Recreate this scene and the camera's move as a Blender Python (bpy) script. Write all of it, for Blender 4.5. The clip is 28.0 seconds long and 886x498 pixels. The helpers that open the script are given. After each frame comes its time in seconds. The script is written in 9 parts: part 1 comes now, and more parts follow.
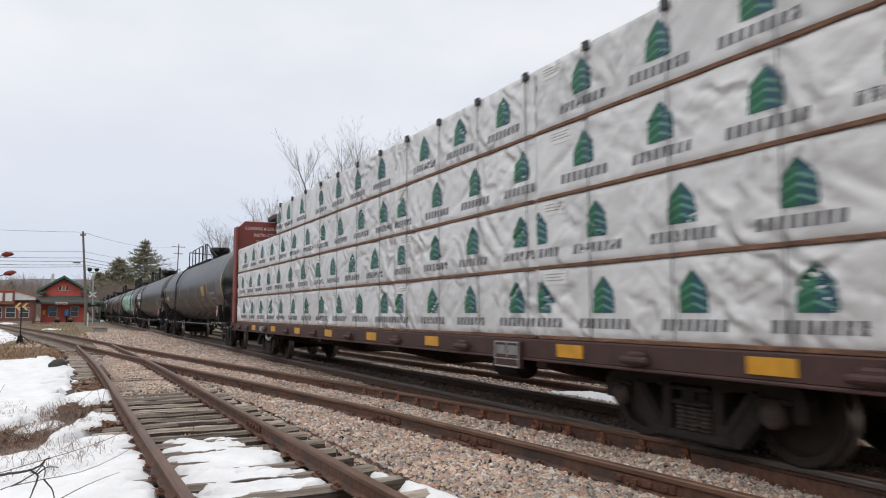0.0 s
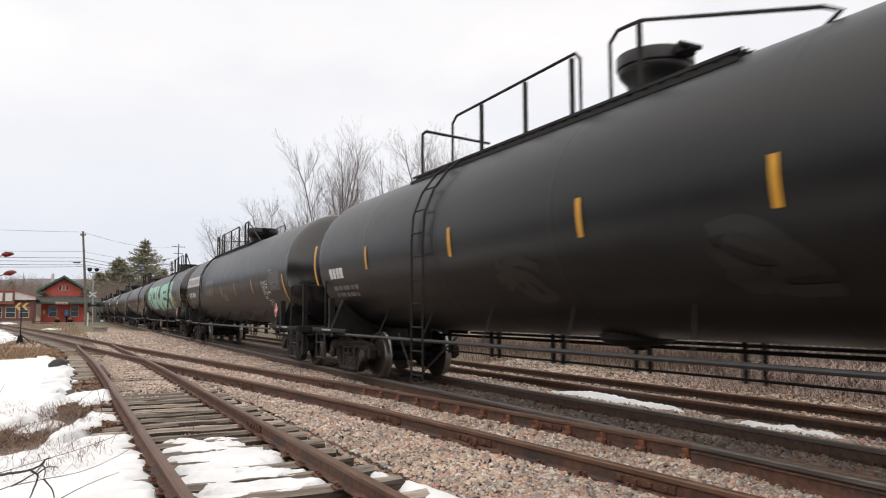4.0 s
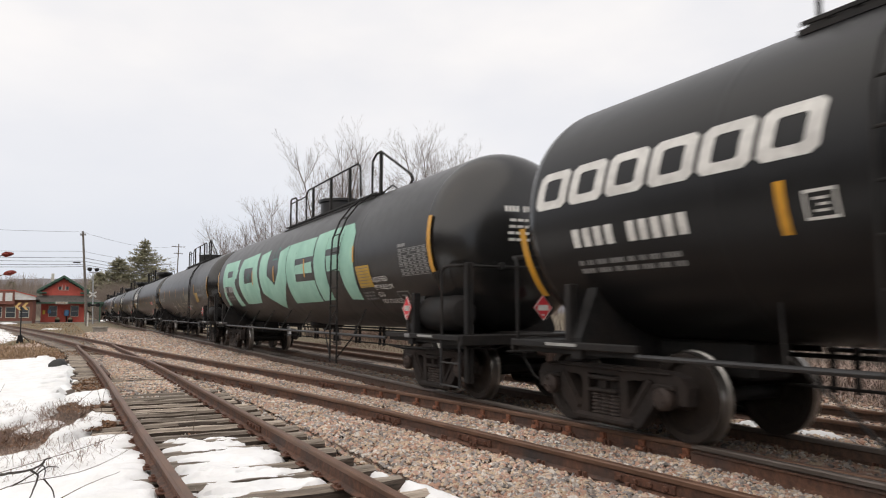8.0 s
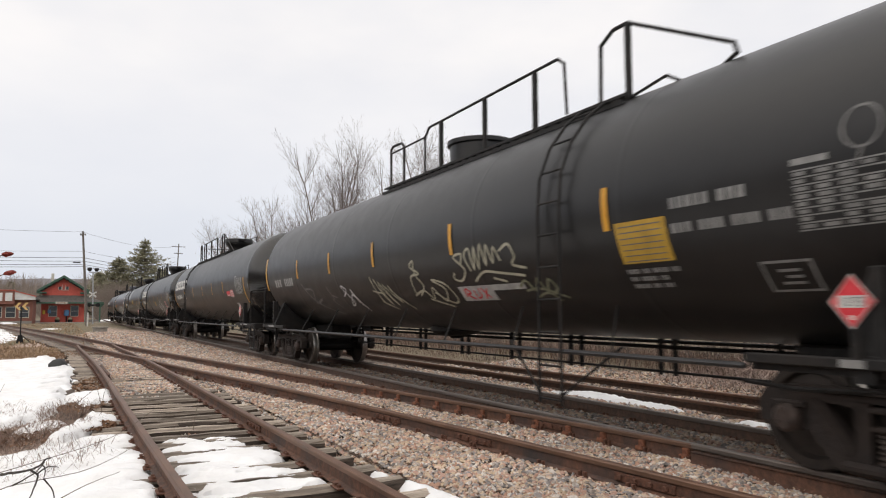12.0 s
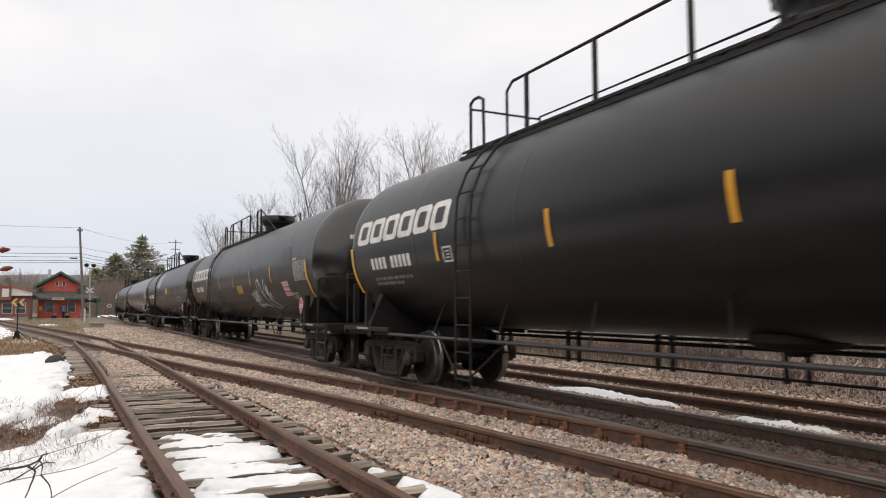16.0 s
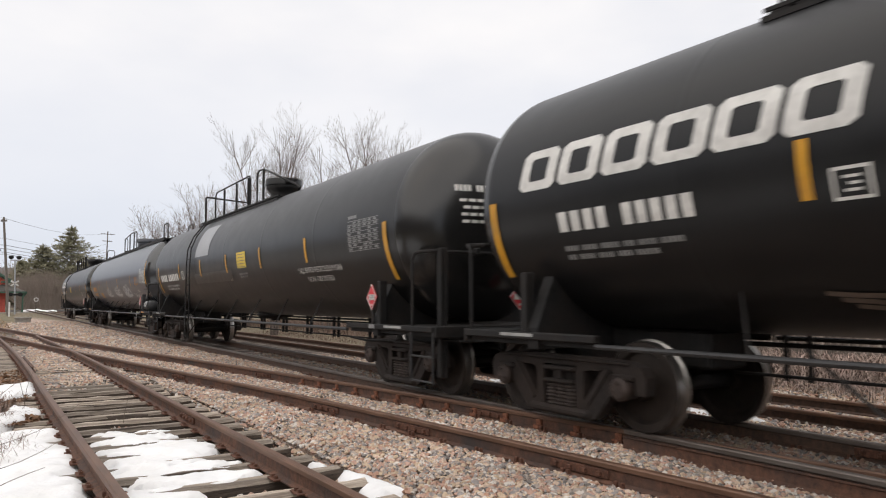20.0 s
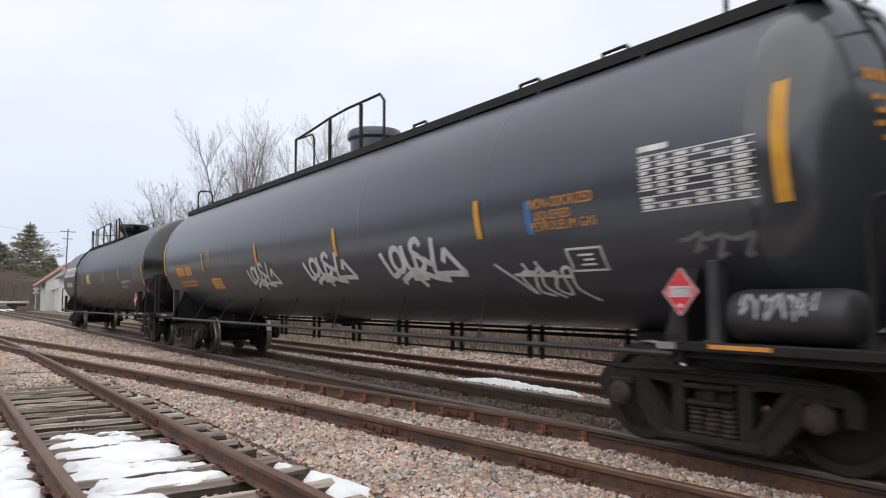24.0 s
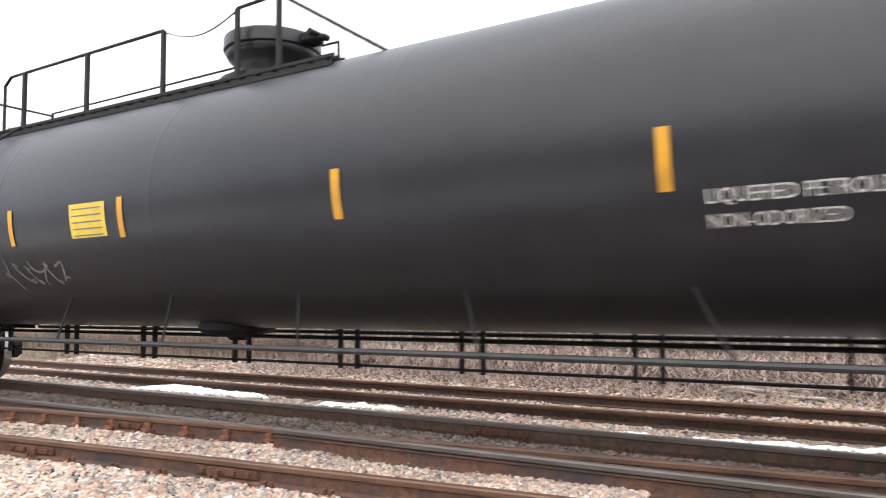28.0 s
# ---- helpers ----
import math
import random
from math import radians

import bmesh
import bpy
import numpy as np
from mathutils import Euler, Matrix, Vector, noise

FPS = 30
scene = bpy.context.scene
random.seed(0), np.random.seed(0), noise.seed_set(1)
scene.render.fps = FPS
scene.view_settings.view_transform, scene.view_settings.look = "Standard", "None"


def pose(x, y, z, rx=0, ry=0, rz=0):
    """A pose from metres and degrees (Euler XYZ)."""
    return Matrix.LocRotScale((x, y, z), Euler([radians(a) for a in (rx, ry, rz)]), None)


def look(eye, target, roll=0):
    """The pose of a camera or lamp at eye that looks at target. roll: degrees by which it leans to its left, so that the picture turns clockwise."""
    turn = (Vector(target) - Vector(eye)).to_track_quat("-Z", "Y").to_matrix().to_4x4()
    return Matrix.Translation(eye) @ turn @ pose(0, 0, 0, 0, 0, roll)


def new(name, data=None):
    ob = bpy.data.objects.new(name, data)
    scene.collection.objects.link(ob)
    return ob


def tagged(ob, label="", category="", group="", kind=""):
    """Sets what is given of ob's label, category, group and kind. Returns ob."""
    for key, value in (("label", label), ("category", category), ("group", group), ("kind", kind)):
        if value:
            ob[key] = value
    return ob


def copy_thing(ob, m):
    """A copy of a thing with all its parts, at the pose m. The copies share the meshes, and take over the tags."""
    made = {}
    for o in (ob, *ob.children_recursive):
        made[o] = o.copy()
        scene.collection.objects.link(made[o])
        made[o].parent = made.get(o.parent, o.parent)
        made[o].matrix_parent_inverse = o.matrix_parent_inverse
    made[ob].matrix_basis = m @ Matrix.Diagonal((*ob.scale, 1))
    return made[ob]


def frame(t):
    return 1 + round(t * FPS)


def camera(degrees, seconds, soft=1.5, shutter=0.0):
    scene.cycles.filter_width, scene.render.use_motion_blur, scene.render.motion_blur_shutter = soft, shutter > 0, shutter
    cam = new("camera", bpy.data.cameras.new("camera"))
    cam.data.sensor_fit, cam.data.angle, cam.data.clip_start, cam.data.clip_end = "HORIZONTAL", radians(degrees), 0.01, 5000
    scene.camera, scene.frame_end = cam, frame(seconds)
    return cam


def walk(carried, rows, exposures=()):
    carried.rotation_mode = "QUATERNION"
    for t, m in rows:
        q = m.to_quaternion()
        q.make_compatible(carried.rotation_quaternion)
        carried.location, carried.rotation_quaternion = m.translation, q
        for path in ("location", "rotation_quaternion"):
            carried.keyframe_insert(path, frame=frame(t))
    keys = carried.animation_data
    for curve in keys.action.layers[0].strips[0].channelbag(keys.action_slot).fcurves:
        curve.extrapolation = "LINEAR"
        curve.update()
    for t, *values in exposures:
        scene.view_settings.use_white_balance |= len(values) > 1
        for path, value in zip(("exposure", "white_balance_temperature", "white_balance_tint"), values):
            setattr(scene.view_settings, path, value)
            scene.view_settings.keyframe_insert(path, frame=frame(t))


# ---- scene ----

# ---------------------------------------------------------------- camera
cam = camera(63.64, 28.0, soft=1.1, shutter=0.3)
EYE = (0.0, 0.0, 1.466)
TURN = [  # seconds, yaw, pitch, roll
    (0.0, -26.905, 5.085, 0.150),
    (15.0, -26.912, 5.063, 0.157),
    (15.5, -26.936, 5.021, 0.143),
    (16.0, -27.115, 4.753, 0.126),
    (16.5, -28.067, 4.535, 0.157),
    (17.0, -29.293, 4.469, 0.136),
    (17.5, -30.125, 4.407, 0.197),
    (18.0, -30.541, 4.411, 0.209),
    (18.5, -31.066, 4.398, 0.196),
    (19.0, -31.476, 4.370, 0.157),
    (19.5, -31.648, 4.294, 0.197),
    (20.0, -31.752, 4.209, 0.203),
    (20.5, -31.847, 4.138, 0.156),
    (22.5, -31.923, 4.143, 0.164),
    (23.0, -31.944, 4.135, 0.193),
    (23.5, -32.405, 4.134, 0.138),
    (24.0, -34.321, 4.139, 0.174),
    (24.5, -35.829, 4.160, 0.150),
    (25.0, -37.212, 4.157, 0.229),
    (25.5, -39.294, 4.145, 0.203),
    (26.0, -40.941, 4.137, 0.239),
    (26.5, -43.499, 4.126, 0.182),
    (27.0, -47.050, 4.139, 0.236),
    (27.5, -52.241, 4.076, 0.334),
    (28.0, -58.908, 4.008, 0.595)]
walk(cam, [(t, pose(*EYE, 90 + p, r, y)) for t, y, p, r in TURN], exposures=[(0.0, -0.08, 6500, 10), (2.0, -0.12, 6600, 10), (3.0, 0.12, 6850, 11), (8.0, 0.03, 6950, 11), (16.0, 0.03, 6900, 11), (20.0, 0.05, 6850, 11), (23.0, 0.06, 6500, 11), (26.0, 0.34, 6350, 11), (27.0, 0.72, 6400, 11), (28.0, 1.15, 6450, 10)])

# ---------------------------------------------------------------- sky and light
world = bpy.data.worlds.new("sky")
world.use_nodes = True
scene.world = world
wn = world.node_tree
sky_tex = wn.nodes.new("ShaderNodeTexSky")
sky_tex.sky_type, sky_tex.sun_disc = "NISHITA", False
sky_tex.sun_elevation, sky_tex.sun_rotation = radians(58), radians(-115)
sky_tex.air_density, sky_tex.dust_density, sky_tex.ozone_density = 1.0, 2.0, 1.0
# a bright overcast deck over the clear sky, thinner and bluer in places
sky_at = wn.nodes.new("ShaderNodeTexCoord")
sky_map = wn.nodes.new("ShaderNodeMapping")
sky_map.inputs["Scale"].default_value = (1.0, 1.0, 2.4)
wn.links.new(sky_at.outputs["Generated"], sky_map.inputs[0])
cloud = wn.nodes.new("ShaderNodeTexNoise")
cloud.inputs["Scale"].default_value, cloud.inputs["Detail"].default_value, cloud.inputs["Roughness"].default_value = 1.9, 5, 0.5
wn.links.new(sky_map.outputs[0], cloud.inputs[0])
deck = wn.nodes.new("ShaderNodeValToRGB")
deck.color_ramp.elements[0].position, deck.color_ramp.elements[1].position = 0.3, 0.68
deck.color_ramp.elements[0].color, deck.color_ramp.elements[1].color = (8.3, 8.7, 9.6, 1), (10.8, 10.8, 11.0, 1)
wn.links.new(cloud.outputs[0], deck.inputs[0])
veil = wn.nodes.new("ShaderNodeMixRGB")
veil.inputs[0].default_value = 0.88
wn.links.new(sky_tex.outputs[0], veil.inputs[1])
sky_up = wn.nodes.new("ShaderNodeSeparateXYZ")
wn.links.new(sky_at.outputs["Generated"], sky_up.inputs[0])
thin = wn.nodes.new("ShaderNodeMapRange")
thin.inputs[1].default_value, thin.inputs[2].default_value = 0.02, 0.34
wn.links.new(sky_up.outputs[2], thin.inputs[0])
low_deck = wn.nodes.new("ShaderNodeMixRGB")
low_deck.inputs[1].default_value = (7.3, 8.0, 9.4, 1)
wn.links.new(thin.outputs[0], low_deck.inputs[0])
wn.links.new(deck.outputs[0], low_deck.inputs[2])
wn.links.new(low_deck.outputs[0], veil.inputs[2])
wn.nodes["Background"].inputs[1].default_value = 0.1
wn.links.new(veil.outputs[0], wn.nodes["Background"].inputs[0])
sun = new("sun", bpy.data.lights.new("sun", "SUN"))
sun.data.energy, sun.data.angle, sun.data.color = 1.4, radians(105), (1.0, 0.95, 0.88)
sun.matrix_world = look((-15, -2, 27), (0, 5, 0))

# ---------------------------------------------------------------- mesh helpers
class Shape:
    """Vertices and faces of one mesh."""

    def __init__(self):
        self.v, self.f, self.smooth = [], [], False

    def add(self, verts, faces):
        n = len(self.v)
        self.v.extend(tuple(p) for p in verts)
        self.f.extend(tuple(i + n for i in q) for q in faces)
        return self

    def box(self, x0, y0, z0, x1, y1, z1, cut=0.0):
        """A box; cut bevels its upright and level edges a little."""
        x0, x1 = sorted((x0, x1))
        y0, y1 = sorted((y0, y1))
        z0, z1 = sorted((z0, z1))
        if cut <= 0:
            p = [(x, y, z) for z in (z0, z1) for y in (y0, y1) for x in (x0, x1)]
            return self.add(p, [(0, 2, 3, 1), (4, 5, 7, 6), (0, 1, 5, 4), (2, 6, 7, 3), (0, 4, 6, 2), (1, 3, 7, 5)])
        c = min(cut, (x1 - x0) / 2.1, (y1 - y0) / 2.1, (z1 - z0) / 2.1)
        rings = []
        for z, k in ((z0, c), (z0 + c, 0), (z1 - c, 0), (z1, c)):
            a0, a1, b0, b1 = x0 + k, x1 - k, y0 + k, y1 - k
            rings.append([(a0 + c, b0, z), (a1 - c, b0, z), (a1, b0 + c, z), (a1, b1 - c, z), (a1 - c, b1, z), (a0 + c, b1, z), (a0, b1 - c, z), (a0, b0 + c, z)])
        return self.rings(rings, True)

    def rings(self, rings, caps=True, closed=True):
        n = len(rings[0])
        m = len(self.v)
        for r in rings:
            self.v.extend(tuple(p) for p in r)
        for i in range(len(rings) - 1):
            for j in range(n if closed else n - 1):
                a, b = m + i * n + j, m + i * n + (j + 1) % n
                self.f.append((a, b, b + n, a + n))
        if caps:
            self.f.append(tuple(m + j for j in reversed(range(n))))
            self.f.append(tuple(m + (len(rings) - 1) * n + j for j in range(n)))
        return self

    def rod(self, a, b, r, n=8, r2=None):
        a, b = Vector(a), Vector(b)
        d = (b - a).normalized()
        s = d.orthogonal().normalized()
        w = d.cross(s)
        ring = lambda c, q: [c + q * (math.cos(k) * s + math.sin(k) * w) for k in (2 * math.pi * i / n for i in range(n))]
        return self.rings([ring(a, r), ring(b, r if r2 is None else r2)])

    def sliver(self, a, b, r, r2):
        """A thin three-sided twig, open at its ends."""
        d = (b - a).normalized()
        s = d.orthogonal().normalized()
        w = d.cross(s)
        n = len(self.v)
        for c, q in ((a, r), (b, r2)):
            self.v += [tuple(c + q * s), tuple(c + q * (-0.5 * s + 0.87 * w)), tuple(c + q * (-0.5 * s - 0.87 * w))]
        self.f += [(n, n + 1, n + 4, n + 3), (n + 1, n + 2, n + 5, n + 4), (n + 2, n, n + 3, n + 5)]
        return self

    def pipe(self, pts, r, n=6):
        """A bent round bar through the points, mitred at the bends."""
        p = [Vector(q) for q in pts]
        dirs = [(b - a).normalized() for a, b in zip(p, p[1:])]
        side = dirs[0].orthogonal().normalized()
        rings = []
        for i, c in enumerate(p):
            d0, d1 = dirs[max(0, i - 1)], dirs[min(i, len(dirs) - 1)]
            t = (d0 + d1).normalized() if (d0 + d1).length > 1e-6 else d1
            side = (side - t * side.dot(t)).normalized()
            up = t.cross(side)
            k = 1 / max(0.5, t.dot(d1))
            rings.append([c + r * (math.cos(a) * side + math.sin(a) * up) * (k ** 0.5) for a in (2 * math.pi * j / n for j in range(n))])
        return self.rings(rings)

    def lathe(self, profile, n=32, axis="z", at=(0, 0, 0), caps=True):
        """profile: (radius, height) pairs, turned about the axis."""
        rings = []
        for r, h in profile:
            ring = []
            for i in range(n):
                k = 2 * math.pi * i / n
                c, s = r * math.cos(k), r * math.sin(k)
                p = (c, s, h) if axis == "z" else (h, c, s) if axis == "x" else (s, h, c)
                ring.append((p[0] + at[0], p[1] + at[1], p[2] + at[2]))
            rings.append(ring)
        return self.rings(rings, caps)

    def prism(self, outline, h0, h1, plane="xy", at=0.0):
        """A flat outline drawn out from h0 to h1 across its plane."""
        def lift(p, h):
            return (p[0], p[1], h) if plane == "xy" else (p[0], h, p[1]) if plane == "xz" else (h, p[0], p[1])
        return self.rings([[lift(p, h0) for p in outline], [lift(p, h1) for p in outline]])

    def mesh(self, name):
        me = bpy.data.meshes.new(name)
        me.from_pydata(self.v, [], self.f)
        bm = bmesh.new()
        bm.from_mesh(me)
        bmesh.ops.recalc_face_normals(bm, faces=bm.faces)
        bm.to_mesh(me)
        bm.free()
        if self.smooth:
            me.shade_smooth()
            me.set_sharp_from_angle(angle=radians(self.smooth))
        return me


def part(name, shape, material, parent=None, label="", m=None, smooth=0):
    """One mesh object, under a thing or a part."""
    if isinstance(shape, Shape):
        shape.smooth = smooth
        shape = shape.mesh(name)
    if not shape.materials:
        shape.materials.append(material)
    ob = new(name, shape)
    if parent is not None:
        ob.parent = parent
    if m is not None:
        ob.matrix_basis = m
    return tagged(ob, label)


def thing(name, label, category, m=None, group="", kind=""):
    ob = new(name)
    ob.empty_display_size = 0.1
    if m is not None:
        ob.matrix_basis = m
    return tagged(ob, label, category, group, kind)


# ---------------------------------------------------------------- materials
def material(name, low, high, scale=4.0, rough=0.7, metal=0.0, bump=0.0, bump_scale=30.0, per_object=0.0, per_island=0.0,
             stain=None, stain_scale=0.8, stain_amount=0.5, stretch=(1, 1, 1), spread=0.1, rust=None):
    """Paint, wood, stone or metal: two colours mixed by fine noise, broad stains, grain relief."""
    ma = bpy.data.materials.new(name)
    ma.use_nodes = True
    nt = ma.node_tree
    nd, ln = nt.nodes, nt.links
    bs = nd["Principled BSDF"]
    co = nd.new("ShaderNodeTexCoord")
    mp = nd.new("ShaderNodeMapping")
    mp.inputs["Scale"].default_value = stretch
    ln.new(co.outputs["Object"], mp.inputs[0])
    fine = nd.new("ShaderNodeTexNoise")
    fine.inputs["Scale"].default_value, fine.inputs["Detail"].default_value, fine.inputs["Roughness"].default_value = scale, 8, 0.65
    ln.new(mp.outputs[0], fine.inputs[0])
    ramp = nd.new("ShaderNodeValToRGB")
    ramp.color_ramp.elements[0].position, ramp.color_ramp.elements[1].position = 0.32, 0.68
    ramp.color_ramp.elements[0].color, ramp.color_ramp.elements[1].color = (*low, 1), (*high, 1)
    ln.new(fine.outputs[0], ramp.inputs[0])
    col = ramp.outputs[0]
    if stain:
        broad = nd.new("ShaderNodeTexNoise")
        broad.inputs["Scale"].default_value, broad.inputs["Detail"].default_value = stain_scale, 5
        ln.new(mp.outputs[0], broad.inputs[0])
        cut = nd.new("ShaderNodeMapRange")
        cut.inputs[1].default_value, cut.inputs[2].default_value, cut.inputs[4].default_value = 0.45, 0.7, stain_amount
        ln.new(broad.outputs[0], cut.inputs[0])
        mix = nd.new("ShaderNodeMixRGB")
        ln.new(cut.outputs[0], mix.inputs[0])
        ln.new(col, mix.inputs[1])
        mix.inputs[2].default_value = (*stain, 1)
        col = mix.outputs[0]
    if per_object or per_island:
        src = nd.new("ShaderNodeObjectInfo") if per_object else nd.new("ShaderNodeNewGeometry")
        val = src.outputs["Random"] if per_object else src.outputs["Random Per Island"]
        amount = per_object or per_island
        rng = nd.new("ShaderNodeMapRange")
        rng.inputs[3].default_value, rng.inputs[4].default_value = 1 - amount, 1 + amount
        ln.new(val, rng.inputs[0])
        hsv = nd.new("ShaderNodeHueSaturation")
        ln.new(rng.outputs[0], hsv.inputs["Value"])
        ln.new(col, hsv.inputs["Color"])
        col = hsv.outputs[0]
    ln.new(col, bs.inputs["Base Color"])
    rr = nd.new("ShaderNodeMapRange")
    rr.inputs[3].default_value, rr.inputs[4].default_value = max(0.03, rough - spread), min(1, rough + spread)
    ln.new(fine.outputs[0], rr.inputs[0])
    ln.new(rr.outputs[0], bs.inputs["Roughness"])
    bs.inputs["Metallic"].default_value = metal
    if bump:
        grain = nd.new("ShaderNodeTexNoise")
        grain.inputs["Scale"].default_value, grain.inputs["Detail"].default_value = bump_scale, 6
        ln.new(mp.outputs[0], grain.inputs[0])
        bp = nd.new("ShaderNodeBump")
        bp.inputs["Strength"].default_value, bp.inputs["Distance"].default_value = bump, 0.02
        ln.new(grain.outputs[0], bp.inputs["Height"])
        ln.new(bp.outputs[0], bs.inputs["Normal"])
    return ma


def stone_material(name="ballast_stone", dark=1.0):
    """Crushed ballast: pink, tan, grey and dark stones, one tone to a stone."""
    ma = bpy.data.materials.new(name)
    ma.use_nodes = True
    nd, ln = ma.node_tree.nodes, ma.node_tree.links
    bs = nd["Principled BSDF"]
    geo = nd.new("ShaderNodeNewGeometry")
    ramp = nd.new("ShaderNodeValToRGB")
    ramp.color_ramp.interpolation = "CONSTANT"
    tones = [(0.0, (0.62, 0.40, 0.315)), (0.15, (0.72, 0.555, 0.40)), (0.31, (0.40, 0.365, 0.35)), (0.45, (0.80, 0.61, 0.475)),
             (0.58, (0.53, 0.455, 0.40)), (0.69, (0.58, 0.35, 0.25)), (0.79, (0.24, 0.215, 0.20)), (0.88, (0.84, 0.77, 0.70))]
    el = ramp.color_ramp.elements
    el[0].color, el[1].position, el[1].color = (*tones[0][1], 1), tones[1][0], (*tones[1][1], 1)
    for p, c in tones[2:]:
        el.new(p).color = (*c, 1)
    ln.new(geo.outputs["Random Per Island"], ramp.inputs[0])
    co = nd.new("ShaderNodeTexCoord")
    ns = nd.new("ShaderNodeTexNoise")
    ns.inputs["Scale"].default_value, ns.inputs["Detail"].default_value = 60, 4
    ln.new(co.outputs["Object"], ns.inputs[0])
    mix = nd.new("ShaderNodeMixRGB")
    mix.blend_type = "MULTIPLY"
    mix.inputs[0].default_value = 0.5
    ln.new(ramp.outputs[0], mix.inputs[1])
    ln.new(ns.outputs[0], mix.inputs[2])
    # broad patches of dust and oil
    bn = nd.new("ShaderNodeTexNoise")
    bn.inputs["Scale"].default_value = 0.9
    ln.new(co.outputs["Object"], bn.inputs[0])
    br = nd.new("ShaderNodeMapRange")
    br.inputs[1].default_value, br.inputs[2].default_value, br.inputs[3].default_value, br.inputs[4].default_value = 0.35, 0.65, 1.06 * dark, 0.76 * dark
    ln.new(bn.outputs[0], br.inputs[0])
    hsv = nd.new("ShaderNodeHueSaturation")
    ln.new(br.outputs[0], hsv.inputs["Value"])
    ln.new(mix.outputs[0], hsv.inputs["Color"])
    ln.new(hsv.outputs[0], bs.inputs["Base Color"])
    bs.inputs["Roughness"].default_value = 0.85
    return ma


M_STONE = stone_material()
# stone between the main rails: oil and the train's shade put into the colour
M_SHADESTONE = stone_material("oily_shaded_stone", 0.42)
M_RAIL = material("rusty_rail_side", (0.06, 0.03, 0.02), (0.17, 0.082, 0.052), 14, 0.8, 0.1, bump=0.3, bump_scale=60, stain=(0.04, 0.036, 0.036), stain_scale=1.6, stain_amount=0.85)
M_RAILDARK = material("main_rail_side", (0.042, 0.027, 0.021), (0.12, 0.068, 0.047), 14, 0.75, 0.1, bump=0.3, bump_scale=60)
M_HEAD = material("worn_rail_head", (0.10, 0.054, 0.034), (0.19, 0.105, 0.07), 9, 0.55, 0.35, stretch=(1, 0.2, 1))
M_HEADBRIGHT = material("polished_rail_head", (0.12, 0.098, 0.085), (0.20, 0.17, 0.15), 9, 0.5, 0.55, stretch=(1, 0.2, 1))
M_TIE = material("weathered_tie", (0.15, 0.12, 0.095), (0.66, 0.565, 0.47), 6, 0.92, bump=1.2, bump_scale=16, stretch=(0.3, 5, 5), per_object=0.42, stain=(0.075, 0.056, 0.042), stain_scale=1.4, stain_amount=0.8)
M_TIEDARK = material("dark_tie", (0.06, 0.05, 0.042), (0.21, 0.175, 0.15), 7, 0.92, bump=0.8, bump_scale=18, stretch=(0.35, 6, 6), per_object=0.25)
M_TIEGREY = material("greyed_tie", (0.10, 0.083, 0.07), (0.34, 0.29, 0.25), 6, 0.92, bump=0.9, bump_scale=18, stretch=(0.3, 5, 5), per_object=0.35)
M_TIESIDE = material("shaded_creosote_side", (0.032, 0.024, 0.019), (0.11, 0.083, 0.065), 7, 0.9, bump=0.8, bump_scale=18, stretch=(0.35, 6, 6))
M_RUSTBRIGHT = material("bright_rusty_iron", (0.11, 0.04, 0.022), (0.29, 0.115, 0.062), 20, 0.85, 0.05, bump=0.4, bump_scale=70)
M_RUST = material("rusty_iron", (0.05, 0.022, 0.014), (0.16, 0.07, 0.043), 20, 0.85, 0.1, bump=0.4, bump_scale=70)
M_SNOW = material("old_snow", (0.79, 0.80, 0.815), (0.90, 0.905, 0.91), 3, 0.75, bump=1.0, bump_scale=9, stain=(0.66, 0.64, 0.61), stain_scale=2.2, stain_amount=0.35)
M_BLACK = material("black_tank_paint", (0.0046, 0.0047, 0.0054), (0.0082, 0.0082, 0.0090), 2.2, 0.35, bump=0.006, bump_scale=5, stain=(0.0108, 0.0104, 0.0106), stain_scale=0.5, stain_amount=0.5, spread=0.07)
M_BLACKB = material("dusty_black_paint", (0.0072, 0.0071, 0.0077), (0.0125, 0.0121, 0.0125), 3, 0.37, bump=0.012, bump_scale=5, stain=(0.019, 0.0175, 0.0172), stain_scale=0.6, stain_amount=0.5)
# the dusty black lightened in its colour to brighten the last tank car
M_BLACKC = material("lightened_black_paint", (0.0165, 0.0168, 0.0205), (0.0235, 0.0237, 0.0285), 3, 0.36, bump=0.012, bump_scale=5, stain=(0.026, 0.0247, 0.0265), stain_scale=0.6, stain_amount=0.45, spread=0.05)
M_BLUE = material("blue_grey_tank_paint", (0.033, 0.037, 0.050), (0.040, 0.045, 0.060), 2, 0.30, stain=(0.043, 0.045, 0.054), stain_scale=0.5, stain_amount=0.4, spread=0.025)
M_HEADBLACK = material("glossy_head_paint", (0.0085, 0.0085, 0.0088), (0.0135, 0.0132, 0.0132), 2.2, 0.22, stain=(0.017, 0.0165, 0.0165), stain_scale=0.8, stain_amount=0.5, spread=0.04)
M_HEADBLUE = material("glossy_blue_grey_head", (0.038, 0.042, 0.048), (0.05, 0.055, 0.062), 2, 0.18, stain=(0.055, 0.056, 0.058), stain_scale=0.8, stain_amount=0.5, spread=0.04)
M_IRON = material("sooty_iron", (0.009, 0.009, 0.0095), (0.022, 0.021, 0.021), 12, 0.65, 0.1, bump=0.2, bump_scale=40, stain=(0.032, 0.025, 0.021), stain_scale=2.5, stain_amount=0.5)
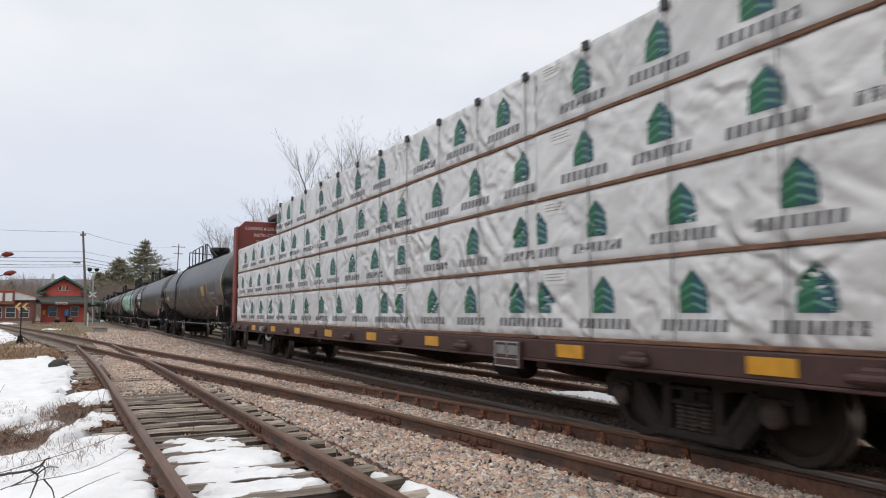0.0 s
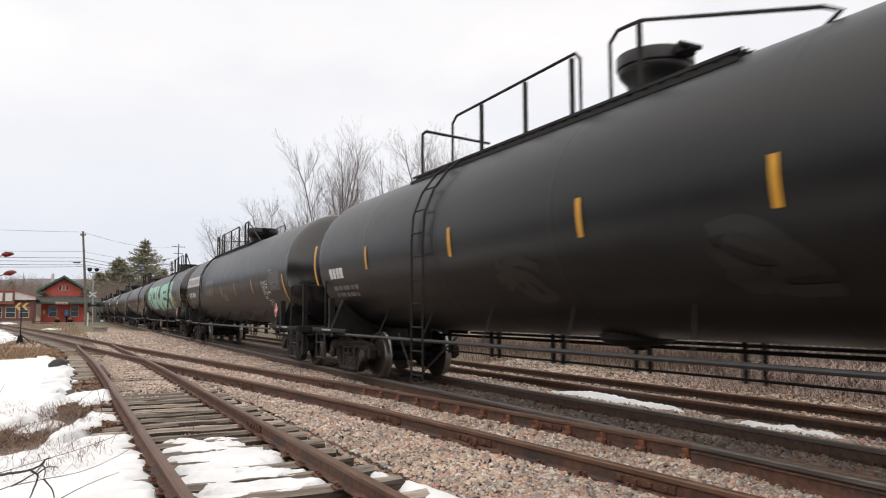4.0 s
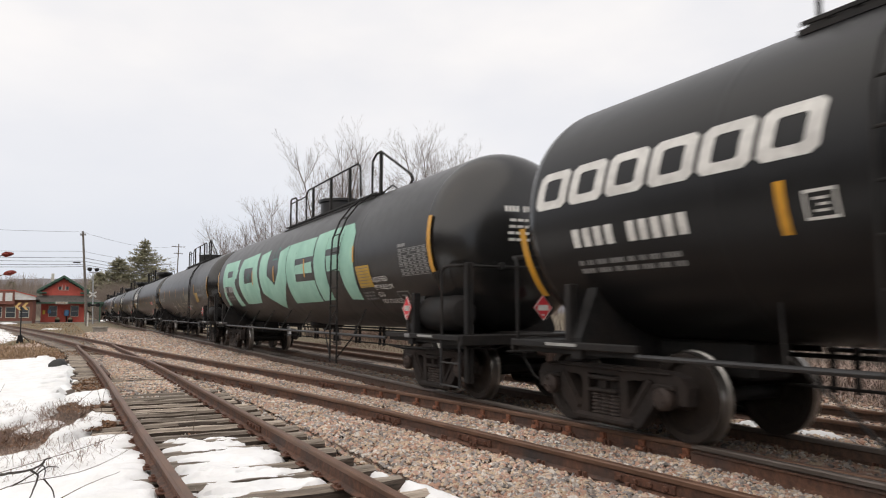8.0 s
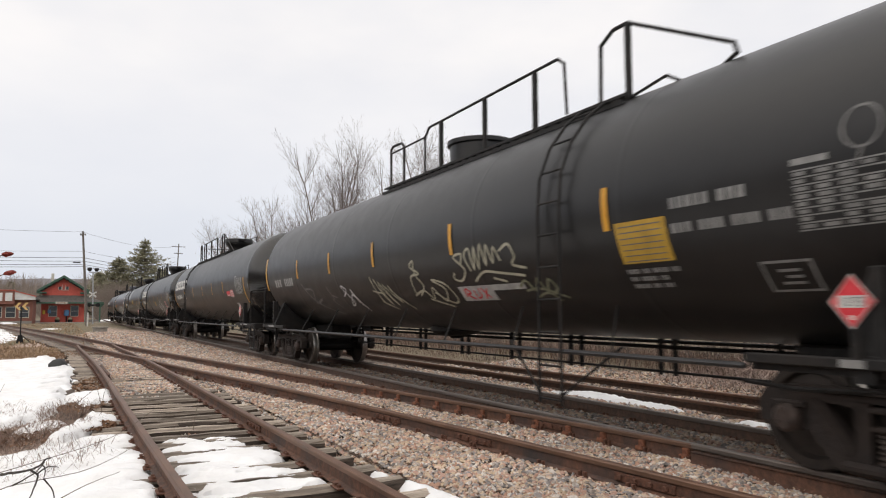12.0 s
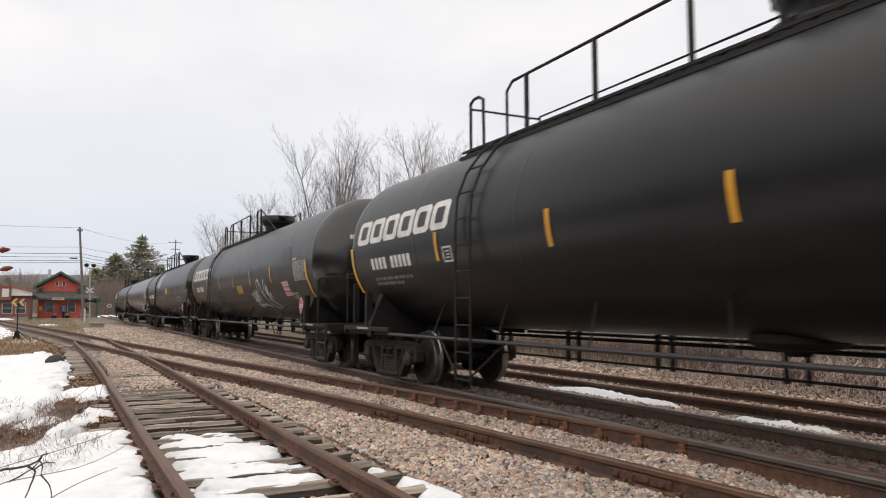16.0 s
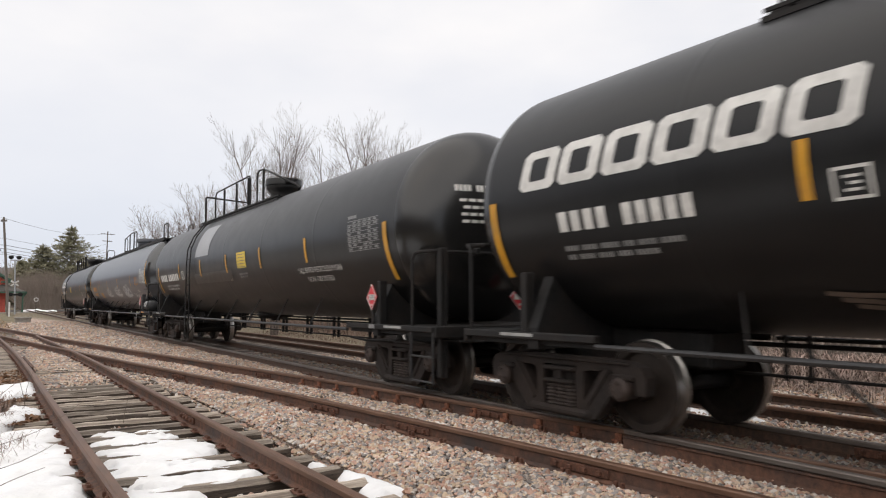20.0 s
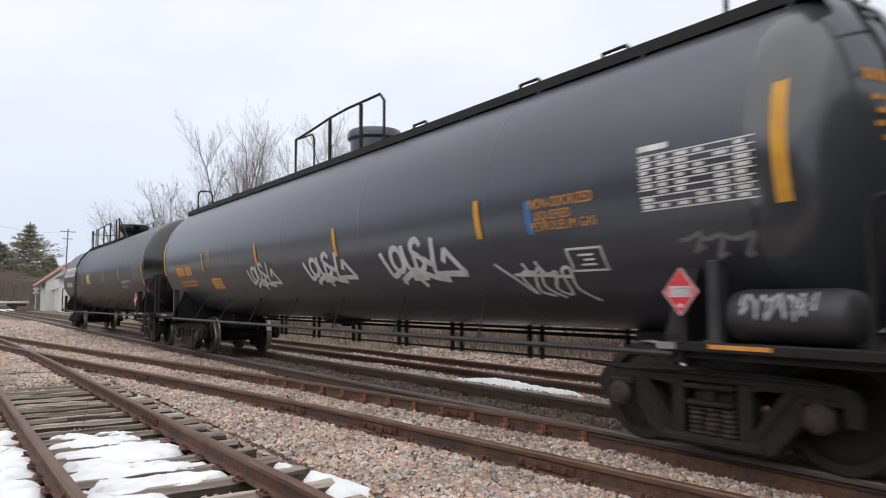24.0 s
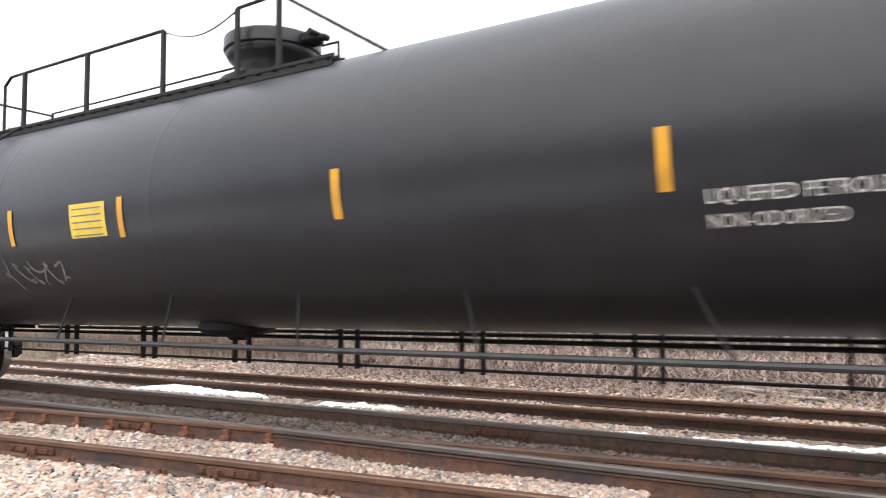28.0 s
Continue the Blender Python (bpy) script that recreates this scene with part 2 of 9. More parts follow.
M_TRUCK = material("grimy_cast_iron", (0.015, 0.0125, 0.0118), (0.038, 0.031, 0.0288), 10, 0.8, 0.05, bump=0.3, bump_scale=30, stain=(0.045, 0.031, 0.025), stain_scale=2.2, stain_amount=0.55)
M_WHEEL = material("wheel_steel", (0.0248, 0.0198, 0.0176), (0.0495, 0.0385, 0.0330), 8, 0.6, 0.5)
M_TREAD = material("bright_wheel_tread", (0.25, 0.24, 0.23), (0.38, 0.36, 0.34), 8, 0.3, 0.9)
M_WHITE = material("white_stencil", (0.55, 0.54, 0.52), (0.74, 0.73, 0.70), 9, 0.6, stain=(0.30, 0.29, 0.28), stain_scale=3, stain_amount=0.4)
M_GREYSTENCIL = material("grey_stencil", (0.15, 0.15, 0.15), (0.26, 0.26, 0.255), 9, 0.6)
M_YELLOW = material("yellow_reflector", (0.52, 0.24, 0.012), (0.65, 0.325, 0.022), 8, 0.4, stain=(0.30, 0.17, 0.03), stain_scale=3, stain_amount=0.4)
M_YELLOWPANEL = material("yellow_panel", (0.62, 0.44, 0.04), (0.75, 0.54, 0.07), 8, 0.5, stain=(0.40, 0.28, 0.05), stain_scale=3)
M_MUSTARD = material("mustard_panel", (0.40, 0.24, 0.025), (0.52, 0.32, 0.04), 8, 0.5, stain=(0.28, 0.17, 0.03), stain_scale=3)
M_MINTDIM = material("thin_teal_spray", (0.06, 0.15, 0.13), (0.10, 0.21, 0.18), 6, 0.6)
M_BLUETAPE = material("blue_stencil", (0.03, 0.12, 0.32), (0.05, 0.17, 0.40), 6, 0.5)
M_RED = material("red_placard", (0.56, 0.02, 0.035), (0.66, 0.04, 0.055), 8, 0.5)
M_PALEBOARD = material("pale_notice_board", (0.52, 0.44, 0.43), (0.62, 0.54, 0.53), 6, 0.6)
M_PINKBOARD = material("faded_red_decal", (0.50, 0.20, 0.20), (0.62, 0.30, 0.29), 8, 0.6)
M_MINT = material("mint_spray_paint", (0.27, 0.51, 0.41), (0.34, 0.59, 0.48), 3, 0.55, stain=(0.21, 0.43, 0.34), stain_scale=1.2, stain_amount=0.7)
M_SPRAY = material("white_spray_paint", (0.42, 0.43, 0.44), (0.60, 0.60, 0.60), 6, 0.6)
M_SPRAYDIM = material("faint_spray_paint", (0.10, 0.10, 0.10), (0.20, 0.195, 0.19), 6, 0.6)
M_ORANGETXT = material("orange_stencil", (0.55, 0.22, 0.03), (0.66, 0.30, 0.05), 8, 0.55)
M_BROWN = material("brown_car_paint", (0.034, 0.016, 0.014), (0.075, 0.033, 0.028), 6, 0.7, bump=0.15, bump_scale=30, stain=(0.04, 0.022, 0.02), stain_scale=1.5)
M_REDBROWN = material("red_oxide_paint", (0.15, 0.028, 0.020), (0.21, 0.045, 0.032), 5, 0.6, stain=(0.10, 0.03, 0.025), stain_scale=1)
M_WRAP = material("lumber_wrap", (0.55, 0.553, 0.56), (0.66, 0.663, 0.67), 1.6, 0.30, bump=0.6, bump_scale=1.6, stretch=(1, 1.0, 1.6), stain=(0.47, 0.47, 0.465), stain_scale=2.2, per_object=0.05)
M_WOOD = material("lumber_skid", (0.075, 0.035, 0.02), (0.24, 0.125, 0.075), 3, 0.8, stretch=(1, 1.5, 6), bump=0.5, bump_scale=20)
M_LOGOGREEN = material("green_print", (0.010, 0.085, 0.045), (0.017, 0.12, 0.062), 5, 0.5)
M_LOGOPALE = material("pale_green_print", (0.10, 0.24, 0.20), (0.14, 0.30, 0.25), 5, 0.5)
M_LOGOBLUE = material("blue_print", (0.010, 0.055, 0.085), (0.016, 0.085, 0.12), 5, 0.5)
M_PRINT = material("dark_print", (0.085, 0.085, 0.095), (0.14, 0.14, 0.15), 5, 0.5)
M_STRAP = material("steel_strap", (0.10, 0.10, 0.10), (0.18, 0.18, 0.18), 5, 0.5, 0.5)
M_PATCH = material("glossy_black_repaint", (0.006, 0.006, 0.0065), (0.011, 0.011, 0.0115), 3, 0.3)
M_PATCHGREY = material("grey_black_repaint", (0.03, 0.031, 0.034), (0.036, 0.037, 0.04), 3, 0.5)
M_PALEPATCH = material("pale_grey_repaint", (0.30, 0.31, 0.33), (0.36, 0.37, 0.39), 3, 0.5)
M_WHITEDIM = material("worn_white_stencil", (0.26, 0.26, 0.255), (0.42, 0.42, 0.41), 9, 0.6)
M_SPRAYBUFF = material("buff_spray_paint", (0.28, 0.27, 0.20), (0.44, 0.42, 0.33), 6, 0.6)
M_SPRAYOLIVE = material("olive_spray_paint", (0.13, 0.14, 0.09), (0.22, 0.22, 0.15), 6, 0.6)
M_ORANGEPANEL = material("orange_panel", (0.50, 0.24, 0.03), (0.62, 0.32, 0.05), 8, 0.5)


def creased(ma, scale, strength, distance):
    """Slanting creases of loose plastic over the broad relief."""
    nd, ln = ma.node_tree.nodes, ma.node_tree.links
    bs = nd["Principled BSDF"]
    co = nd.new("ShaderNodeTexCoord")
    mp = nd.new("ShaderNodeMapping")
    mp.inputs["Rotation"].default_value = (radians(35), 0, 0)
    ln.new(co.outputs["Object"], mp.inputs[0])
    wv = nd.new("ShaderNodeTexWave")
    wv.bands_direction = "Y"
    wv.inputs["Scale"].default_value, wv.inputs["Distortion"].default_value, wv.inputs["Detail"].default_value, wv.inputs["Detail Scale"].default_value = scale, 14, 3, 1.1
    ln.new(mp.outputs[0], wv.inputs[0])
    mask = nd.new("ShaderNodeTexNoise")
    mask.inputs["Scale"].default_value, mask.inputs["Detail"].default_value = 0.9, 2
    ln.new(co.outputs["Object"], mask.inputs[0])
    cut = nd.new("ShaderNodeMapRange")
    cut.inputs[1].default_value, cut.inputs[2].default_value = 0.42, 0.66
    ln.new(mask.outputs[0], cut.inputs[0])
    mul = nd.new("ShaderNodeMath")
    mul.operation = "MULTIPLY"
    ln.new(wv.outputs["Fac"], mul.inputs[0])
    ln.new(cut.outputs[0], mul.inputs[1])
    bp = nd.new("ShaderNodeBump")
    bp.inputs["Strength"].default_value, bp.inputs["Distance"].default_value = strength, distance
    ln.new(mul.outputs[0], bp.inputs["Height"])
    if bs.inputs["Normal"].is_linked:
        ln.new(bs.inputs["Normal"].links[0].from_socket, bp.inputs["Normal"])
    ln.new(bp.outputs[0], bs.inputs["Normal"])


creased(M_WRAP, 1.1, 0.9, 0.05)


def crumpled(ma, scale, strength, distance):
    """Small flat facets and sharp ridges of stretched plastic film, drawn out on a slant."""
    nd, ln = ma.node_tree.nodes, ma.node_tree.links
    bs = nd["Principled BSDF"]
    co = nd.new("ShaderNodeTexCoord")
    turn = nd.new("ShaderNodeMapping")
    turn.inputs["Rotation"].default_value = (radians(40), 0, 0)
    ln.new(co.outputs["Object"], turn.inputs[0])
    squeeze = nd.new("ShaderNodeMapping")
    squeeze.inputs["Scale"].default_value = (1, 0.45, 1.8)
    ln.new(turn.outputs[0], squeeze.inputs[0])
    vo = nd.new("ShaderNodeTexVoronoi")
    vo.inputs["Scale"].default_value = scale
    ln.new(squeeze.outputs[0], vo.inputs[0])
    bp = nd.new("ShaderNodeBump")
    bp.inputs["Strength"].default_value, bp.inputs["Distance"].default_value = strength, distance
    ln.new(vo.outputs["Distance"], bp.inputs["Height"])
    ln.new(bs.inputs["Normal"].links[0].from_socket, bp.inputs["Normal"])
    ln.new(bp.outputs[0], bs.inputs["Normal"])


crumpled(M_WRAP, 1.9, 0.35, 0.07)
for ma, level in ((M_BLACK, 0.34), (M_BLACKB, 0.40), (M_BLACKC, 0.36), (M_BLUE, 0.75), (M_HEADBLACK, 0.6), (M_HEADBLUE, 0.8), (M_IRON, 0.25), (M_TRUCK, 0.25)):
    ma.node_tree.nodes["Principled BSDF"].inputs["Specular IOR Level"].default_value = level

# ---------------------------------------------------------------- ground and tracks
SLOPE = -0.008            # the main line leans a little to the left of the y axis
GAUGE = 1.33
RAIL = 0.17               # height of a rail


def main_x(y, off=0.0):
    return 5.45 + off + SLOPE * (y - 6)


def smooth_line(knots):
    """A smooth line x(y) through (y, x) knots, from a table of quarter metres."""
    ys, xs = [k[0] for k in knots], [k[1] for k in knots]
    at = np.arange(-40.0, 260.0, 0.25)
    table = np.mean([np.interp(at + d, ys, xs) for d in (-3, -2, -1, 0, 1, 2, 3)], axis=0).tolist()

    def x_at(y):
        k = min(1198.0, max(0.0, (y + 40.0) * 4))
        i = int(k)
        return table[i] + (k - i) * (table[i + 1] - table[i])
    return x_at


SIDING = [(-30, 2.6), (0, 1.52), (5.5, 1.42), (9.3, 1.33), (13, 1.27), (18.5, 1.19), (25, 0.98), (33, 0.62)]
LEAD = [(-30, 6.35), (-8, 5.95), (0, 5.30), (5, 4.84), (10, 4.27), (15, 3.47), (20, 2.70), (25, 1.98), (32, 0.97), (40, 0.0), (48, -1.05), (58, -2.45), (69, -4.05), (88, -6.9), (120, -11.6), (170, -19.0), (230, -28)]
siding_x = smooth_line(SIDING)
lead_x = smooth_line(LEAD)
FAR_OFF, FAR_Z = 3.666, -0.16      # the far track lies lower


def ground_z(x, y):
    """The lie of the land: level ballast, a shallow ditch past the far track, a slope on the left."""
    m = main_x(y)
    z = -0.17 + 0.055 * min(1, max(0, (x - siding_x(y) - 1.25) / 0.5))
    z += -0.16 * min(1, max(0, (x - m - 1.9) / 1.4))
    if x > m + 6.5:
        z += 0.25 * min(1, (x - m - 6.5) / 5.0)
    z += 0.035 * noise.noise((x * 0.5, y * 0.5, 0)) + 0.015 * noise.noise((x * 2.1, y * 2.1, 3))
    return z


def spaced(a, b, fine, growth):
    out, step = [a], fine
    while out[-1] < b:
        out.append(out[-1] + step)
        step *= growth
    return out


def build_ground():
    ys = [-v for v in reversed(spaced(0.5, 60, 0.5, 1.2))] + spaced(0, 2600, 0.35, 1.035)
    xs = [-v for v in reversed(spaced(0.4, 2600, 0.4, 1.09))] + spaced(0, 2600, 0.4, 1.05)
    s = Shape()
    nx = len(xs)
    s.v = [(x, y, ground_z(x, y)) for y in ys for x in xs]
    s.f = [(j * nx + i, j * nx + i + 1, (j + 1) * nx + i + 1, (j + 1) * nx + i) for j in range(len(ys) - 1) for i in range(nx - 1)]
    ob = part("ground", s, M_GROUND, smooth=60)
    return tagged(ob, "gravel yard ground with dry grass and mud", "ground", kind="structure")


def ground_material():
    """Gravel beside the tracks, fading to dead grass and mud away from them."""
    ma = bpy.data.materials.new("yard_ground")
    ma.use_nodes = True
    nd, ln = ma.node_tree.nodes, ma.node_tree.links
    bs = nd["Principled BSDF"]
    co = nd.new("ShaderNodeTexCoord")
    def noise_node(scale, detail=6):
        n = nd.new("ShaderNodeTexNoise")
        n.inputs["Scale"].default_value, n.inputs["Detail"].default_value = scale, detail
        ln.new(co.outputs["Object"], n.inputs[0])
        return n
    def ramp(src, stops):
        r = nd.new("ShaderNodeValToRGB")
        el = r.color_ramp.elements
        el[0].position, el[0].color = stops[0][0], (*stops[0][1], 1)
        el[1].position, el[1].color = stops[-1][0], (*stops[-1][1], 1)
        for p, c in stops[1:-1]:
            el.new(p).color = (*c, 1)
        ln.new(src, r.inputs[0])
        return r
    vor = nd.new("ShaderNodeTexVoronoi")
    vor.inputs["Scale"].default_value = 22
    ln.new(co.outputs["Object"], vor.inputs[0])
    sep = nd.new("ShaderNodeSeparateColor")
    ln.new(vor.outputs["Color"], sep.inputs[0])
    gravel = ramp(sep.outputs[0], [(0.0, (0.20, 0.165, 0.145)), (0.3, (0.38, 0.28, 0.225)), (0.6, (0.50, 0.385, 0.315)), (0.85, (0.36, 0.245, 0.19)), (1.0, (0.62, 0.52, 0.45))])
    grass = ramp(noise_node(9, 8).outputs[0], [(0.3, (0.085, 0.072, 0.045)), (0.5, (0.18, 0.152, 0.10)), (0.7, (0.25, 0.175, 0.115))])
    geo = nd.new("ShaderNodeSeparateXYZ")
    ln.new(co.outputs["Object"], geo.inputs[0])
    # distance left of the line that runs from the yard to the depot
    lead = nd.new("ShaderNodeMath")
    lead.operation = "MULTIPLY_ADD"
    lead.inputs[1].default_value = 0.115
    ln.new(geo.outputs[1], lead.inputs[0])
    ln.new(geo.outputs[0], lead.inputs[2])
    wob = nd.new("ShaderNodeMath")
    wob.operation = "MULTIPLY_ADD"
    wob.inputs[1].default_value = 3.5
    ln.new(noise_node(0.35).outputs[0], wob.inputs[0])
    ln.new(lead.outputs[0], wob.inputs[2])
    left = nd.new("ShaderNodeMapRange")
    left.inputs[1].default_value, left.inputs[2].default_value, left.inputs[3].default_value, left.inputs[4].default_value = 0.6, 2.2, 1.0, 0.0
    ln.new(wob.outputs[0], left.inputs[0])
    right = nd.new("ShaderNodeMapRange")
    right.inputs[1].default_value, right.inputs[2].default_value = 13.5, 15.5
    ln.new(wob.outputs[0], right.inputs[0])
    far = nd.new("ShaderNodeMapRange")
    far.inputs[1].default_value, far.inputs[2].default_value, far.inputs[4].default_value = 100, 150, 0.6
    ln.new(geo.outputs[1], far.inputs[0])
    mx = nd.new("ShaderNodeMath")
    mx.operation = "MAXIMUM"
    ln.new(left.outputs[0], mx.inputs[0])
    ln.new(right.outputs[0], mx.inputs[1])
    mx2 = nd.new("ShaderNodeMath")
    mx2.operation = "MAXIMUM"
    ln.new(mx.outputs[0], mx2.inputs[0])
    ln.new(far.outputs[0], mx2.inputs[1])
    mix = nd.new("ShaderNodeMixRGB")
    ln.new(mx2.outputs[0], mix.inputs[0])
    ln.new(gravel.outputs[0], mix.inputs[1])
    ln.new(grass.outputs[0], mix.inputs[2])
    ln.new(mix.outputs[0], bs.inputs["Base Color"])
    bs.inputs["Roughness"].default_value = 0.95
    bp = nd.new("ShaderNodeBump")
    bp.inputs["Strength"].default_value, bp.inputs["Distance"].default_value = 0.9, 0.03
    ln.new(vor.outputs["Distance"], bp.inputs["Height"])
    ln.new(bp.outputs[0], bs.inputs["Normal"])
    return ma


M_GROUND = ground_material()
build_ground()


def rail_shape(fx, y0, y1, z, step=1.0, head_only=False):
    """A flat-bottomed rail that follows fx(y)."""
    base = [(-0.065, 0), (0.065, 0), (0.065, 0.012), (0.012, 0.03), (0.012, 0.115), (0.032, 0.125), (-0.032, 0.125), (-0.012, 0.115), (-0.012, 0.03), (-0.065, 0.012)]
    head = [(-0.036, 0.1252), (0.036, 0.1252), (0.036, 0.158), (0.028, RAIL), (-0.028, RAIL), (-0.036, 0.158)]
    s = Shape()
    n = max(1, round((y1 - y0) / step))
    prof = head if head_only else base
    s.rings([[(fx(y0 + (y1 - y0) * i / n) + a, y0 + (y1 - y0) * i / n, z + b) for a, b in prof] for i in range(n + 1)])
    return s


def rail(track, fx, y0, y1, z=0.0, side=None, head=None, label="", step=1.0):
    r = part("rail", rail_shape(fx, y0, y1, z, step), side or M_RAIL, track, label)
    part("rail_head", rail_shape(fx, y0, y1, z, step, True), head or M_HEAD, r)
    return r


def ties(track, fx, y0, y1, mat_, z=0.0, gap=0.53, half=1.25, count=300, proud=0.0, worn=0.008):
    """Wooden cross ties, a few meshes shared among them."""
    rng = random.Random(int(y0 * 10 + half * 100))
    kinds = []
    for k in range(6):
        s = Shape()
        h, w = half + rng.uniform(-0.06, 0.06), rng.uniform(0.088, 0.112)
        ring = [(-w, -0.17), (-w, -0.03), (-w + 0.03, -0.003), (-0.04, 0.0), (0.04, 0.002), (w - 0.03, -0.004), (w, -0.035), (w, -0.17)]
        cuts = [-h + 2 * h * k / 9 for k in range(10)]
        s.rings([[(x + rng.uniform(-worn, worn), a + rng.uniform(-worn, worn) * 0.7, b + (rng.uniform(-worn, worn * 0.3) if b > -0.1 else 0)) for a, b in ring] for x in cuts])
        me = s.mesh("tie")
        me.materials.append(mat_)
        me.materials.append(M_TIESIDE)
        # faces not turned up: creosote brown, darkened to carry the shade between ties
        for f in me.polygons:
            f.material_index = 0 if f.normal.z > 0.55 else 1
        kinds.append(me)
    y, i = y0, 0
    while y < y1 and i < count:
        slope = (fx(y + 0.5) - fx(y - 0.5))
        part("tie", kinds[rng.randrange(6)], mat_, track, m=pose(fx(y) + rng.uniform(-0.07, 0.07), y, z + proud + rng.uniform(-0.014, 0.008), rng.uniform(-2, 2), 0, math.degrees(-math.atan(slope)) + rng.uniform(-2, 2)))
        y += gap + rng.uniform(-0.03, 0.03)
        i += 1


def fittings(track, fx, y0, y1, z, mat_, gap=0.53, sides=(-1, 1), tall=0.03):
    """Tie plates with spikes where a rail crosses each tie."""
    s = Shape()
    s.box(-0.12, -0.09, 0.0, 0.12, 0.09, 0.016, 0.004)
    for sx in (-0.085, 0.085):
        s.box(sx - 0.016, -0.05, 0.01, sx + 0.016, -0.02, 0.01 + tall, 0.003)
        s.box(sx - 0.016, 0.02, 0.01, sx + 0.016, 0.05, 0.01 + tall, 0.003)
    me = s.mesh("tie_plate")
    y = y0
    while y < y1:
        part("tie_plate", me, mat_, track, m=pose(fx(y), y, z + 0.001))
        y += gap


def joint(track, fx, y, z, mat_):
    """A bolted joint bar on both faces of a rail."""
    s = Shape()
    for sx in (-1, 1):
        s.box(sx * 0.013, -0.32, 0.035, sx * 0.036, 0.32, 0.108, 0.006)
        for k in (-0.24, -0.08, 0.08, 0.24):
            s.box(sx * 0.034, k - 0.02, 0.055, sx * 0.062, k + 0.02, 0.092, 0.005)
    part("joint_bar", s, mat_, track, m=pose(fx(y), y, z, 0, 0, math.degrees(-math.atan(fx(y + .5) - fx(y - .5)))))


siding = thing("track_siding", "old siding with rusty rails on weathered ties", "railway track", kind="structure")
for off in (-GAUGE / 2, GAUGE / 2):
    rail(siding, lambda y, o=off: siding_x(y) + o, -6, 33.5, -0.003)
lead = thing("track_lead", "turnout lead track with rusty rails and bolted braces", "railway track", kind="structure")
for off in (-GAUGE / 2, GAUGE / 2):
    rail(lead, lambda y, o=off: lead_x(y) + o, -8, 170, step=1.5)
mainline = thing("track_main", "main line track with dark steel rails", "railway track", kind="structure")
for off in (0.0, GAUGE):
    rail(mainline, lambda y, o=off: main_x(y, o), -40, 420, 0.002, M_RAILDARK, M_HEADBRIGHT, step=10)
fartrack = thing("track_far", "far yard track with dull rails", "railway track", kind="structure")
for off in (FAR_OFF, FAR_OFF + GAUGE):
    rail(fartrack, lambda y, o=off: main_x(y, o), -40, 200, FAR_Z, M_RAILDARK, M_HEAD, step=10)

# ---------------------------------------------------------------- the train
TANK_R, TANK_Z = 1.432, 2.412          # radius and axis height above the rails
HALF = 9.95


def travelled(t):
    return 7.2927 * t - 0.02113 * t * t + 0.21 * max(0.0, t - 27.0)


def on_tank(y, a, lift=0.004, r=TANK_R):
    """A point on the tank's near side: a is the angle above its axis, in degrees."""
    k = radians(a)
    return (-(r + lift) * math.cos(k), y, TANK_Z + (r + lift) * math.sin(k))


def decal(outline_cells, lift=0.004, r=TANK_R):
    """Cells (y0, y1, z0, z1, lean) wrapped on the tank; z is the height over the axis, measured round the curve."""
    s = Shape()
    for y0, y1, z0, z1, lean in outline_cells:
        n = max(1, math.ceil((z1 - z0) / 0.09))
        rows = []
        for i in range(n + 1):
            k = i / n
            z = z0 + (z1 - z0) * k
            a = math.degrees(z / r)
            rows.append((on_tank(y0 + lean * k, a, lift, r), on_tank(y1 + lean * k, a, lift, r)))
        m = len(s.v)
        for p, q in rows:
            s.v.extend((p, q))
        s.f.extend((m + 2 * i, m + 2 * i + 1, m + 2 * i + 3, m + 2 * i + 2) for i in range(n))
    return s


def stroke_decal(lines, width, lift=0.005, r=TANK_R):
    """Painted strokes: polylines of (y, z round the curve)."""
    s = Shape()
    for pts in lines:
        fine = []
        for (a, b), (c, d) in zip(pts, pts[1:]):
            n = max(1, math.ceil(math.hypot(c - a, d - b) / 0.12))
            fine += [(a + (c - a) * i / n, b + (d - b) * i / n) for i in range(n)]
        fine.append(pts[-1])
        m = len(s.v)
        for i, (a, b) in enumerate(fine):
            p, q = fine[max(0, i - 1)], fine[min(len(fine) - 1, i + 1)]
            dx, dy = q[0] - p[0], q[1] - p[1]
            h = math.hypot(dx, dy) or 1
            ox, oy = -dy / h * width / 2, dx / h * width / 2
            for sg in (1, -1):
                s.v.append(on_tank(a + sg * ox, math.degrees((b + sg * oy) / r), lift, r))
        s.f.extend((m + 2 * i, m + 2 * i + 1, m + 2 * i + 3, m + 2 * i + 2) for i in range(len(fine) - 1))
    return s


def bar_text(y0, y1, z, h, seed, rows=1, gap=1.7, words=None):
    """Rows of small bars in place of stencilled lines. The rear end of the car is +y; text runs from +y to -y."""
    rng = random.Random(seed)
    cells = []
    for k in range(rows):
        y = max(y0, y1)
        end = min(y0, y1) + (rng.uniform(0, 0.25) * abs(y1 - y0) if k else 0)
        zz = z - k * h * gap
        while y > end + h:
            w = min(rng.uniform(1.6, 5.0) * h, y - end)
            n = max(1, round(w / (h * 0.85)))
            for i in range(n):
                a = y - w * i / n
                cells.append((a - w / n * 0.8, a, zz, zz + h, 0.0))
            y -= w + h * 0.8
    return cells


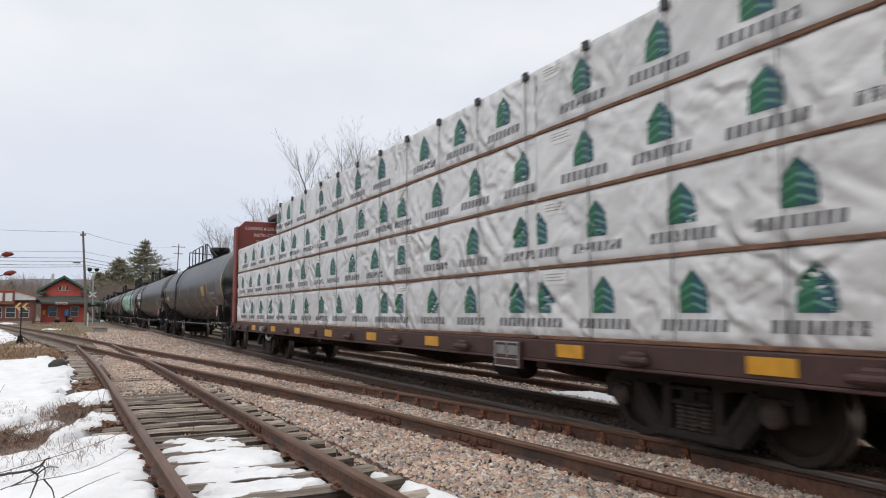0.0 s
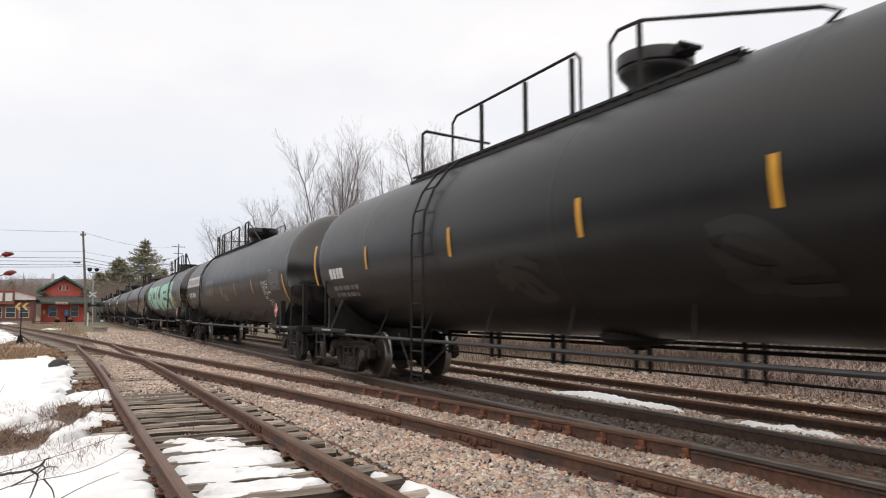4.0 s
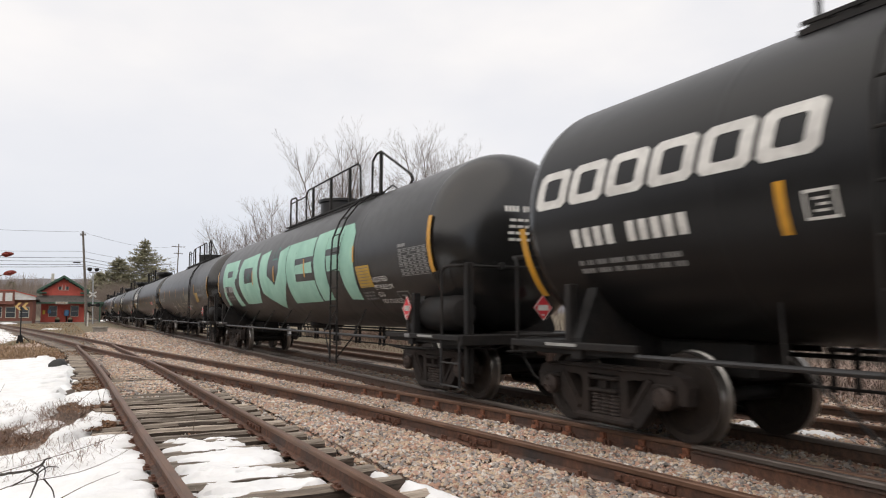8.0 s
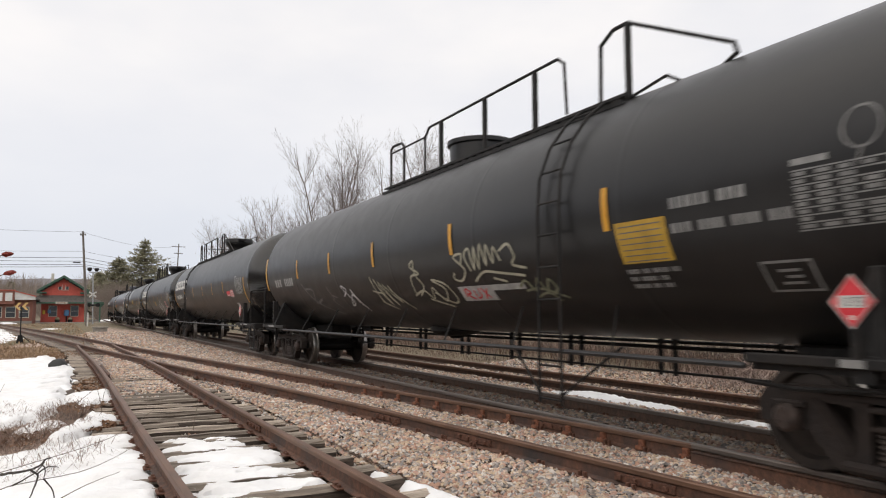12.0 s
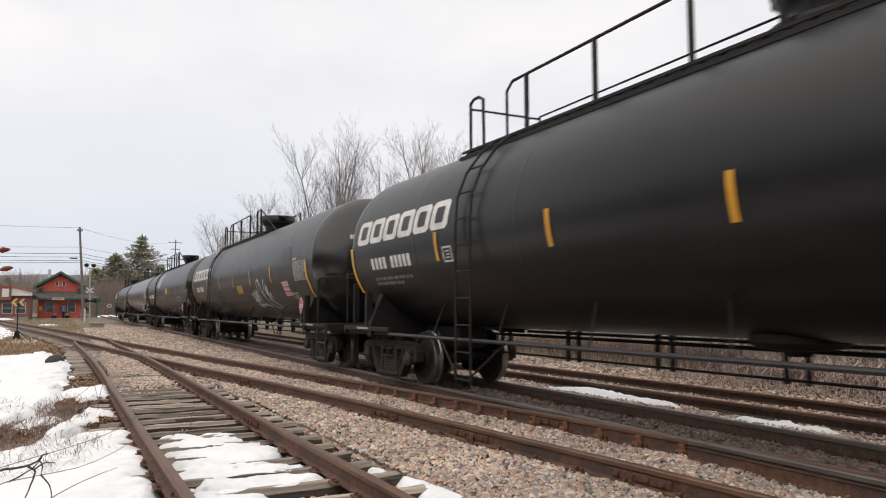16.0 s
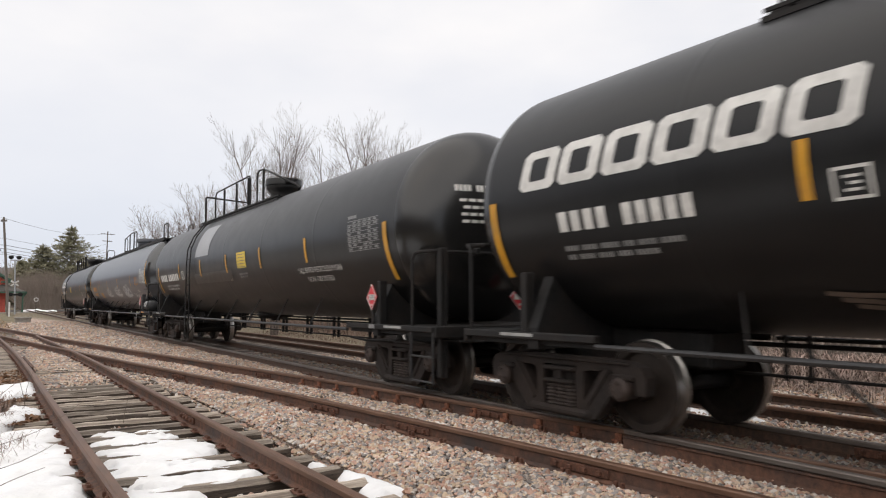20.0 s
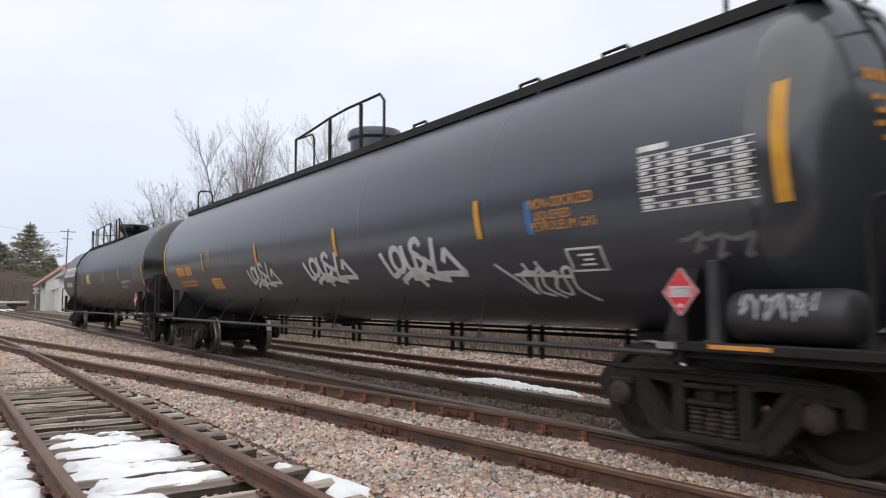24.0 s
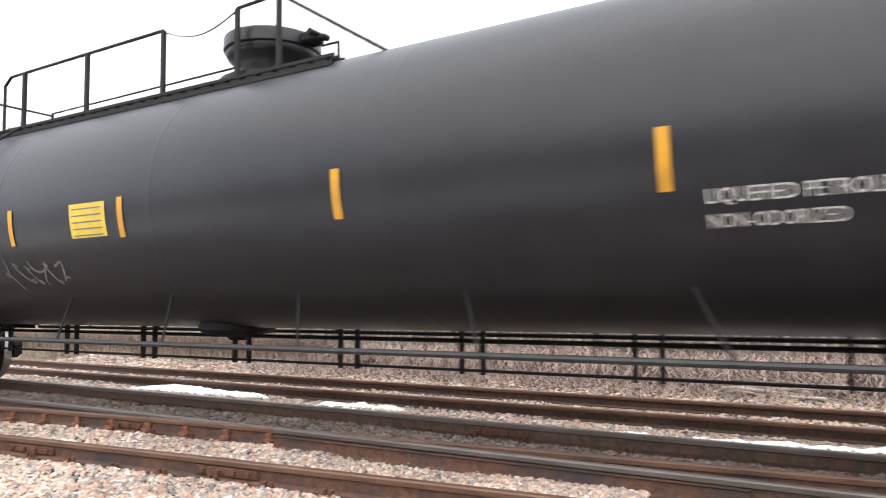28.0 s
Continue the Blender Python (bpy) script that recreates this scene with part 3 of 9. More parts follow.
def text_mesh(body):
    """The body in the built-in font, flat, one unit high."""
    cu = bpy.data.curves.new("lettering", "FONT")
    cu.body, cu.size, cu.resolution_u = body, 1.0, 2
    ob = new("lettering", cu)
    me = bpy.data.meshes.new_from_object(ob.evaluated_get(bpy.context.evaluated_depsgraph_get()))
    bpy.data.objects.remove(ob)
    bpy.data.curves.remove(cu)
    me.materials.clear()
    return me


def tank_text(body, y_left, z, high, wide, lift=0.009):
    """Stencilled words on the tank side; they read from the rear of the car to its front."""
    me = text_mesh(body)
    xs = [v.co.x for v in me.vertices]
    x0, k = min(xs), wide / (max(xs) - min(xs))
    for v in me.vertices:
        v.co = on_tank(y_left - (v.co.x - x0) * k, math.degrees((z + v.co.y * high / 0.7) / TANK_R), lift)
    return me


def quad_decal(quads, lift=0.005):
    """Four-cornered patches of (y, z round the curve), bent to the tank."""
    s = Shape()
    for a, b, c, d in quads:
        n = max(1, math.ceil(max(abs(a[1] - d[1]), abs(b[1] - c[1])) / 0.1))
        w = max(1, math.ceil(max(abs(a[1] - b[1]), abs(d[1] - c[1])) / 0.06))
        rows = []
        for i in range(n + 1):
            k = i / n
            row = []
            for j in range(w + 1):
                t = j / w
                p = [a[e] + (b[e] - a[e]) * t for e in (0, 1)]
                q = [d[e] + (c[e] - d[e]) * t for e in (0, 1)]
                row.append(on_tank(p[0] + (q[0] - p[0]) * k, math.degrees((p[1] + (q[1] - p[1]) * k) / TANK_R), lift))
            rows.append(row)
        s.rings(rows, False, False)
    return s


def wheelset(parent, y):
    ws = part("wheelset", Shape().rod((-0.95, 0, 0), (0.95, 0, 0), 0.075, 10), M_IRON, parent, m=pose(0, y, 0.445))
    for sx in (-1, 1):
        x = sx * GAUGE / 2
        prof = [(0.07, 0.075), (0.12, 0.075), (0.14, 0.03), (0.33, 0.012), (0.36, 0.062), (0.435, 0.065), (0.441, 0.06), (0.447, -0.05), (0.47, -0.062), (0.47, -0.085), (0.40, -0.085), (0.36, -0.05), (0.14, -0.03), (0.12, -0.085), (0.07, -0.085)]
        w = part("wheel", Shape().lathe([(r, x + sx * h) for r, h in prof], 36, "x"), M_WHEEL, ws, smooth=35)
        part("tread", Shape().lathe([(0.444, x + sx * 0.058), (0.4485, x + sx * 0.05), (0.4485, x - sx * 0.048), (0.471, x - sx * 0.061), (0.471, x - sx * 0.083), (0.44, x - sx * 0.083)], 36, "x", caps=False), M_TREAD, ws, "bright worn wheel tread", smooth=35)
        part("wheel_boss", Shape().rod((x + sx * 0.012, 0.25, 0.1), (x + sx * 0.03, 0.25, 0.1), 0.03, 8), M_TRUCK, ws)
    return ws


def truck(car, y):
    """A three-piece freight truck at y."""
    part("bolster", Shape().box(-0.95, y - 0.2, 0.42, 0.95, y + 0.2, 0.66, 0.04).box(-0.3, y - 0.22, 0.6, 0.3, y + 0.22, 0.80, 0.03), M_TRUCK, car)
    for sx in (-1, 1):
        x0, x1 = sx * 0.85, sx * 0.99
        f = Shape()
        # cast side frame: a deep top chord that drops over the bearings, window columns, slanting legs, spring seat
        chord = [(-1.19, 0.40), (-1.20, 0.57), (-1.14, 0.66), (-0.98, 0.705), (-0.6, 0.72), (0.6, 0.72), (0.98, 0.705), (1.14, 0.66), (1.20, 0.57), (1.19, 0.40), (1.08, 0.40), (1.06, 0.55), (0.78, 0.55), (0.62, 0.62), (-0.62, 0.62), (-0.78, 0.55), (-1.06, 0.55), (-1.08, 0.40)]
        f.prism([(a + y, b) for a, b in chord], x0, x1, "yz")
        for sy in (-1, 1):
            f.prism([(y + sy * a, b) for a, b in ((0.80, 0.60), (0.66, 0.63), (0.36, 0.26), (0.36, 0.10), (0.50, 0.10), (0.56, 0.14), (0.80, 0.42))], x0, x1, "yz")
            f.prism([(y + sy * a, b) for a, b in ((0.37, 0.63), (0.25, 0.63), (0.26, 0.16), (0.37, 0.16))], x0, x1, "yz")
            f.prism([(y + sy * a, b) for a, b in ((0.66, 0.625), (0.36, 0.625), (0.36, 0.57), (0.48, 0.595), (0.58, 0.59))], x0, x1, "yz")
            # raised rim round the triangular window
            f.prism([(y + sy * a, b) for a, b in ((0.74, 0.60), (0.70, 0.62), (0.40, 0.25), (0.43, 0.22))], x1, x1 + sx * 0.018, "yz")
            f.box(x0, y + sy * 0.82, 0.36, x1, y + sy * 0.74, 0.56, 0.012)
            # adapter block over the bearing
            f.box(x0 + sx * 0.01, y + sy * 1.06, 0.53, x1 + sx * 0.03, y + sy * 0.77, 0.585, 0.012)
            f.box(x0 + sx * 0.02, y + sy * 1.02, 0.35, x1 + sx * 0.015, y + sy * 0.81, 0.545, 0.03)
        f.box(x0 - sx * 0.05, y - 0.47, 0.095, x1 + sx * 0.05, y + 0.47, 0.185, 0.03)
        f.box(x1, y - 1.0, 0.672, x1 + sx * 0.02, y + 1.0, 0.70, 0.008)
        part("side_frame", f, M_TRUCK, car, smooth=25)
        part("bolster_end", Shape().box(sx * 0.8, y - 0.235, 0.555, sx * 1.03, y + 0.235, 0.60, 0.015).box(sx * 0.8, y - 0.225, 0.42, sx * 1.03, y + 0.225, 0.465, 0.015).box(sx * 0.8, y - 0.05, 0.46, sx * 1.01, y + 0.05, 0.56, 0.01), M_TRUCK, car)
        for k in (-0.15, 0.0, 0.15):
            coil = Shape()
            coil.lathe([(r, 0.186 + i * 0.039 + h) for i in range(6) for r, h in ((0.048, 0.0), (0.07, 0.010), (0.07, 0.024), (0.048, 0.034))], 12, "z", (sx * 0.94, y + k, 0))
            part("spring", coil, M_SPRING, car)
        for sy in (-1, 1):
            part("bearing_cap", Shape().lathe([(0.10, sx * 0.95), (0.115, sx * 0.98), (0.115, sx * 1.045), (0.09, sx * 1.07), (0.085, sx * 1.075), (0.03, sx * 1.08)], 16, "x", (0, y + sy * 0.915, 0.445)), M_RUSTCAP, car, "rust-brown bearing cap", smooth=40)
            for k in range(3):
                g = radians(90 + 120 * k)
                c, e = y + sy * 0.915 + 0.055 * math.cos(g), 0.445 + 0.055 * math.sin(g)
                part("cap_bolt", Shape().rod((sx * 1.07, c, e), (sx * 1.092, c, e), 0.018, 6), M_RUSTCAP, car)
    for sy in (-1, 1):
        wheelset(car, y + sy * 0.915)
        part("brake_beam", Shape().rod((-0.7, y + sy * 0.38, 0.33), (0.7, y + sy * 0.38, 0.33), 0.045, 6), M_IRON, car)


M_SPRING = material("worn_spring_steel", (0.045, 0.036, 0.033), (0.095, 0.075, 0.068), 12, 0.6, 0.3)
M_COUPLER = material("dark_rusty_casting", (0.03, 0.018, 0.014), (0.075, 0.042, 0.032), 14, 0.8, 0.1, bump=0.4, bump_scale=40)
M_RUSTCAP = material("brown_bearing_cap", (0.034, 0.025, 0.022), (0.072, 0.050, 0.042), 10, 0.7, 0.2)


def coupler(car, y, sy):
    """Shank, head with a hooked knuckle, and the brake hose below."""
    shank = Shape().box(-0.075, y, 0.66, 0.075, y + sy * 0.36, 0.81, 0.02)
    head = [(-0.08, 0.30), (0.08, 0.30), (0.17, 0.40), (0.19, 0.50), (0.10, 0.52), (0.05, 0.46), (-0.04, 0.44), (-0.10, 0.52), (-0.17, 0.57), (-0.21, 0.52), (-0.17, 0.40)]
    shank.prism([(a, y + sy * b) for a, b in head], 0.61, 0.86)
    part("coupler", shank, M_COUPLER, car, "dark rusty knuckle coupler", smooth=30)
    part("knuckle", Shape().rod((-0.14, y + sy * 0.47, 0.58), (-0.14, y + sy * 0.47, 0.90), 0.06, 10), M_COUPLER, car)
    part("cut_lever", Shape().pipe([(-1.25, y + sy * 0.02, 0.80), (-0.8, y + sy * 0.10, 0.78), (-0.3, y + sy * 0.16, 0.93), (-0.05, y + sy * 0.30, 0.95)], 0.013, 6), M_IRON, car)
    part("air_hose", Shape().pipe([(-0.3, y, 0.66), (-0.33, y + sy * 0.16, 0.58), (-0.31, y + sy * 0.32, 0.40), (-0.24, y + sy * 0.46, 0.31), (-0.16, y + sy * 0.56, 0.30)], 0.018, 7), M_IRON, car)


def tank_car(style, label, paint):
    """A tank car in parts. Its front (leading) end is at -y."""
    car = thing("tank_car", label, "tank car", group="tank cars of the freight train")
    d, tip, n = 0.70, 9.32, 22
    prof = [(TANK_R * math.cos(k), -tip + d - d * math.sin(k)) for k in (math.pi / 2 * (1 - i / n) for i in range(n + 1))]
    prof[0] = (0.03, -tip)
    rows = [prof[-1]]
    for seam in (-5.6, -2.7, 0.2, 3.1, 6.0):
        rows += [(TANK_R, seam - 0.06), (TANK_R, seam - 0.03), (TANK_R + 0.0018, seam - 0.014), (TANK_R + 0.0018, seam + 0.014), (TANK_R, seam + 0.03), (TANK_R, seam + 0.06)]
    rows.append((TANK_R, tip - d))
    part("tank", Shape().lathe(rows, 72, "y", (0, 0, TANK_Z), False), paint, car, smooth=9)
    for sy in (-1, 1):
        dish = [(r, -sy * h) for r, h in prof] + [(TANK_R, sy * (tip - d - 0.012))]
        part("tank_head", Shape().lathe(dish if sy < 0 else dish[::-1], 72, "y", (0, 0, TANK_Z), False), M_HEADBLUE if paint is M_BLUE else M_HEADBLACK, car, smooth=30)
    for sy in (-1, 1):
        # stub sill, bolster cradle, end platform
        part("stub_sill", Shape().box(-0.28, sy * 6.6, 0.62, 0.28, sy * 9.55, 1.0, 0.03), M_IRON, car)
        part("cradle", Shape().prism([(-1.38, 0.80), (1.38, 0.80), (1.38, 1.02), (1.12, 1.62), (0.95, 1.42), (0.55, 1.12), (0.0, 1.0), (-0.55, 1.12), (-0.95, 1.42), (-1.12, 1.62), (-1.38, 1.02)], sy * 7.86, sy * 8.02, "xz"), M_IRON, car)
        py = 8.26 if style == "long" and sy < 0 else 7.86 if style == "long" else 8.02
        part("cradle_post", Shape().box(-1.40, sy * py, 0.92, -1.28, sy * (py + 0.10), 1.60, 0.012).box(-1.41, sy * (py - 0.03), 0.95, -1.38, sy * (py + 0.13), 0.99), M_PIPE if style == "long" else M_IRON, car)
        end = (9.92 if style == "long" else 9.60) if sy < 0 else 9.62 if style == "long" else 9.15
        grab = end - 0.47 if style == "long" and sy < 0 else end - 0.16 if style == "long" else 8.32 if style == "hoop" and sy > 0 else 9.05
        begin = 7.9 if style == "long" else 7.0
        part("end_platform", Shape().box(-1.38, sy * 8.5, 0.945, 1.38, sy * end, 0.968, 0.006), M_IRON, car)
        for x, w in ((-0.95, 0.05), (0.45, 0.05), (0.95, 0.05)):
            part("platform_beam", Shape().box(x - w, sy * 8.4, 0.80, x + w, sy * end, 0.944, 0.008), M_IRON, car)
        for sx in (-1, 1):
            part("side_sill", Shape().box(sx * 1.335, sy * begin, 0.895, sx * 1.42, sy * end, 0.972, 0.01), M_IRON, car)
            part("sill_web", Shape().box(sx * 1.31, sy * begin, 0.84, sx * 1.335, sy * end, 0.90), M_IRON, car)
        part("end_sill", Shape().box(-1.40, sy * (end + 0.002), 0.83, 1.40, sy * (end + 0.06), 0.98, 0.012), M_IRON, car)
        for sx in (-1, 1):
            x = sx * 1.39
            if sx < 0:
                pts = [(x, sy * grab, 0.97), (x, sy * grab, 1.86), (x * 0.99, sy * (grab + 0.05), 1.94), (x * 0.97, sy * (grab + 0.14), 1.96), (x * 0.9, sy * (end - 0.2), 1.96)]
            else:
                pts = [(0.60, sy * (end - 0.2), 1.96), (0.76, sy * (end - 0.2), 1.93), (0.82, sy * (end - 0.2), 1.84), (0.83, sy * (end - 0.2), 0.97)]
            part("corner_handrail", Shape().pipe(pts, 0.022, 8), M_IRON, car)
            if sx < 0 and (sy < 0 or style == "hoop"):
                y0, y1, low, mid = (end - 0.36, end - 0.05, 0.46, 0.70) if style == "long" and sy < 0 else (9.02, 9.58, 0.26, 0.58) if sy < 0 else (8.36, 8.92, 0.34, 0.66)
                part("sill_step", Shape().pipe([(x, sy * y0, 0.92), (x, sy * y0, low), (x, sy * y1, low), (x, sy * y1, 0.92)], 0.018, 6).rod((x, sy * y0, mid), (x, sy * y1, mid), 0.014, 6), M_PIPE, car)
            if sy < 0 and sx < 0 and style != "long":
                part("end_post", Shape().box(sx * 1.16, sy * 9.40, 0.30, sx * 1.22, sy * 9.50, 2.0, 0.01).box(sx * 1.12, sy * 9.38, 0.30, sx * 1.16, sy * 9.52, 2.0, 0.006), M_IRON, car)
        part("end_handrail", Shape().pipe([(-1.25, sy * (end - 0.2), 1.96), (0.60, sy * (end - 0.2), 1.96)], 0.02, 8), M_IRON, car)
        part("rail_clamp", Shape().box(-0.62, sy * (end - 0.25), 1.92, -0.54, sy * (end - 0.15), 2.02, 0.012), M_IRON, car)
        coupler(car, sy * 9.5, sy)
        truck(car, sy * 7.98)
        # placards in their holders
        for x, y in ((-1.42, sy * 7.92), (0.1, sy * 9.46)) if sy < 0 else ():
            pl = Shape()
            side = x < -1
            def q(a, b, o):
                return (x - o, y + a, 1.36 + b) if side else (x + a, y + sy * o, 1.36 + b)
            hs = 0.158
            ob = part("placard", pl.add([q(-hs, 0, 0), q(0, -hs * 1.18, 0), q(hs, 0, 0), q(0, hs * 1.18, 0), q(-hs, 0, 0.012), q(0, -hs * 1.18, 0.012), q(hs, 0, 0.012), q(0, hs * 1.18, 0.012)], [(0, 1, 2, 3), (4, 7, 6, 5), (0, 4, 5, 1), (1, 5, 6, 2), (2, 6, 7, 3), (3, 7, 4, 0)]), M_RED, car, "red and white diamond hazard placard")
            w = 0.098
            part("placard_panel", Shape().add([q(-w, -0.042, 0.015), q(w, -0.042, 0.015), q(w, 0.042, 0.015), q(-w, 0.042, 0.015)], [(0, 1, 2, 3)]), M_WHITE, ob)
            if side:
                tm = text_mesh("1075")
                tm.transform(Matrix(((0, 0, 0, x - 0.019), (-0.09, 0, 0, y + 0.088), (0, 0.095, 0, 1.36 - 0.035), (0, 0, 0, 1))))
                part("placard_number", tm, M_PRINT, ob)
            edge = [q(-hs, 0, 0.016), q(0, -hs * 1.18, 0.016), q(hs, 0, 0.016), q(0, hs * 1.18, 0.016), q(-hs, 0, 0.016)]
            part("placard_border", Shape().pipe(edge, 0.0045, 4), M_WHITE, ob)
            part("placard_class", Shape().add([q(-0.018, -0.125, 0.015), q(0.018, -0.125, 0.015), q(0.018, -0.095, 0.015), q(-0.018, -0.095, 0.015)], [(0, 1, 2, 3)]), M_WHITE, ob)
            if side:
                part("placard_post", Shape().box(x - 0.0, y - 0.03, 0.95, x + 0.03, y + 0.03, 1.18), M_IRON, car)
    # long side pipes and their hangers, brake rods under the belly
    for sx in (-1, 1):
        reach = 7.95 if style == "long" else 7.0
        # the far pipe takes darker iron, its shade put into the material
        part("side_pipe", Shape().rod((sx * 1.40, -reach, 0.868), (sx * 1.40, reach, 0.868), 0.026, 8), M_PIPE if sx < 0 else M_IRON, car)
        for y in (-5.4, -3.6, -1.8, 0.0, 1.8, 3.6, 5.4):
            part("pipe_bracket", Shape().pipe([(sx * 1.40, y, 0.868), (sx * 1.02, y + 0.32, 1.36)], 0.013, 6), M_IRON, car)
    for x, z, r in ((0.35, 0.86, 0.024), (0.35, 0.56, 0.016)):
        part("brake_rod", Shape().rod((x, -6.8, z), (x, 6.8, z), r, 8), M_IRON, car)
    for y in (-6.1, -4.4, -2.6, -1.0, 0.7, 2.5, 4.3, 6.1):
        part("rod_hanger", Shape().box(0.32, y - 0.14, 0.52, 0.38, y - 0.105, 1.0).box(0.32, y + 0.105, 0.52, 0.38, y + 0.14, 1.0), M_IRON, car)
    part("control_valve", Shape().box(-0.62, 8.72, 0.98, -0.22, 9.02, 1.30, 0.04).box(-0.72, 8.78, 1.05, -0.60, 8.96, 1.22, 0.02).lathe([(0.02, -0.2), (0.12, -0.18), (0.12, 0.16), (0.05, 0.2)], 12, "x", (-0.02, 8.86, 1.14)), M_IRON, car, smooth=35)
    part("valve_pipe", Shape().pipe([(-0.42, 8.8, 1.28), (-0.42, 8.7, 1.40), (-0.20, 8.62, 1.42), (0.1, 8.6, 1.2), (0.1, 8.5, 0.97)], 0.018, 6), M_IRON, car)
    part("brake_pipe", Shape().pipe([(-1.30, -6.9, 0.74), (-1.22, -7.3, 0.70), (-0.6, -8.6, 0.70), (-0.3, -9.5, 0.66)], 0.02, 6), M_IRON, car)
    part("bottom_outlet", Shape().lathe([(0.01, 0.83), (0.10, 0.83), (0.14, 0.88), (0.40, 0.91), (0.46, 0.97), (0.46, 1.08)], 16, "z", (0, 0.4, 0)), M_IRON, car, smooth=40)
    dome_y = -0.12
    if style in ("pressure", "hoop"):
        k = 1.0 if style == "pressure" else 0.80
        dome_y = -0.12 if style == "pressure" else 0.0
        part("dome_housing", Shape().lathe([(r * k, h) for r, h in [(0.40, 3.68), (0.41, 3.98), (0.44, 4.06), (0.52, 4.13), (0.545, 4.17), (0.545, 4.21), (0.56, 4.225), (0.575, 4.23), (0.575, 4.36), (0.56, 4.385), (0.50, 4.395), (0.05, 4.41)]], 36, "z", (0.02, dome_y, 0)), M_BLACKB, car, smooth=35)
        part("dome_hinge", Shape().box(-0.12, dome_y - 0.72 * k, 4.24, 0.12, dome_y - 0.54 * k, 4.36, 0.02).rod((-0.16, dome_y - 0.72 * k, 4.33), (0.16, dome_y - 0.72 * k, 4.33), 0.035, 8).box(-0.05, dome_y - 0.86 * k, 4.26, 0.05, dome_y - 0.70 * k, 4.31, 0.01), M_IRON, car)
        part("dome_latch", Shape().box(-0.06, dome_y + 0.54 * k, 4.24, 0.08, dome_y + 0.66 * k, 4.37, 0.02), M_IRON, car)
        part("dome_ring", Shape().lathe([(0.60 * k, 3.70), (0.62 * k, 3.74), (0.62 * k, 3.86), (0.42 * k, 3.88)], 28, "z", (0.02, dome_y, 0), False), M_BLACKB, car, smooth=35)
    if style == "pressure":
        walk_y = (-1.7, 5.6)
        p0, p1, foot = (-0.24, -0.86, -2.25) if paint is M_BLACKC else (-0.05, -0.58, -2.35)
        for y in (3.95, 2.5, 1.0, p0, p1):
            part("railing_post", Shape().box(-0.685, y - 0.03, 3.66, -0.635, y + 0.03, 4.54, 0.008), M_IRON, car)
        part("end_hoop", Shape().pipe([(-0.66, 5.5, 3.66), (-0.66, 5.5, 4.50), (-0.66, 5.4, 4.55), (-0.66, 5.25, 4.55), (-0.66, 5.12, 4.48), (-0.66, 5.1, 3.7)], 0.024, 8), M_IRON, car)
        part("handrail", Shape().pipe([(-0.66, 4.45, 3.7), (-0.66, 4.45, 4.42), (-0.66, 4.30, 4.53), (-0.66, 1.0, 4.54)], 0.021, 8), M_IRON, car)
        part("front_handrail", Shape().pipe([(-0.66, p0, 4.54), (-0.66, p1, 4.56), (-0.6, foot, 3.68)], 0.02, 8), M_IRON, car)
        part("gate_chain", Shape().pipe([(-0.66, 1.0 + (p0 - 1.0) * k / 10, 4.52 - 0.16 * math.sin(math.pi * k / 10)) for k in range(11)], 0.009, 5), M_IRON, car)
        part("far_handrail", Shape().pipe([(0.66, 5.5, 3.66), (0.66, 5.5, 4.46), (0.66, -0.6, 4.5), (0.66, -0.6, 3.70)], 0.018), M_IRON, car)
        part("cross_rail", Shape().pipe([(-0.66, 5.5, 4.42), (0.66, 5.5, 4.42)], 0.018), M_IRON, car)
        ladder_y = 4.4
    elif style == "hoop":
        walk_y = (-1.9, 5.3)
        for y in (3.0, 1.8, 0.75):
            part("railing_post", Shape().box(-0.685, y - 0.03, 3.66, -0.635, y + 0.03, 4.50, 0.008), M_IRON, car)
        part("end_hoop", Shape().pipe([(-0.66, 5.1, 3.66), (-0.66, 5.1, 4.50), (-0.66, 4.95, 4.52), (0.66, 4.95, 4.44)], 0.024, 8), M_IRON, car)
        part("handrail", Shape().pipe([(-0.66, 3.95, 3.7), (-0.66, 3.95, 4.42), (-0.66, 3.8, 4.52), (-0.66, 0.68, 4.54), (-0.66, 0.58, 4.44), (-0.66, 0.58, 3.7)], 0.021, 8), M_IRON, car)
        part("front_hoop", Shape().pipe([(-0.66, 0.02, 3.7), (-0.66, 0.02, 4.44), (-0.66, -0.12, 4.55), (-0.66, -0.5, 4.53), (-0.62, -2.62, 3.86), (-0.60, -2.76, 3.78), (-0.58, -2.6, 3.70)], 0.022, 8), M_IRON, car)
        part("hoop_post", Shape().box(-0.685, -0.5, 3.66, -0.635, -0.44, 4.53, 0.008), M_IRON, car)
        ladder_y = 3.55
    elif style == "general":
        dome_y = -0.35
        part("dome_housing", Shape().lathe([(0.55, 3.70), (0.55, 4.16), (0.60, 4.18), (0.60, 4.25), (0.1, 4.27)], 20, "z", (0.1, dome_y, 0)), M_BLACKB, car, smooth=35)
        part("manway_box", Shape().box(-0.25, dome_y - 1.2, 3.72, 0.3, dome_y - 0.65, 3.98, 0.03), M_BLACKB, car)
        walk_y = (-5.0, 1.95)
        part("end_hoop", Shape().pipe([(-0.66, 1.86, 3.7), (-0.66, 1.86, 4.5), (-0.66, 1.75, 4.55), (-0.66, 1.35, 4.53), (-0.66, 1.24, 4.45), (-0.66, 1.24, 3.75)], 0.024, 8), M_IRON, car)
        part("low_rail", Shape().rod((-0.66, 1.86, 4.42), (-0.66, 0.3, 4.42), 0.018, 6), M_IRON, car)
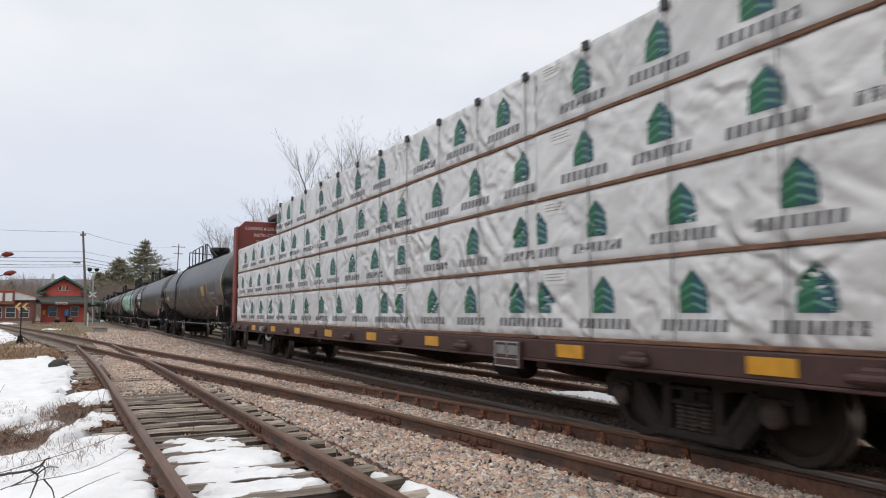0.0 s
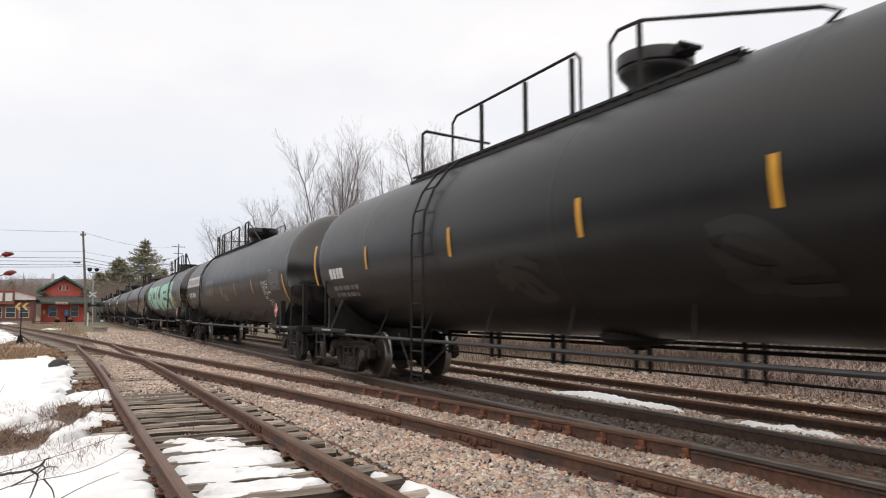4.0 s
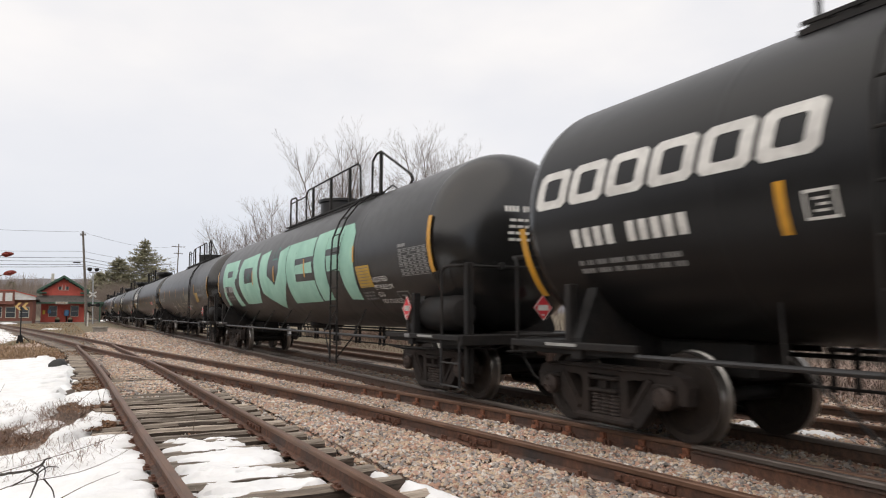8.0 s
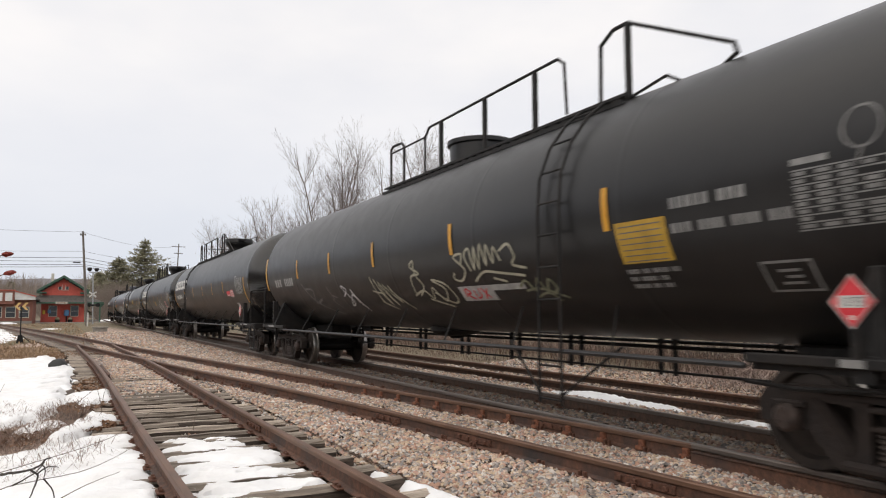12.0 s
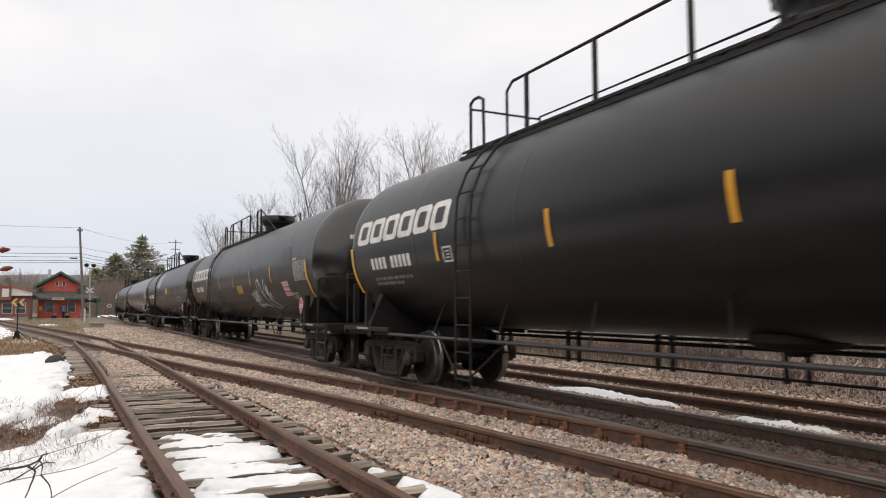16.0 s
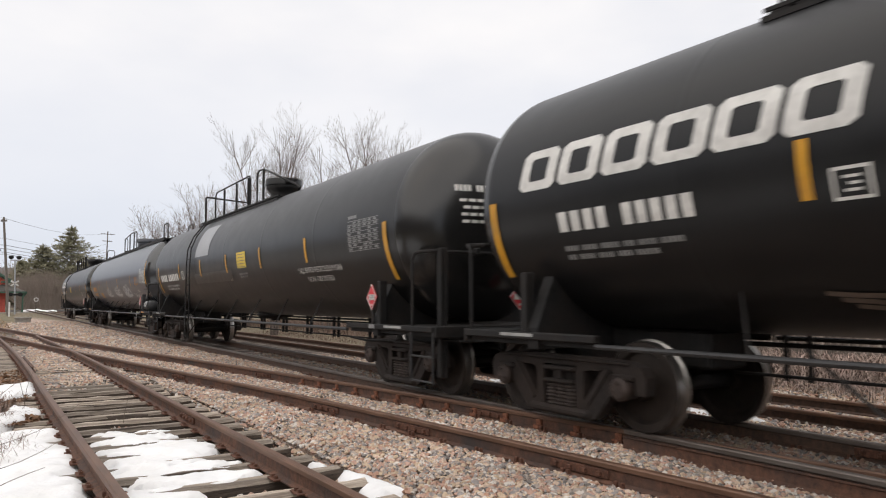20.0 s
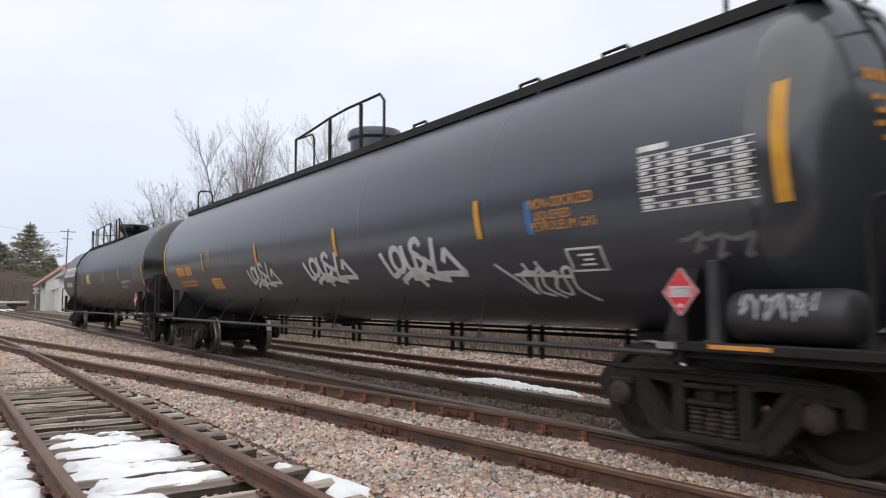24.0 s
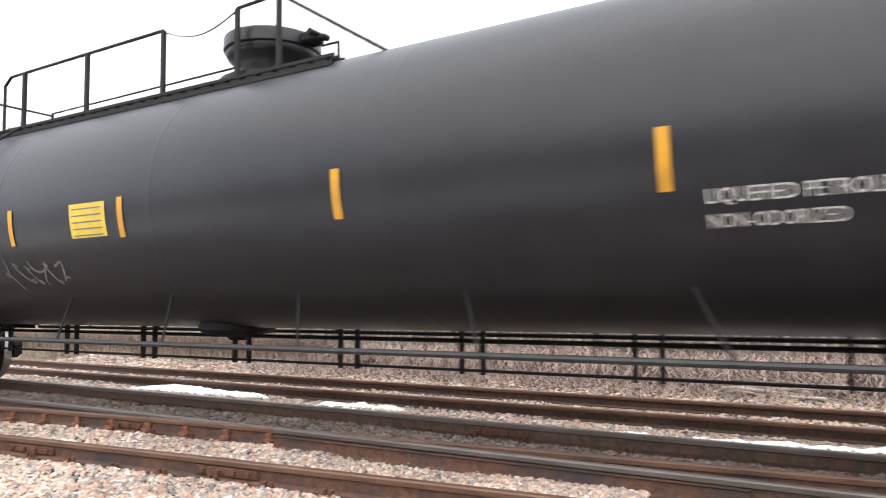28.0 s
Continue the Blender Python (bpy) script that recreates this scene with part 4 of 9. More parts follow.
        for y in (-0.3, -1.76, -3.1):
            part("railing_post", Shape().box(-0.69, y - 0.035, 3.66, -0.63, y + 0.035, 4.56, 0.008), M_IRON, car)
        part("upper_handrail", Shape().pipe([(-0.66, 0.33, 3.75), (-0.66, 0.33, 4.42), (-0.66, 0.15, 4.56), (-0.66, -3.62, 4.58), (-0.66, -3.76, 4.48), (-0.66, -3.8, 3.8)], 0.021, 8), M_IRON, car)
        part("front_hoop", Shape().pipe([(-0.66, -4.46, 3.78), (-0.66, -4.48, 4.46), (-0.66, -4.7, 4.58), (-0.66, -4.95, 4.58), (-0.64, -6.38, 3.86), (-0.62, -6.40, 3.76), (-0.6, -6.15, 3.66)], 0.024, 8), M_IRON, car)
        part("hoop_post", Shape().box(-0.69, -4.98, 3.66, -0.63, -4.91, 4.57, 0.008), M_IRON, car)
        part("low_grab", Shape().pipe([(-0.64, -5.0, 3.72), (-0.64, -5.5, 3.8), (-0.6, -5.7, 3.68)], 0.018, 6), M_IRON, car)
        part("air_tank", Shape().lathe([(0.05, -0.6), (0.2, -0.56), (0.27, -0.44), (0.27, 0.44), (0.2, 0.56), (0.05, 0.6)], 20, "y", (-1.05, -8.55, 1.28)), M_IRON, car, smooth=35)
        ladder_y = -4.52
    else:
        walk_y = (-9.0, 8.4)
        dome_y = -0.9
        part("dome_housing", Shape().lathe([(0.44, 3.68), (0.44, 4.14), (0.50, 4.18), (0.50, 4.27), (0.46, 4.33), (0.05, 4.36)], 28, "z", (0.08, dome_y + 0.42, 0)), M_BLUE, car, smooth=35)
        for y in (-0.16, -1.32):
            part("railing_post", Shape().box(-0.685, y - 0.03, 3.66, -0.635, y + 0.03, 4.54, 0.008), M_IRON, car)
        part("handrail", Shape().pipe([(-0.66, 1.35, 3.7), (-0.66, 1.35, 4.44), (-0.66, 0.8, 4.47), (-0.66, -0.16, 4.55), (-0.66, -0.85, 4.57), (-0.66, -1.95, 4.55), (-0.66, -2.08, 4.42), (-0.66, -2.08, 3.7)], 0.022, 8), M_IRON, car)
        part("low_loop", Shape().pipe([(-0.66, 1.35, 4.44), (-0.66, 0.6, 4.4), (-0.66, 0.5, 4.3), (-0.66, 0.5, 3.7)], 0.018, 6), M_IRON, car)
        for y in (-8.75, 8.05):
            for x in (-0.62, 0.3):
                b = y + (0.75 if y < 0 else 0.0)
                c = x + (0.0 if y < 0 else 0.38)
                part("top_hoop", Shape().pipe([(x, y, 3.7), (x, y, 4.2), (x + 0.16 * (c - x), y + 0.1 * (b - y), 4.3), (c - 0.16 * (c - x), b - 0.1 * (b - y), 4.3), (c, b, 4.2), (c, b, 3.7)], 0.022, 8), M_IRON, car)
        for y in (-5.3, -6.6, -2.95, 6.9):
            part("top_bracket", Shape().pipe([(-0.66, y, 3.7), (-0.66, y, 3.84), (-0.66, y - 0.3, 3.84), (-0.66, y - 0.42, 3.72)], 0.02, 6), M_IRON, car)
        ladder_y = None
    wk = Shape()
    if style == "long":
        wk.box(-0.78, walk_y[0], 3.66, -0.56, walk_y[1], 3.71, 0.006).box(-0.80, walk_y[0], 3.63, -0.77, walk_y[1], 3.74)
    else:
        for x, z, h in ((-0.80, 3.60, 0.05), (-0.76, 3.70, 0.035), (-0.68, 3.70, 0.03), (-0.60, 3.70, 0.03), (-0.53, 3.70, 0.035)):
            wk.box(x - 0.012, walk_y[0], z, x + 0.012, walk_y[1], z + h)
        y = walk_y[0] + 0.1
        while y < walk_y[1]:
            wk.box(-0.77, y, 3.695, -0.52, y + 0.03, 3.725)
            y += 0.24
    part("walkway", wk, M_IRON, car, "narrow steel running board")
    y = walk_y[0] + 0.3
    while y < walk_y[1]:
        part("walkway_bracket", Shape().prism([(-0.80, 3.64), (-0.56, 3.64), (-0.56, 3.70), (-0.82, 3.50)], y, y + 0.05, "xz"), M_IRON, car)
        y += 1.45
    if ladder_y is not None:
        lad = Shape()
        low = 0.30
        for dy in (-0.2, 0.2):
            pts = [(-1.50, ladder_y + dy, low), (-1.50, ladder_y + dy, TANK_Z)] + [(-1.52 * math.cos(k), ladder_y + dy, TANK_Z + 1.52 * math.sin(k)) for k in (radians(a) for a in (15, 30, 45, 58))]
            lad.pipe(pts, 0.018, 6)
        part("ladder", lad, M_IRON, car)
        for i in range(10):
            z = low + 0.05 + 0.36 * i
            if z < TANK_Z:
                x = -1.50
            elif z < TANK_Z + 1.3:
                x = -math.sqrt(1.5 ** 2 - (z - TANK_Z) ** 2)
            else:
                continue
            part("rung", Shape().rod((x, ladder_y - 0.2, z), (x, ladder_y + 0.2, z), 0.013, 6), M_IRON, car)
        for dy in (-0.2, 0.2):
            part("ladder_brace", Shape().pipe([(-1.50, ladder_y + dy, 0.4), (-1.36, ladder_y + dy * 5, 0.95)], 0.015), M_IRON, car)
    else:
        for sy in (-1, 1):
            lad = Shape()
            for x in (-0.75, -0.35):
                low = [(x, sy * 9.55, 0.4), (x, sy * 9.50, 1.2)] if sy < 0 else []
                lad.pipe(low + [(x, sy * 9.46, 2.4), (x, sy * 9.34, 3.0), (x, sy * 9.10, 3.5), (x, sy * 8.70, 3.84)], 0.018 if sy < 0 else 0.013, 6)
            part("end_ladder", lad, M_IRON, car)
            for z in (0.6, 0.95, 1.3, 1.65, 2.0, 2.35, 2.7, 3.05, 3.4)[0 if sy < 0 else 6:]:
                yy = float(np.interp(z, (0.4, 1.2, 2.4, 3.0, 3.5), (9.55, 9.50, 9.46, 9.34, 9.10)))
                part("rung", Shape().rod((-0.75, sy * yy, z), (-0.35, sy * yy, z), 0.014, 6), M_IRON, car)
        part("air_tank", Shape().lathe([(0.03, -0.5), (0.12, -0.485), (0.18, -0.44), (0.2, -0.36), (0.2, 0.36), (0.18, 0.44), (0.12, 0.485), (0.03, 0.5)], 24, "y", (-1.17, -8.82, 1.172)), M_PIPE, car, "silver-grey air reservoir with sprayed scrawl", smooth=35)
    return car


M_PIPE = material("grey_pipe", (0.025, 0.025, 0.027), (0.05, 0.05, 0.051), 6, 0.5, 0.3)
M_SILVER = material("silver_paint", (0.20, 0.20, 0.21), (0.34, 0.34, 0.35), 5, 0.45, 0.3)

# front coupling of each tank car, in metres along the train
FRONTS = [25.25, 45.30, 65.40, 85.55, 105.45, 125.40, 144.90, 164.55, 184.05]
STYLES = ["hoop", "pressure", "general", "general", "pressure", "pressure", "hoop", "long", "pressure"]
LABELS = ["glossy black tank car with yellow panel and stencils", "black tank car with bold white lettering and reflector strips",
          "black tank car with huge mint green graffiti", "dusty black tank car with scrawled graffiti and ladder",
          "black tank car with red and white decals", "black tank car with white spray scrawl and faded decals",
          "black tank car with grey patch and white number", "blue-grey tank car with white sprayed tags",
          "dark grey-black tank car with yellow panel"]
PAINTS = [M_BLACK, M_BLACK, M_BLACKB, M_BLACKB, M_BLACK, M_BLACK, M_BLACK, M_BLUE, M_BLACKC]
first = {}
cars = []
for style, label, paint in zip(STYLES, LABELS, PAINTS):
    key = (style, paint.name)
    if key in first:
        c = tagged(copy_thing(first[key], pose(0, 0, 0)), label)
    else:
        c = first[key] = tank_car(style, label, paint)
    cars.append(c)

# the blue-grey car is shorter behind: its rear truck, sill and head sit closer in
SHORTER = 0.62
for piece in cars[7].children:
    if piece.name.split(".")[0] in ("top_hoop", "top_bracket", "walkway", "walkway_bracket"):
        continue
    if piece.name.split(".")[0] == "wheelset":
        if piece.matrix_basis.translation.y > 6.4:
            piece.location.y -= SHORTER
        continue
    for p in [piece] + list(piece.children):
        for v in p.data.vertices:
            if piece.name.startswith("tank") and v.co.y > 6.4:
                v.co.y = v.co.y - 0.4 if v.co.y < 8.62 else 8.22 + 0.69 * (v.co.y - 8.62)
            elif v.co.y > 6.4:
                v.co.y -= SHORTER
        p.data.update()

# ---------------------------------------------------------------- what is painted on each car
def strips(car, ys, z0=-0.43, z1=0.0):
    for y in ys:
        part("reflector_strip", decal([(y - 0.045, y + 0.045, z0, z1, 0)], 0.010), M_YELLOW, car, "yellow reflective strip")


def end_strips(car, front, rear, top):
    for y in (front, rear):
        part("end_strip", decal([(y - 0.06, y + 0.06, top - 0.87, top, 0)], 0.010), M_YELLOW, car, "long yellow reflective strip")


def block_word(car, y0, y1, z, h, n, lean=-0.07):
    """A bold white maker's mark, as slanted hollow blocks with cut corners."""
    w = (y0 - y1) / n
    def corners(a, b, lo, hi, c, d):
        pts = [(a - c, lo), (b + c, lo), (b, lo + d), (b, hi - d), (b + c, hi), (a - c, hi), (a, hi - d), (a, lo + d)]
        return [(p + lean * (q - z) / h, q) for p, q in pts]
    for i in range(n):
        a, b = y0 - w * i, y0 - w * (i + 1) + 0.05
        outer = corners(a, b, z, z + h, 0.07, 0.05)
        inner = corners(a - 0.14, b + 0.14, z + 0.095, z + h - 0.095, 0.03, 0.02)
        part("white_block", quad_decal([(outer[k], outer[(k + 1) % 8], inner[(k + 1) % 8], inner[k]) for k in range(8)]), M_WHITE, car)


def number_bars(car, groups, z, h, mat_=None, solid=0.7):
    """Upright bars where the car's marks stand; groups of (start, end, count)."""
    for y0, y1, n in groups:
        w = (y0 - y1) / n
        for i in range(n):
            a = y0 - w * i
            part("mark_bar", decal([(a - w * solid, a, z, z + h, 0)], 0.006), mat_ or M_WHITE, car)


def stencil_rows(car, y0, y1, z, h, rows, seed, mat_=None):
    tagged(part("stencil_block", decal(bar_text(y0, y1, z, h, seed, rows), 0.006), mat_ or M_GREYSTENCIL, car), kind="stuff")


def data_table(car, y0, y1, z0, z1, seed, mat_=None):
    """A stencilled inspection table: ruled lines and columns of figures."""
    cells, rng = [], random.Random(seed)
    n = 8
    for i in range(n + 1):
        z = z0 + (z1 - z0) * i / n
        cells.append((y1, y0, z - 0.005, z + 0.006, 0))
    for i in range(n):
        z = z0 + (z1 - z0) * (i + 0.28) / n
        y = y0
        for k in range(6):
            w = (y0 - y1) / 6
            if rng.random() < 0.85:
                cells.append((y - w * rng.uniform(0.55, 0.85), y - 0.02, z, z + (z1 - z0) / n * 0.5, 0))
            y -= w
    part("inspection_table", decal(cells, 0.006), mat_ or M_GREYSTENCIL, car, "white stencilled inspection table")
    part("table_title", decal([(y0 - 0.3, y0, z1 + 0.04, z1 + 0.09, 0)], 0.006), mat_ or M_GREYSTENCIL, car)


def framed_box(car, y0, y1, z0, z1, mat_=None, t=0.024, core=True):
    cells = [(y1, y0, z0, z0 + t, 0), (y1, y0, z1 - t, z1, 0), (y0 - t, y0, z0, z1, 0), (y1, y1 + t, z0, z1, 0)]
    if core:
        for k in range(3):
            zk = z0 + (z1 - z0) * (0.25 + 0.2 * k)
            cells += [(y0 - (y0 - y1) * 0.72, y0 - (y0 - y1) * (0.3 if k != 1 else 0.42), zk, zk + (z1 - z0) * 0.09, 0)]
    part("framed_stencil", decal(cells, 0.006), mat_ or M_WHITE, car)


def panel(car, y0, y1, z0, z1, mat_, name="sign_panel", label="", lines=0, ink=None):
    p = part(name, decal([(y1, y0, z0, z1, 0)], 0.006), mat_, car, label)
    if lines:
        h = (z1 - z0) / (lines * 1.7)
        tagged(part("panel_print", decal([c for k in range(lines) for c in ((y1 + 0.06, y0 - 0.05, z1 - (k + 0.9) * h * 1.65, z1 - (k + 0.9) * h * 1.65 + h * 0.3, 0),)], 0.009), ink or M_PRINT, p), kind="stuff")
    return p


def words(car, body, y0, z, high, wide, mat_=None):
    part("lettering", tank_text(body, y0, z, high, wide), mat_ or M_WHITE, car)


def head_marks(car, seed, mat_=None, top=0.40, x0=-0.42):
    """Small stencilled rows on the leading tank head."""
    rng = random.Random(seed)
    s = Shape()
    def q(x, z):
        rho = min(0.999, math.hypot(x, z) / TANK_R)
        return (x, -9.32 + 0.70 - 0.70 * math.sqrt(1 - rho * rho) - 0.008, TANK_Z + z)
    rows = [(top, 0.09, [(x0 + 0.062 * i, x0 + 0.062 * i + 0.048) for i in range(11) if i != 4])]
    for k in range(4):
        w = rng.uniform(0.28, 0.55)
        a = x0 + rng.uniform(0.02, 0.12)
        rows.append((top - 0.15 - 0.10 * k, 0.042, [(a + 0.13 * j, a + 0.13 * j + 0.105) for j in range(int(w / 0.13) + 1)]))
    for z, h, spans in rows:
        for a, b in spans:
            s.add([q(a, z), q(b, z), q(b, z + h), q(a, z + h)], [(0, 1, 2, 3)])
    tagged(part("head_stencil", s, mat_ or M_WHITE, car), kind="stuff")


def scrawl(car, y0, y1, z0, z1, seed, mat_, n=7, width=0.035):
    """Loops and slashes of spray paint."""
    rng = random.Random(seed)
    lines = []
    for i in range(n):
        a = y0 + (y1 - y0) * (i + rng.uniform(0, 0.4)) / n
        w = abs(y1 - y0) / n * rng.uniform(0.5, 1.0)
        hz = (z1 - z0) * rng.uniform(0.6, 1.0)
        ph = rng.uniform(0, 6)
        pts = []
        for k in range(15):
            u = k / 14
            pts.append((a - w * (u + 0.55 * math.sin(ph + u * 7)), z1 - hz * u * 0.9 + 0.18 * (z1 - z0) * math.sin(ph * 2 + u * 9)))
        lines.append(pts)
    for pts in lines:
        part("graffiti_stroke", stroke_decal([pts], width), mat_, car)


def tag(car, y0, y1, z0, z1, seed, mat_, letters=5, width=0.03, slant=0.25):
    """A quick sprayed signature: one running looped line with a tail."""
    rng = random.Random(seed)
    knots = []
    step = (y1 - y0) / letters
    for i in range(letters):
        a = y0 + step * i
        for u, v in ((0.0, 0.55), (0.12, 0.95), (0.3, 0.9), (0.28, 0.3), (0.42, 0.05), (0.7, 0.2), (0.8, 0.65), (0.6, 0.6), (0.68, 0.3), (0.95, 0.12)):
            if rng.random() < 0.82:
                knots.append((a + step * (u + rng.uniform(-0.16, 0.16)), v + rng.uniform(-0.16, 0.14)))
    if rng.random() < 0.6:
        knots += [(y1 + step * 0.2, 0.0), (y0 + 0.55 * (y1 - y0), -0.08), (y1 + step * 0.5, -0.12)]
    pts = []
    for i in range(len(knots) - 1):
        p = [knots[max(0, min(len(knots) - 1, i + k))] for k in (-1, 0, 1, 2)]
        for j in range(4):
            t = j / 4
            pts.append(tuple(0.5 * (2 * p[1][c] + (p[2][c] - p[0][c]) * t + (2 * p[0][c] - 5 * p[1][c] + 4 * p[2][c] - p[3][c]) * t * t + (3 * p[1][c] - p[0][c] - 3 * p[2][c] + p[3][c]) * t ** 3) for c in (0, 1)))
    flat = [(a - slant * (v - 0.5) * abs(z1 - z0) * (1 if y1 < y0 else -1), z0 + (z1 - z0) * v) for a, v in pts]
    part("graffiti_tag", stroke_decal([flat], width), mat_, car, "sprayed graffiti signature")


def smooth_stroke(pts, n=4):
    """A smooth line through the points."""
    out = []
    for i in range(len(pts) - 1):
        p = [pts[max(0, min(len(pts) - 1, i + k))] for k in (-1, 0, 1, 2)]
        for j in range(n):
            t = j / n
            out.append(tuple(0.5 * (2 * p[1][c] + (p[2][c] - p[0][c]) * t + (2 * p[0][c] - 5 * p[1][c] + 4 * p[2][c] - p[3][c]) * t * t + (3 * p[1][c] - p[0][c] - 3 * p[2][c] + p[3][c]) * t ** 3) for c in (0, 1)))
    return out + [pts[-1]]


def freehand(car, y0, y1, z0, z1, strokes, mat_, width, label="sprayed graffiti signature"):
    """Sprayed strokes in a unit square, x from the rear of the car to its front, y up."""
    for st in strokes:
        part("graffiti_stroke", stroke_decal([[(y0 + (y1 - y0) * u, z0 + (z1 - z0) * v) for u, v in smooth_stroke(st)]], width, 0.008), mat_, car, label)


LOUSY = [[(0, 0.75), (0.05, 0.35), (0.086, 0.07), (0.16, 0.13), (0.2, 0.25)],
         [(0.217 + 0.075 * math.cos(k), 0.52 + 0.33 * math.sin(k)) for k in [i * math.pi / 6 + 1.6 for i in range(13)]],
         [(0.32, 0.9), (0.335, 0.35), (0.38, 0.2), (0.44, 0.27), (0.46, 0.75)],
         [(0.57, 0.83), (0.53, 1.0), (0.46, 0.9), (0.45, 0.7), (0.535, 0.53), (0.56, 0.35), (0.49, 0.17), (0.41, 0.2)],
         [(0.57, 0.5), (0.64, 0.35), (0.69, 0.55), (0.725, 1.0)], [(0.69, 0.55), (0.66, 0.2), (0.67, 0.05), (0.8, 0.05)], [(0.8, 0.05), (1.0, 0.02)], [(1.0, 0.02), (0.845, 0.7)], [(0.845, 0.7), (0.79, 0.35)],
         [(0.22, -0.15), (0.19, -0.1), (0.33, 0.1), (0.465, 0.13), (0.64, -0.05), (0.78, -0.13)], [(0.33, -0.03), (0.53, -0.03)], [(0.4, 0.05), (0.465, -0.3)]]


c1, c2, c3, c4, c5, c6, c7, c8, c9 = cars

strips(c1, (5.9, 2.64, -0.31, -2.7, -5.45), -0.33, 0.09)
end_strips(c1, -8.6, 8.97, 0.35)
panel(c1, -4.0, -4.69, -0.43, -0.02, M_MUSTARD, "yellow_panel", "yellow notice panel", 8)
stencil_rows(c1, -6.0, -7.12, -0.40, 0.10, 1, 3, M_WHITEDIM)
stencil_rows(c1, -5.98, -7.25, -0.60, 0.09, 1, 4, M_WHITEDIM)
stencil_rows(c1, -5.38, -6.0, -0.6, 0.08, 1, 5)
stencil_rows(c1, -5.38, -6.3, -0.74, 0.05, 3, 6)
data_table(c1, -7.46, -8.5, -0.45, 0.0, 11)
framed_box(c1, -7.0, -7.46, -0.98, -0.70, M_GREYSTENCIL)
number_bars(c1, [(8.04, 7.2, 4)], -0.43, 0.21, M_WHITE, 0.8)
stencil_rows(c1, 8.02, 6.6, -0.68, 0.09, 2, 7)
head_marks(c1, 21, M_GREYSTENCIL)
rng = random.Random(5)
for y, z, n in ((1.6, -0.75, 5), (-1.9, -0.7, 6), (-3.6, -0.75, 7), (-5.2, -0.55, 8), (-6.6, -0.85, 6)):
    freehand(c1, y, y - 1.1, z - 0.35, z + 0.3, [[(rng.uniform(0, 0.3), rng.uniform(0.2, 1)), (rng.uniform(0.3, 0.6), rng.uniform(0, 1)), (rng.uniform(0.6, 1), rng.uniform(0, 0.8))] for _ in range(n)], M_PATCH, 0.13, "black overpainting of old marks")

for car, dy, seed in ((c2, 0.0, 31), (c5, -0.15, 32), (c6, -0.46, 33), (c9, -0.5, 34)):
    block_word(car, 8.58 + dy * 1.1, 4.98 + dy * 1.1, 0.03, 0.43, 6)
    number_bars(car, [(7.95 + dy, 7.25 + dy, 4), (7.1 + dy, 6.28 + dy, 5)], -0.44, 0.2, None, 0.68)
    stencil_rows(car, 7.95 + dy, 6.4 + dy, -0.64, 0.055, 2, seed, M_GREYSTENCIL)
    framed_box(car, 5.2 + dy, 4.93 + dy, -0.46, -0.23)
    head_marks(car, seed + 10, M_WHITE, 0.42, {c5: -0.74, c6: -0.72}.get(car, -0.42))

strips(c2, (5.38, 2.68, 0.28, -2.08, -4.64), -0.55, -0.13)
end_strips(c2, -8.25, 8.86, -0.13)
data_table(c2, -6.79, -7.87, -0.51, -0.03, 12)
words(c2, "NON ODORIZED", -5.88, -0.34, 0.12, 0.72)
words(c2, "LIQUEFIED", -5.92, -0.47, 0.10, 0.74)
words(c2, "PETROLEUM", -5.90, -0.62, 0.10, 0.78)
words(c2, "GAS", -5.90, -0.76, 0.10, 0.32)
framed_box(c2, -6.15, -6.58, -1.06, -0.79)
panel(c2, 3.85, 1.9, -0.45, 0.12, M_PATCH, "repaint_patch", "glossy repainted patch")
panel(c2, 0.15, -0.75, -0.72, -0.45, M_PATCH, "repaint_patch", "small glossy repainted patch")
# two thin grey stripes along the repainted patch
part("scraped_edge", decal([(1.95, 3.8, -0.02, 0.0, 0), (1.95, 3.8, -0.36, -0.345, 0)], 0.008), M_GREYSTENCIL, c2)

strips(c5, (5.23, 2.45, -0.07, -2.34, -4.58))
end_strips(c5, -8.1, 8.69, -0.0)
data_table(c5, -6.74, -7.82, -0.50, 0.0, 15, M_WHITEDIM)
panel(c5, -5.16, -5.7, -0.55, -0.38, M_RED, "decal", "small red decal", 1, M_WHITE)
panel(c5, -5.75, -6.28, -0.58, -0.35, M_PINKBOARD, "decal", "red and white decal", 3, M_WHITE)
framed_box(c5, -6.1, -6.5, -1.06, -0.83)
part("chalk_loop", stroke_decal([[(-8.05 + 0.14 * math.cos(k), 0.25 + 0.15 * math.sin(k)) for k in [i * math.pi / 8 for i in range(17)]], [(-8.05, 0.1), (-8.0, -0.05)]], 0.02), M_SPRAYDIM, c5)

strips(c6, (4.92, 2.42, 0.02, -2.45, -4.92))
end_strips(c6, -8.2, 8.54, -0.03)
panel(c6, -0.4, -1.18, -0.66, -0.39, M_MUSTARD, "yellow_panel", "faded yellow notice panel", 4)
for z0, z1, n in ((-0.565, -0.44, 1), (-0.83, -0.59, 2)):
    panel(c6, -5.90, -6.47, z0, z1, M_PALEBOARD, "decal", "white-edged faded red notice")
    part("decal_field", decal([(-6.45, -5.92, z0 + 0.02 + 0.5 * k * (z1 - z0), z0 - 0.02 + (0.5 * k + 1 / n) * (z1 - z0), 0) for k in range(n)], 0.009), M_PINKBOARD, c6)
data_table(c6, -7.14, -8.2, -0.45, 0.0, 16, M_WHITEDIM)
framed_box(c6, -6.53, -6.97, -1.06, -0.76)
panel(c6, -6.05, -6.93, 0.04, 0.42, M_PATCHGREY, "repaint_patch", "grey repainted square")
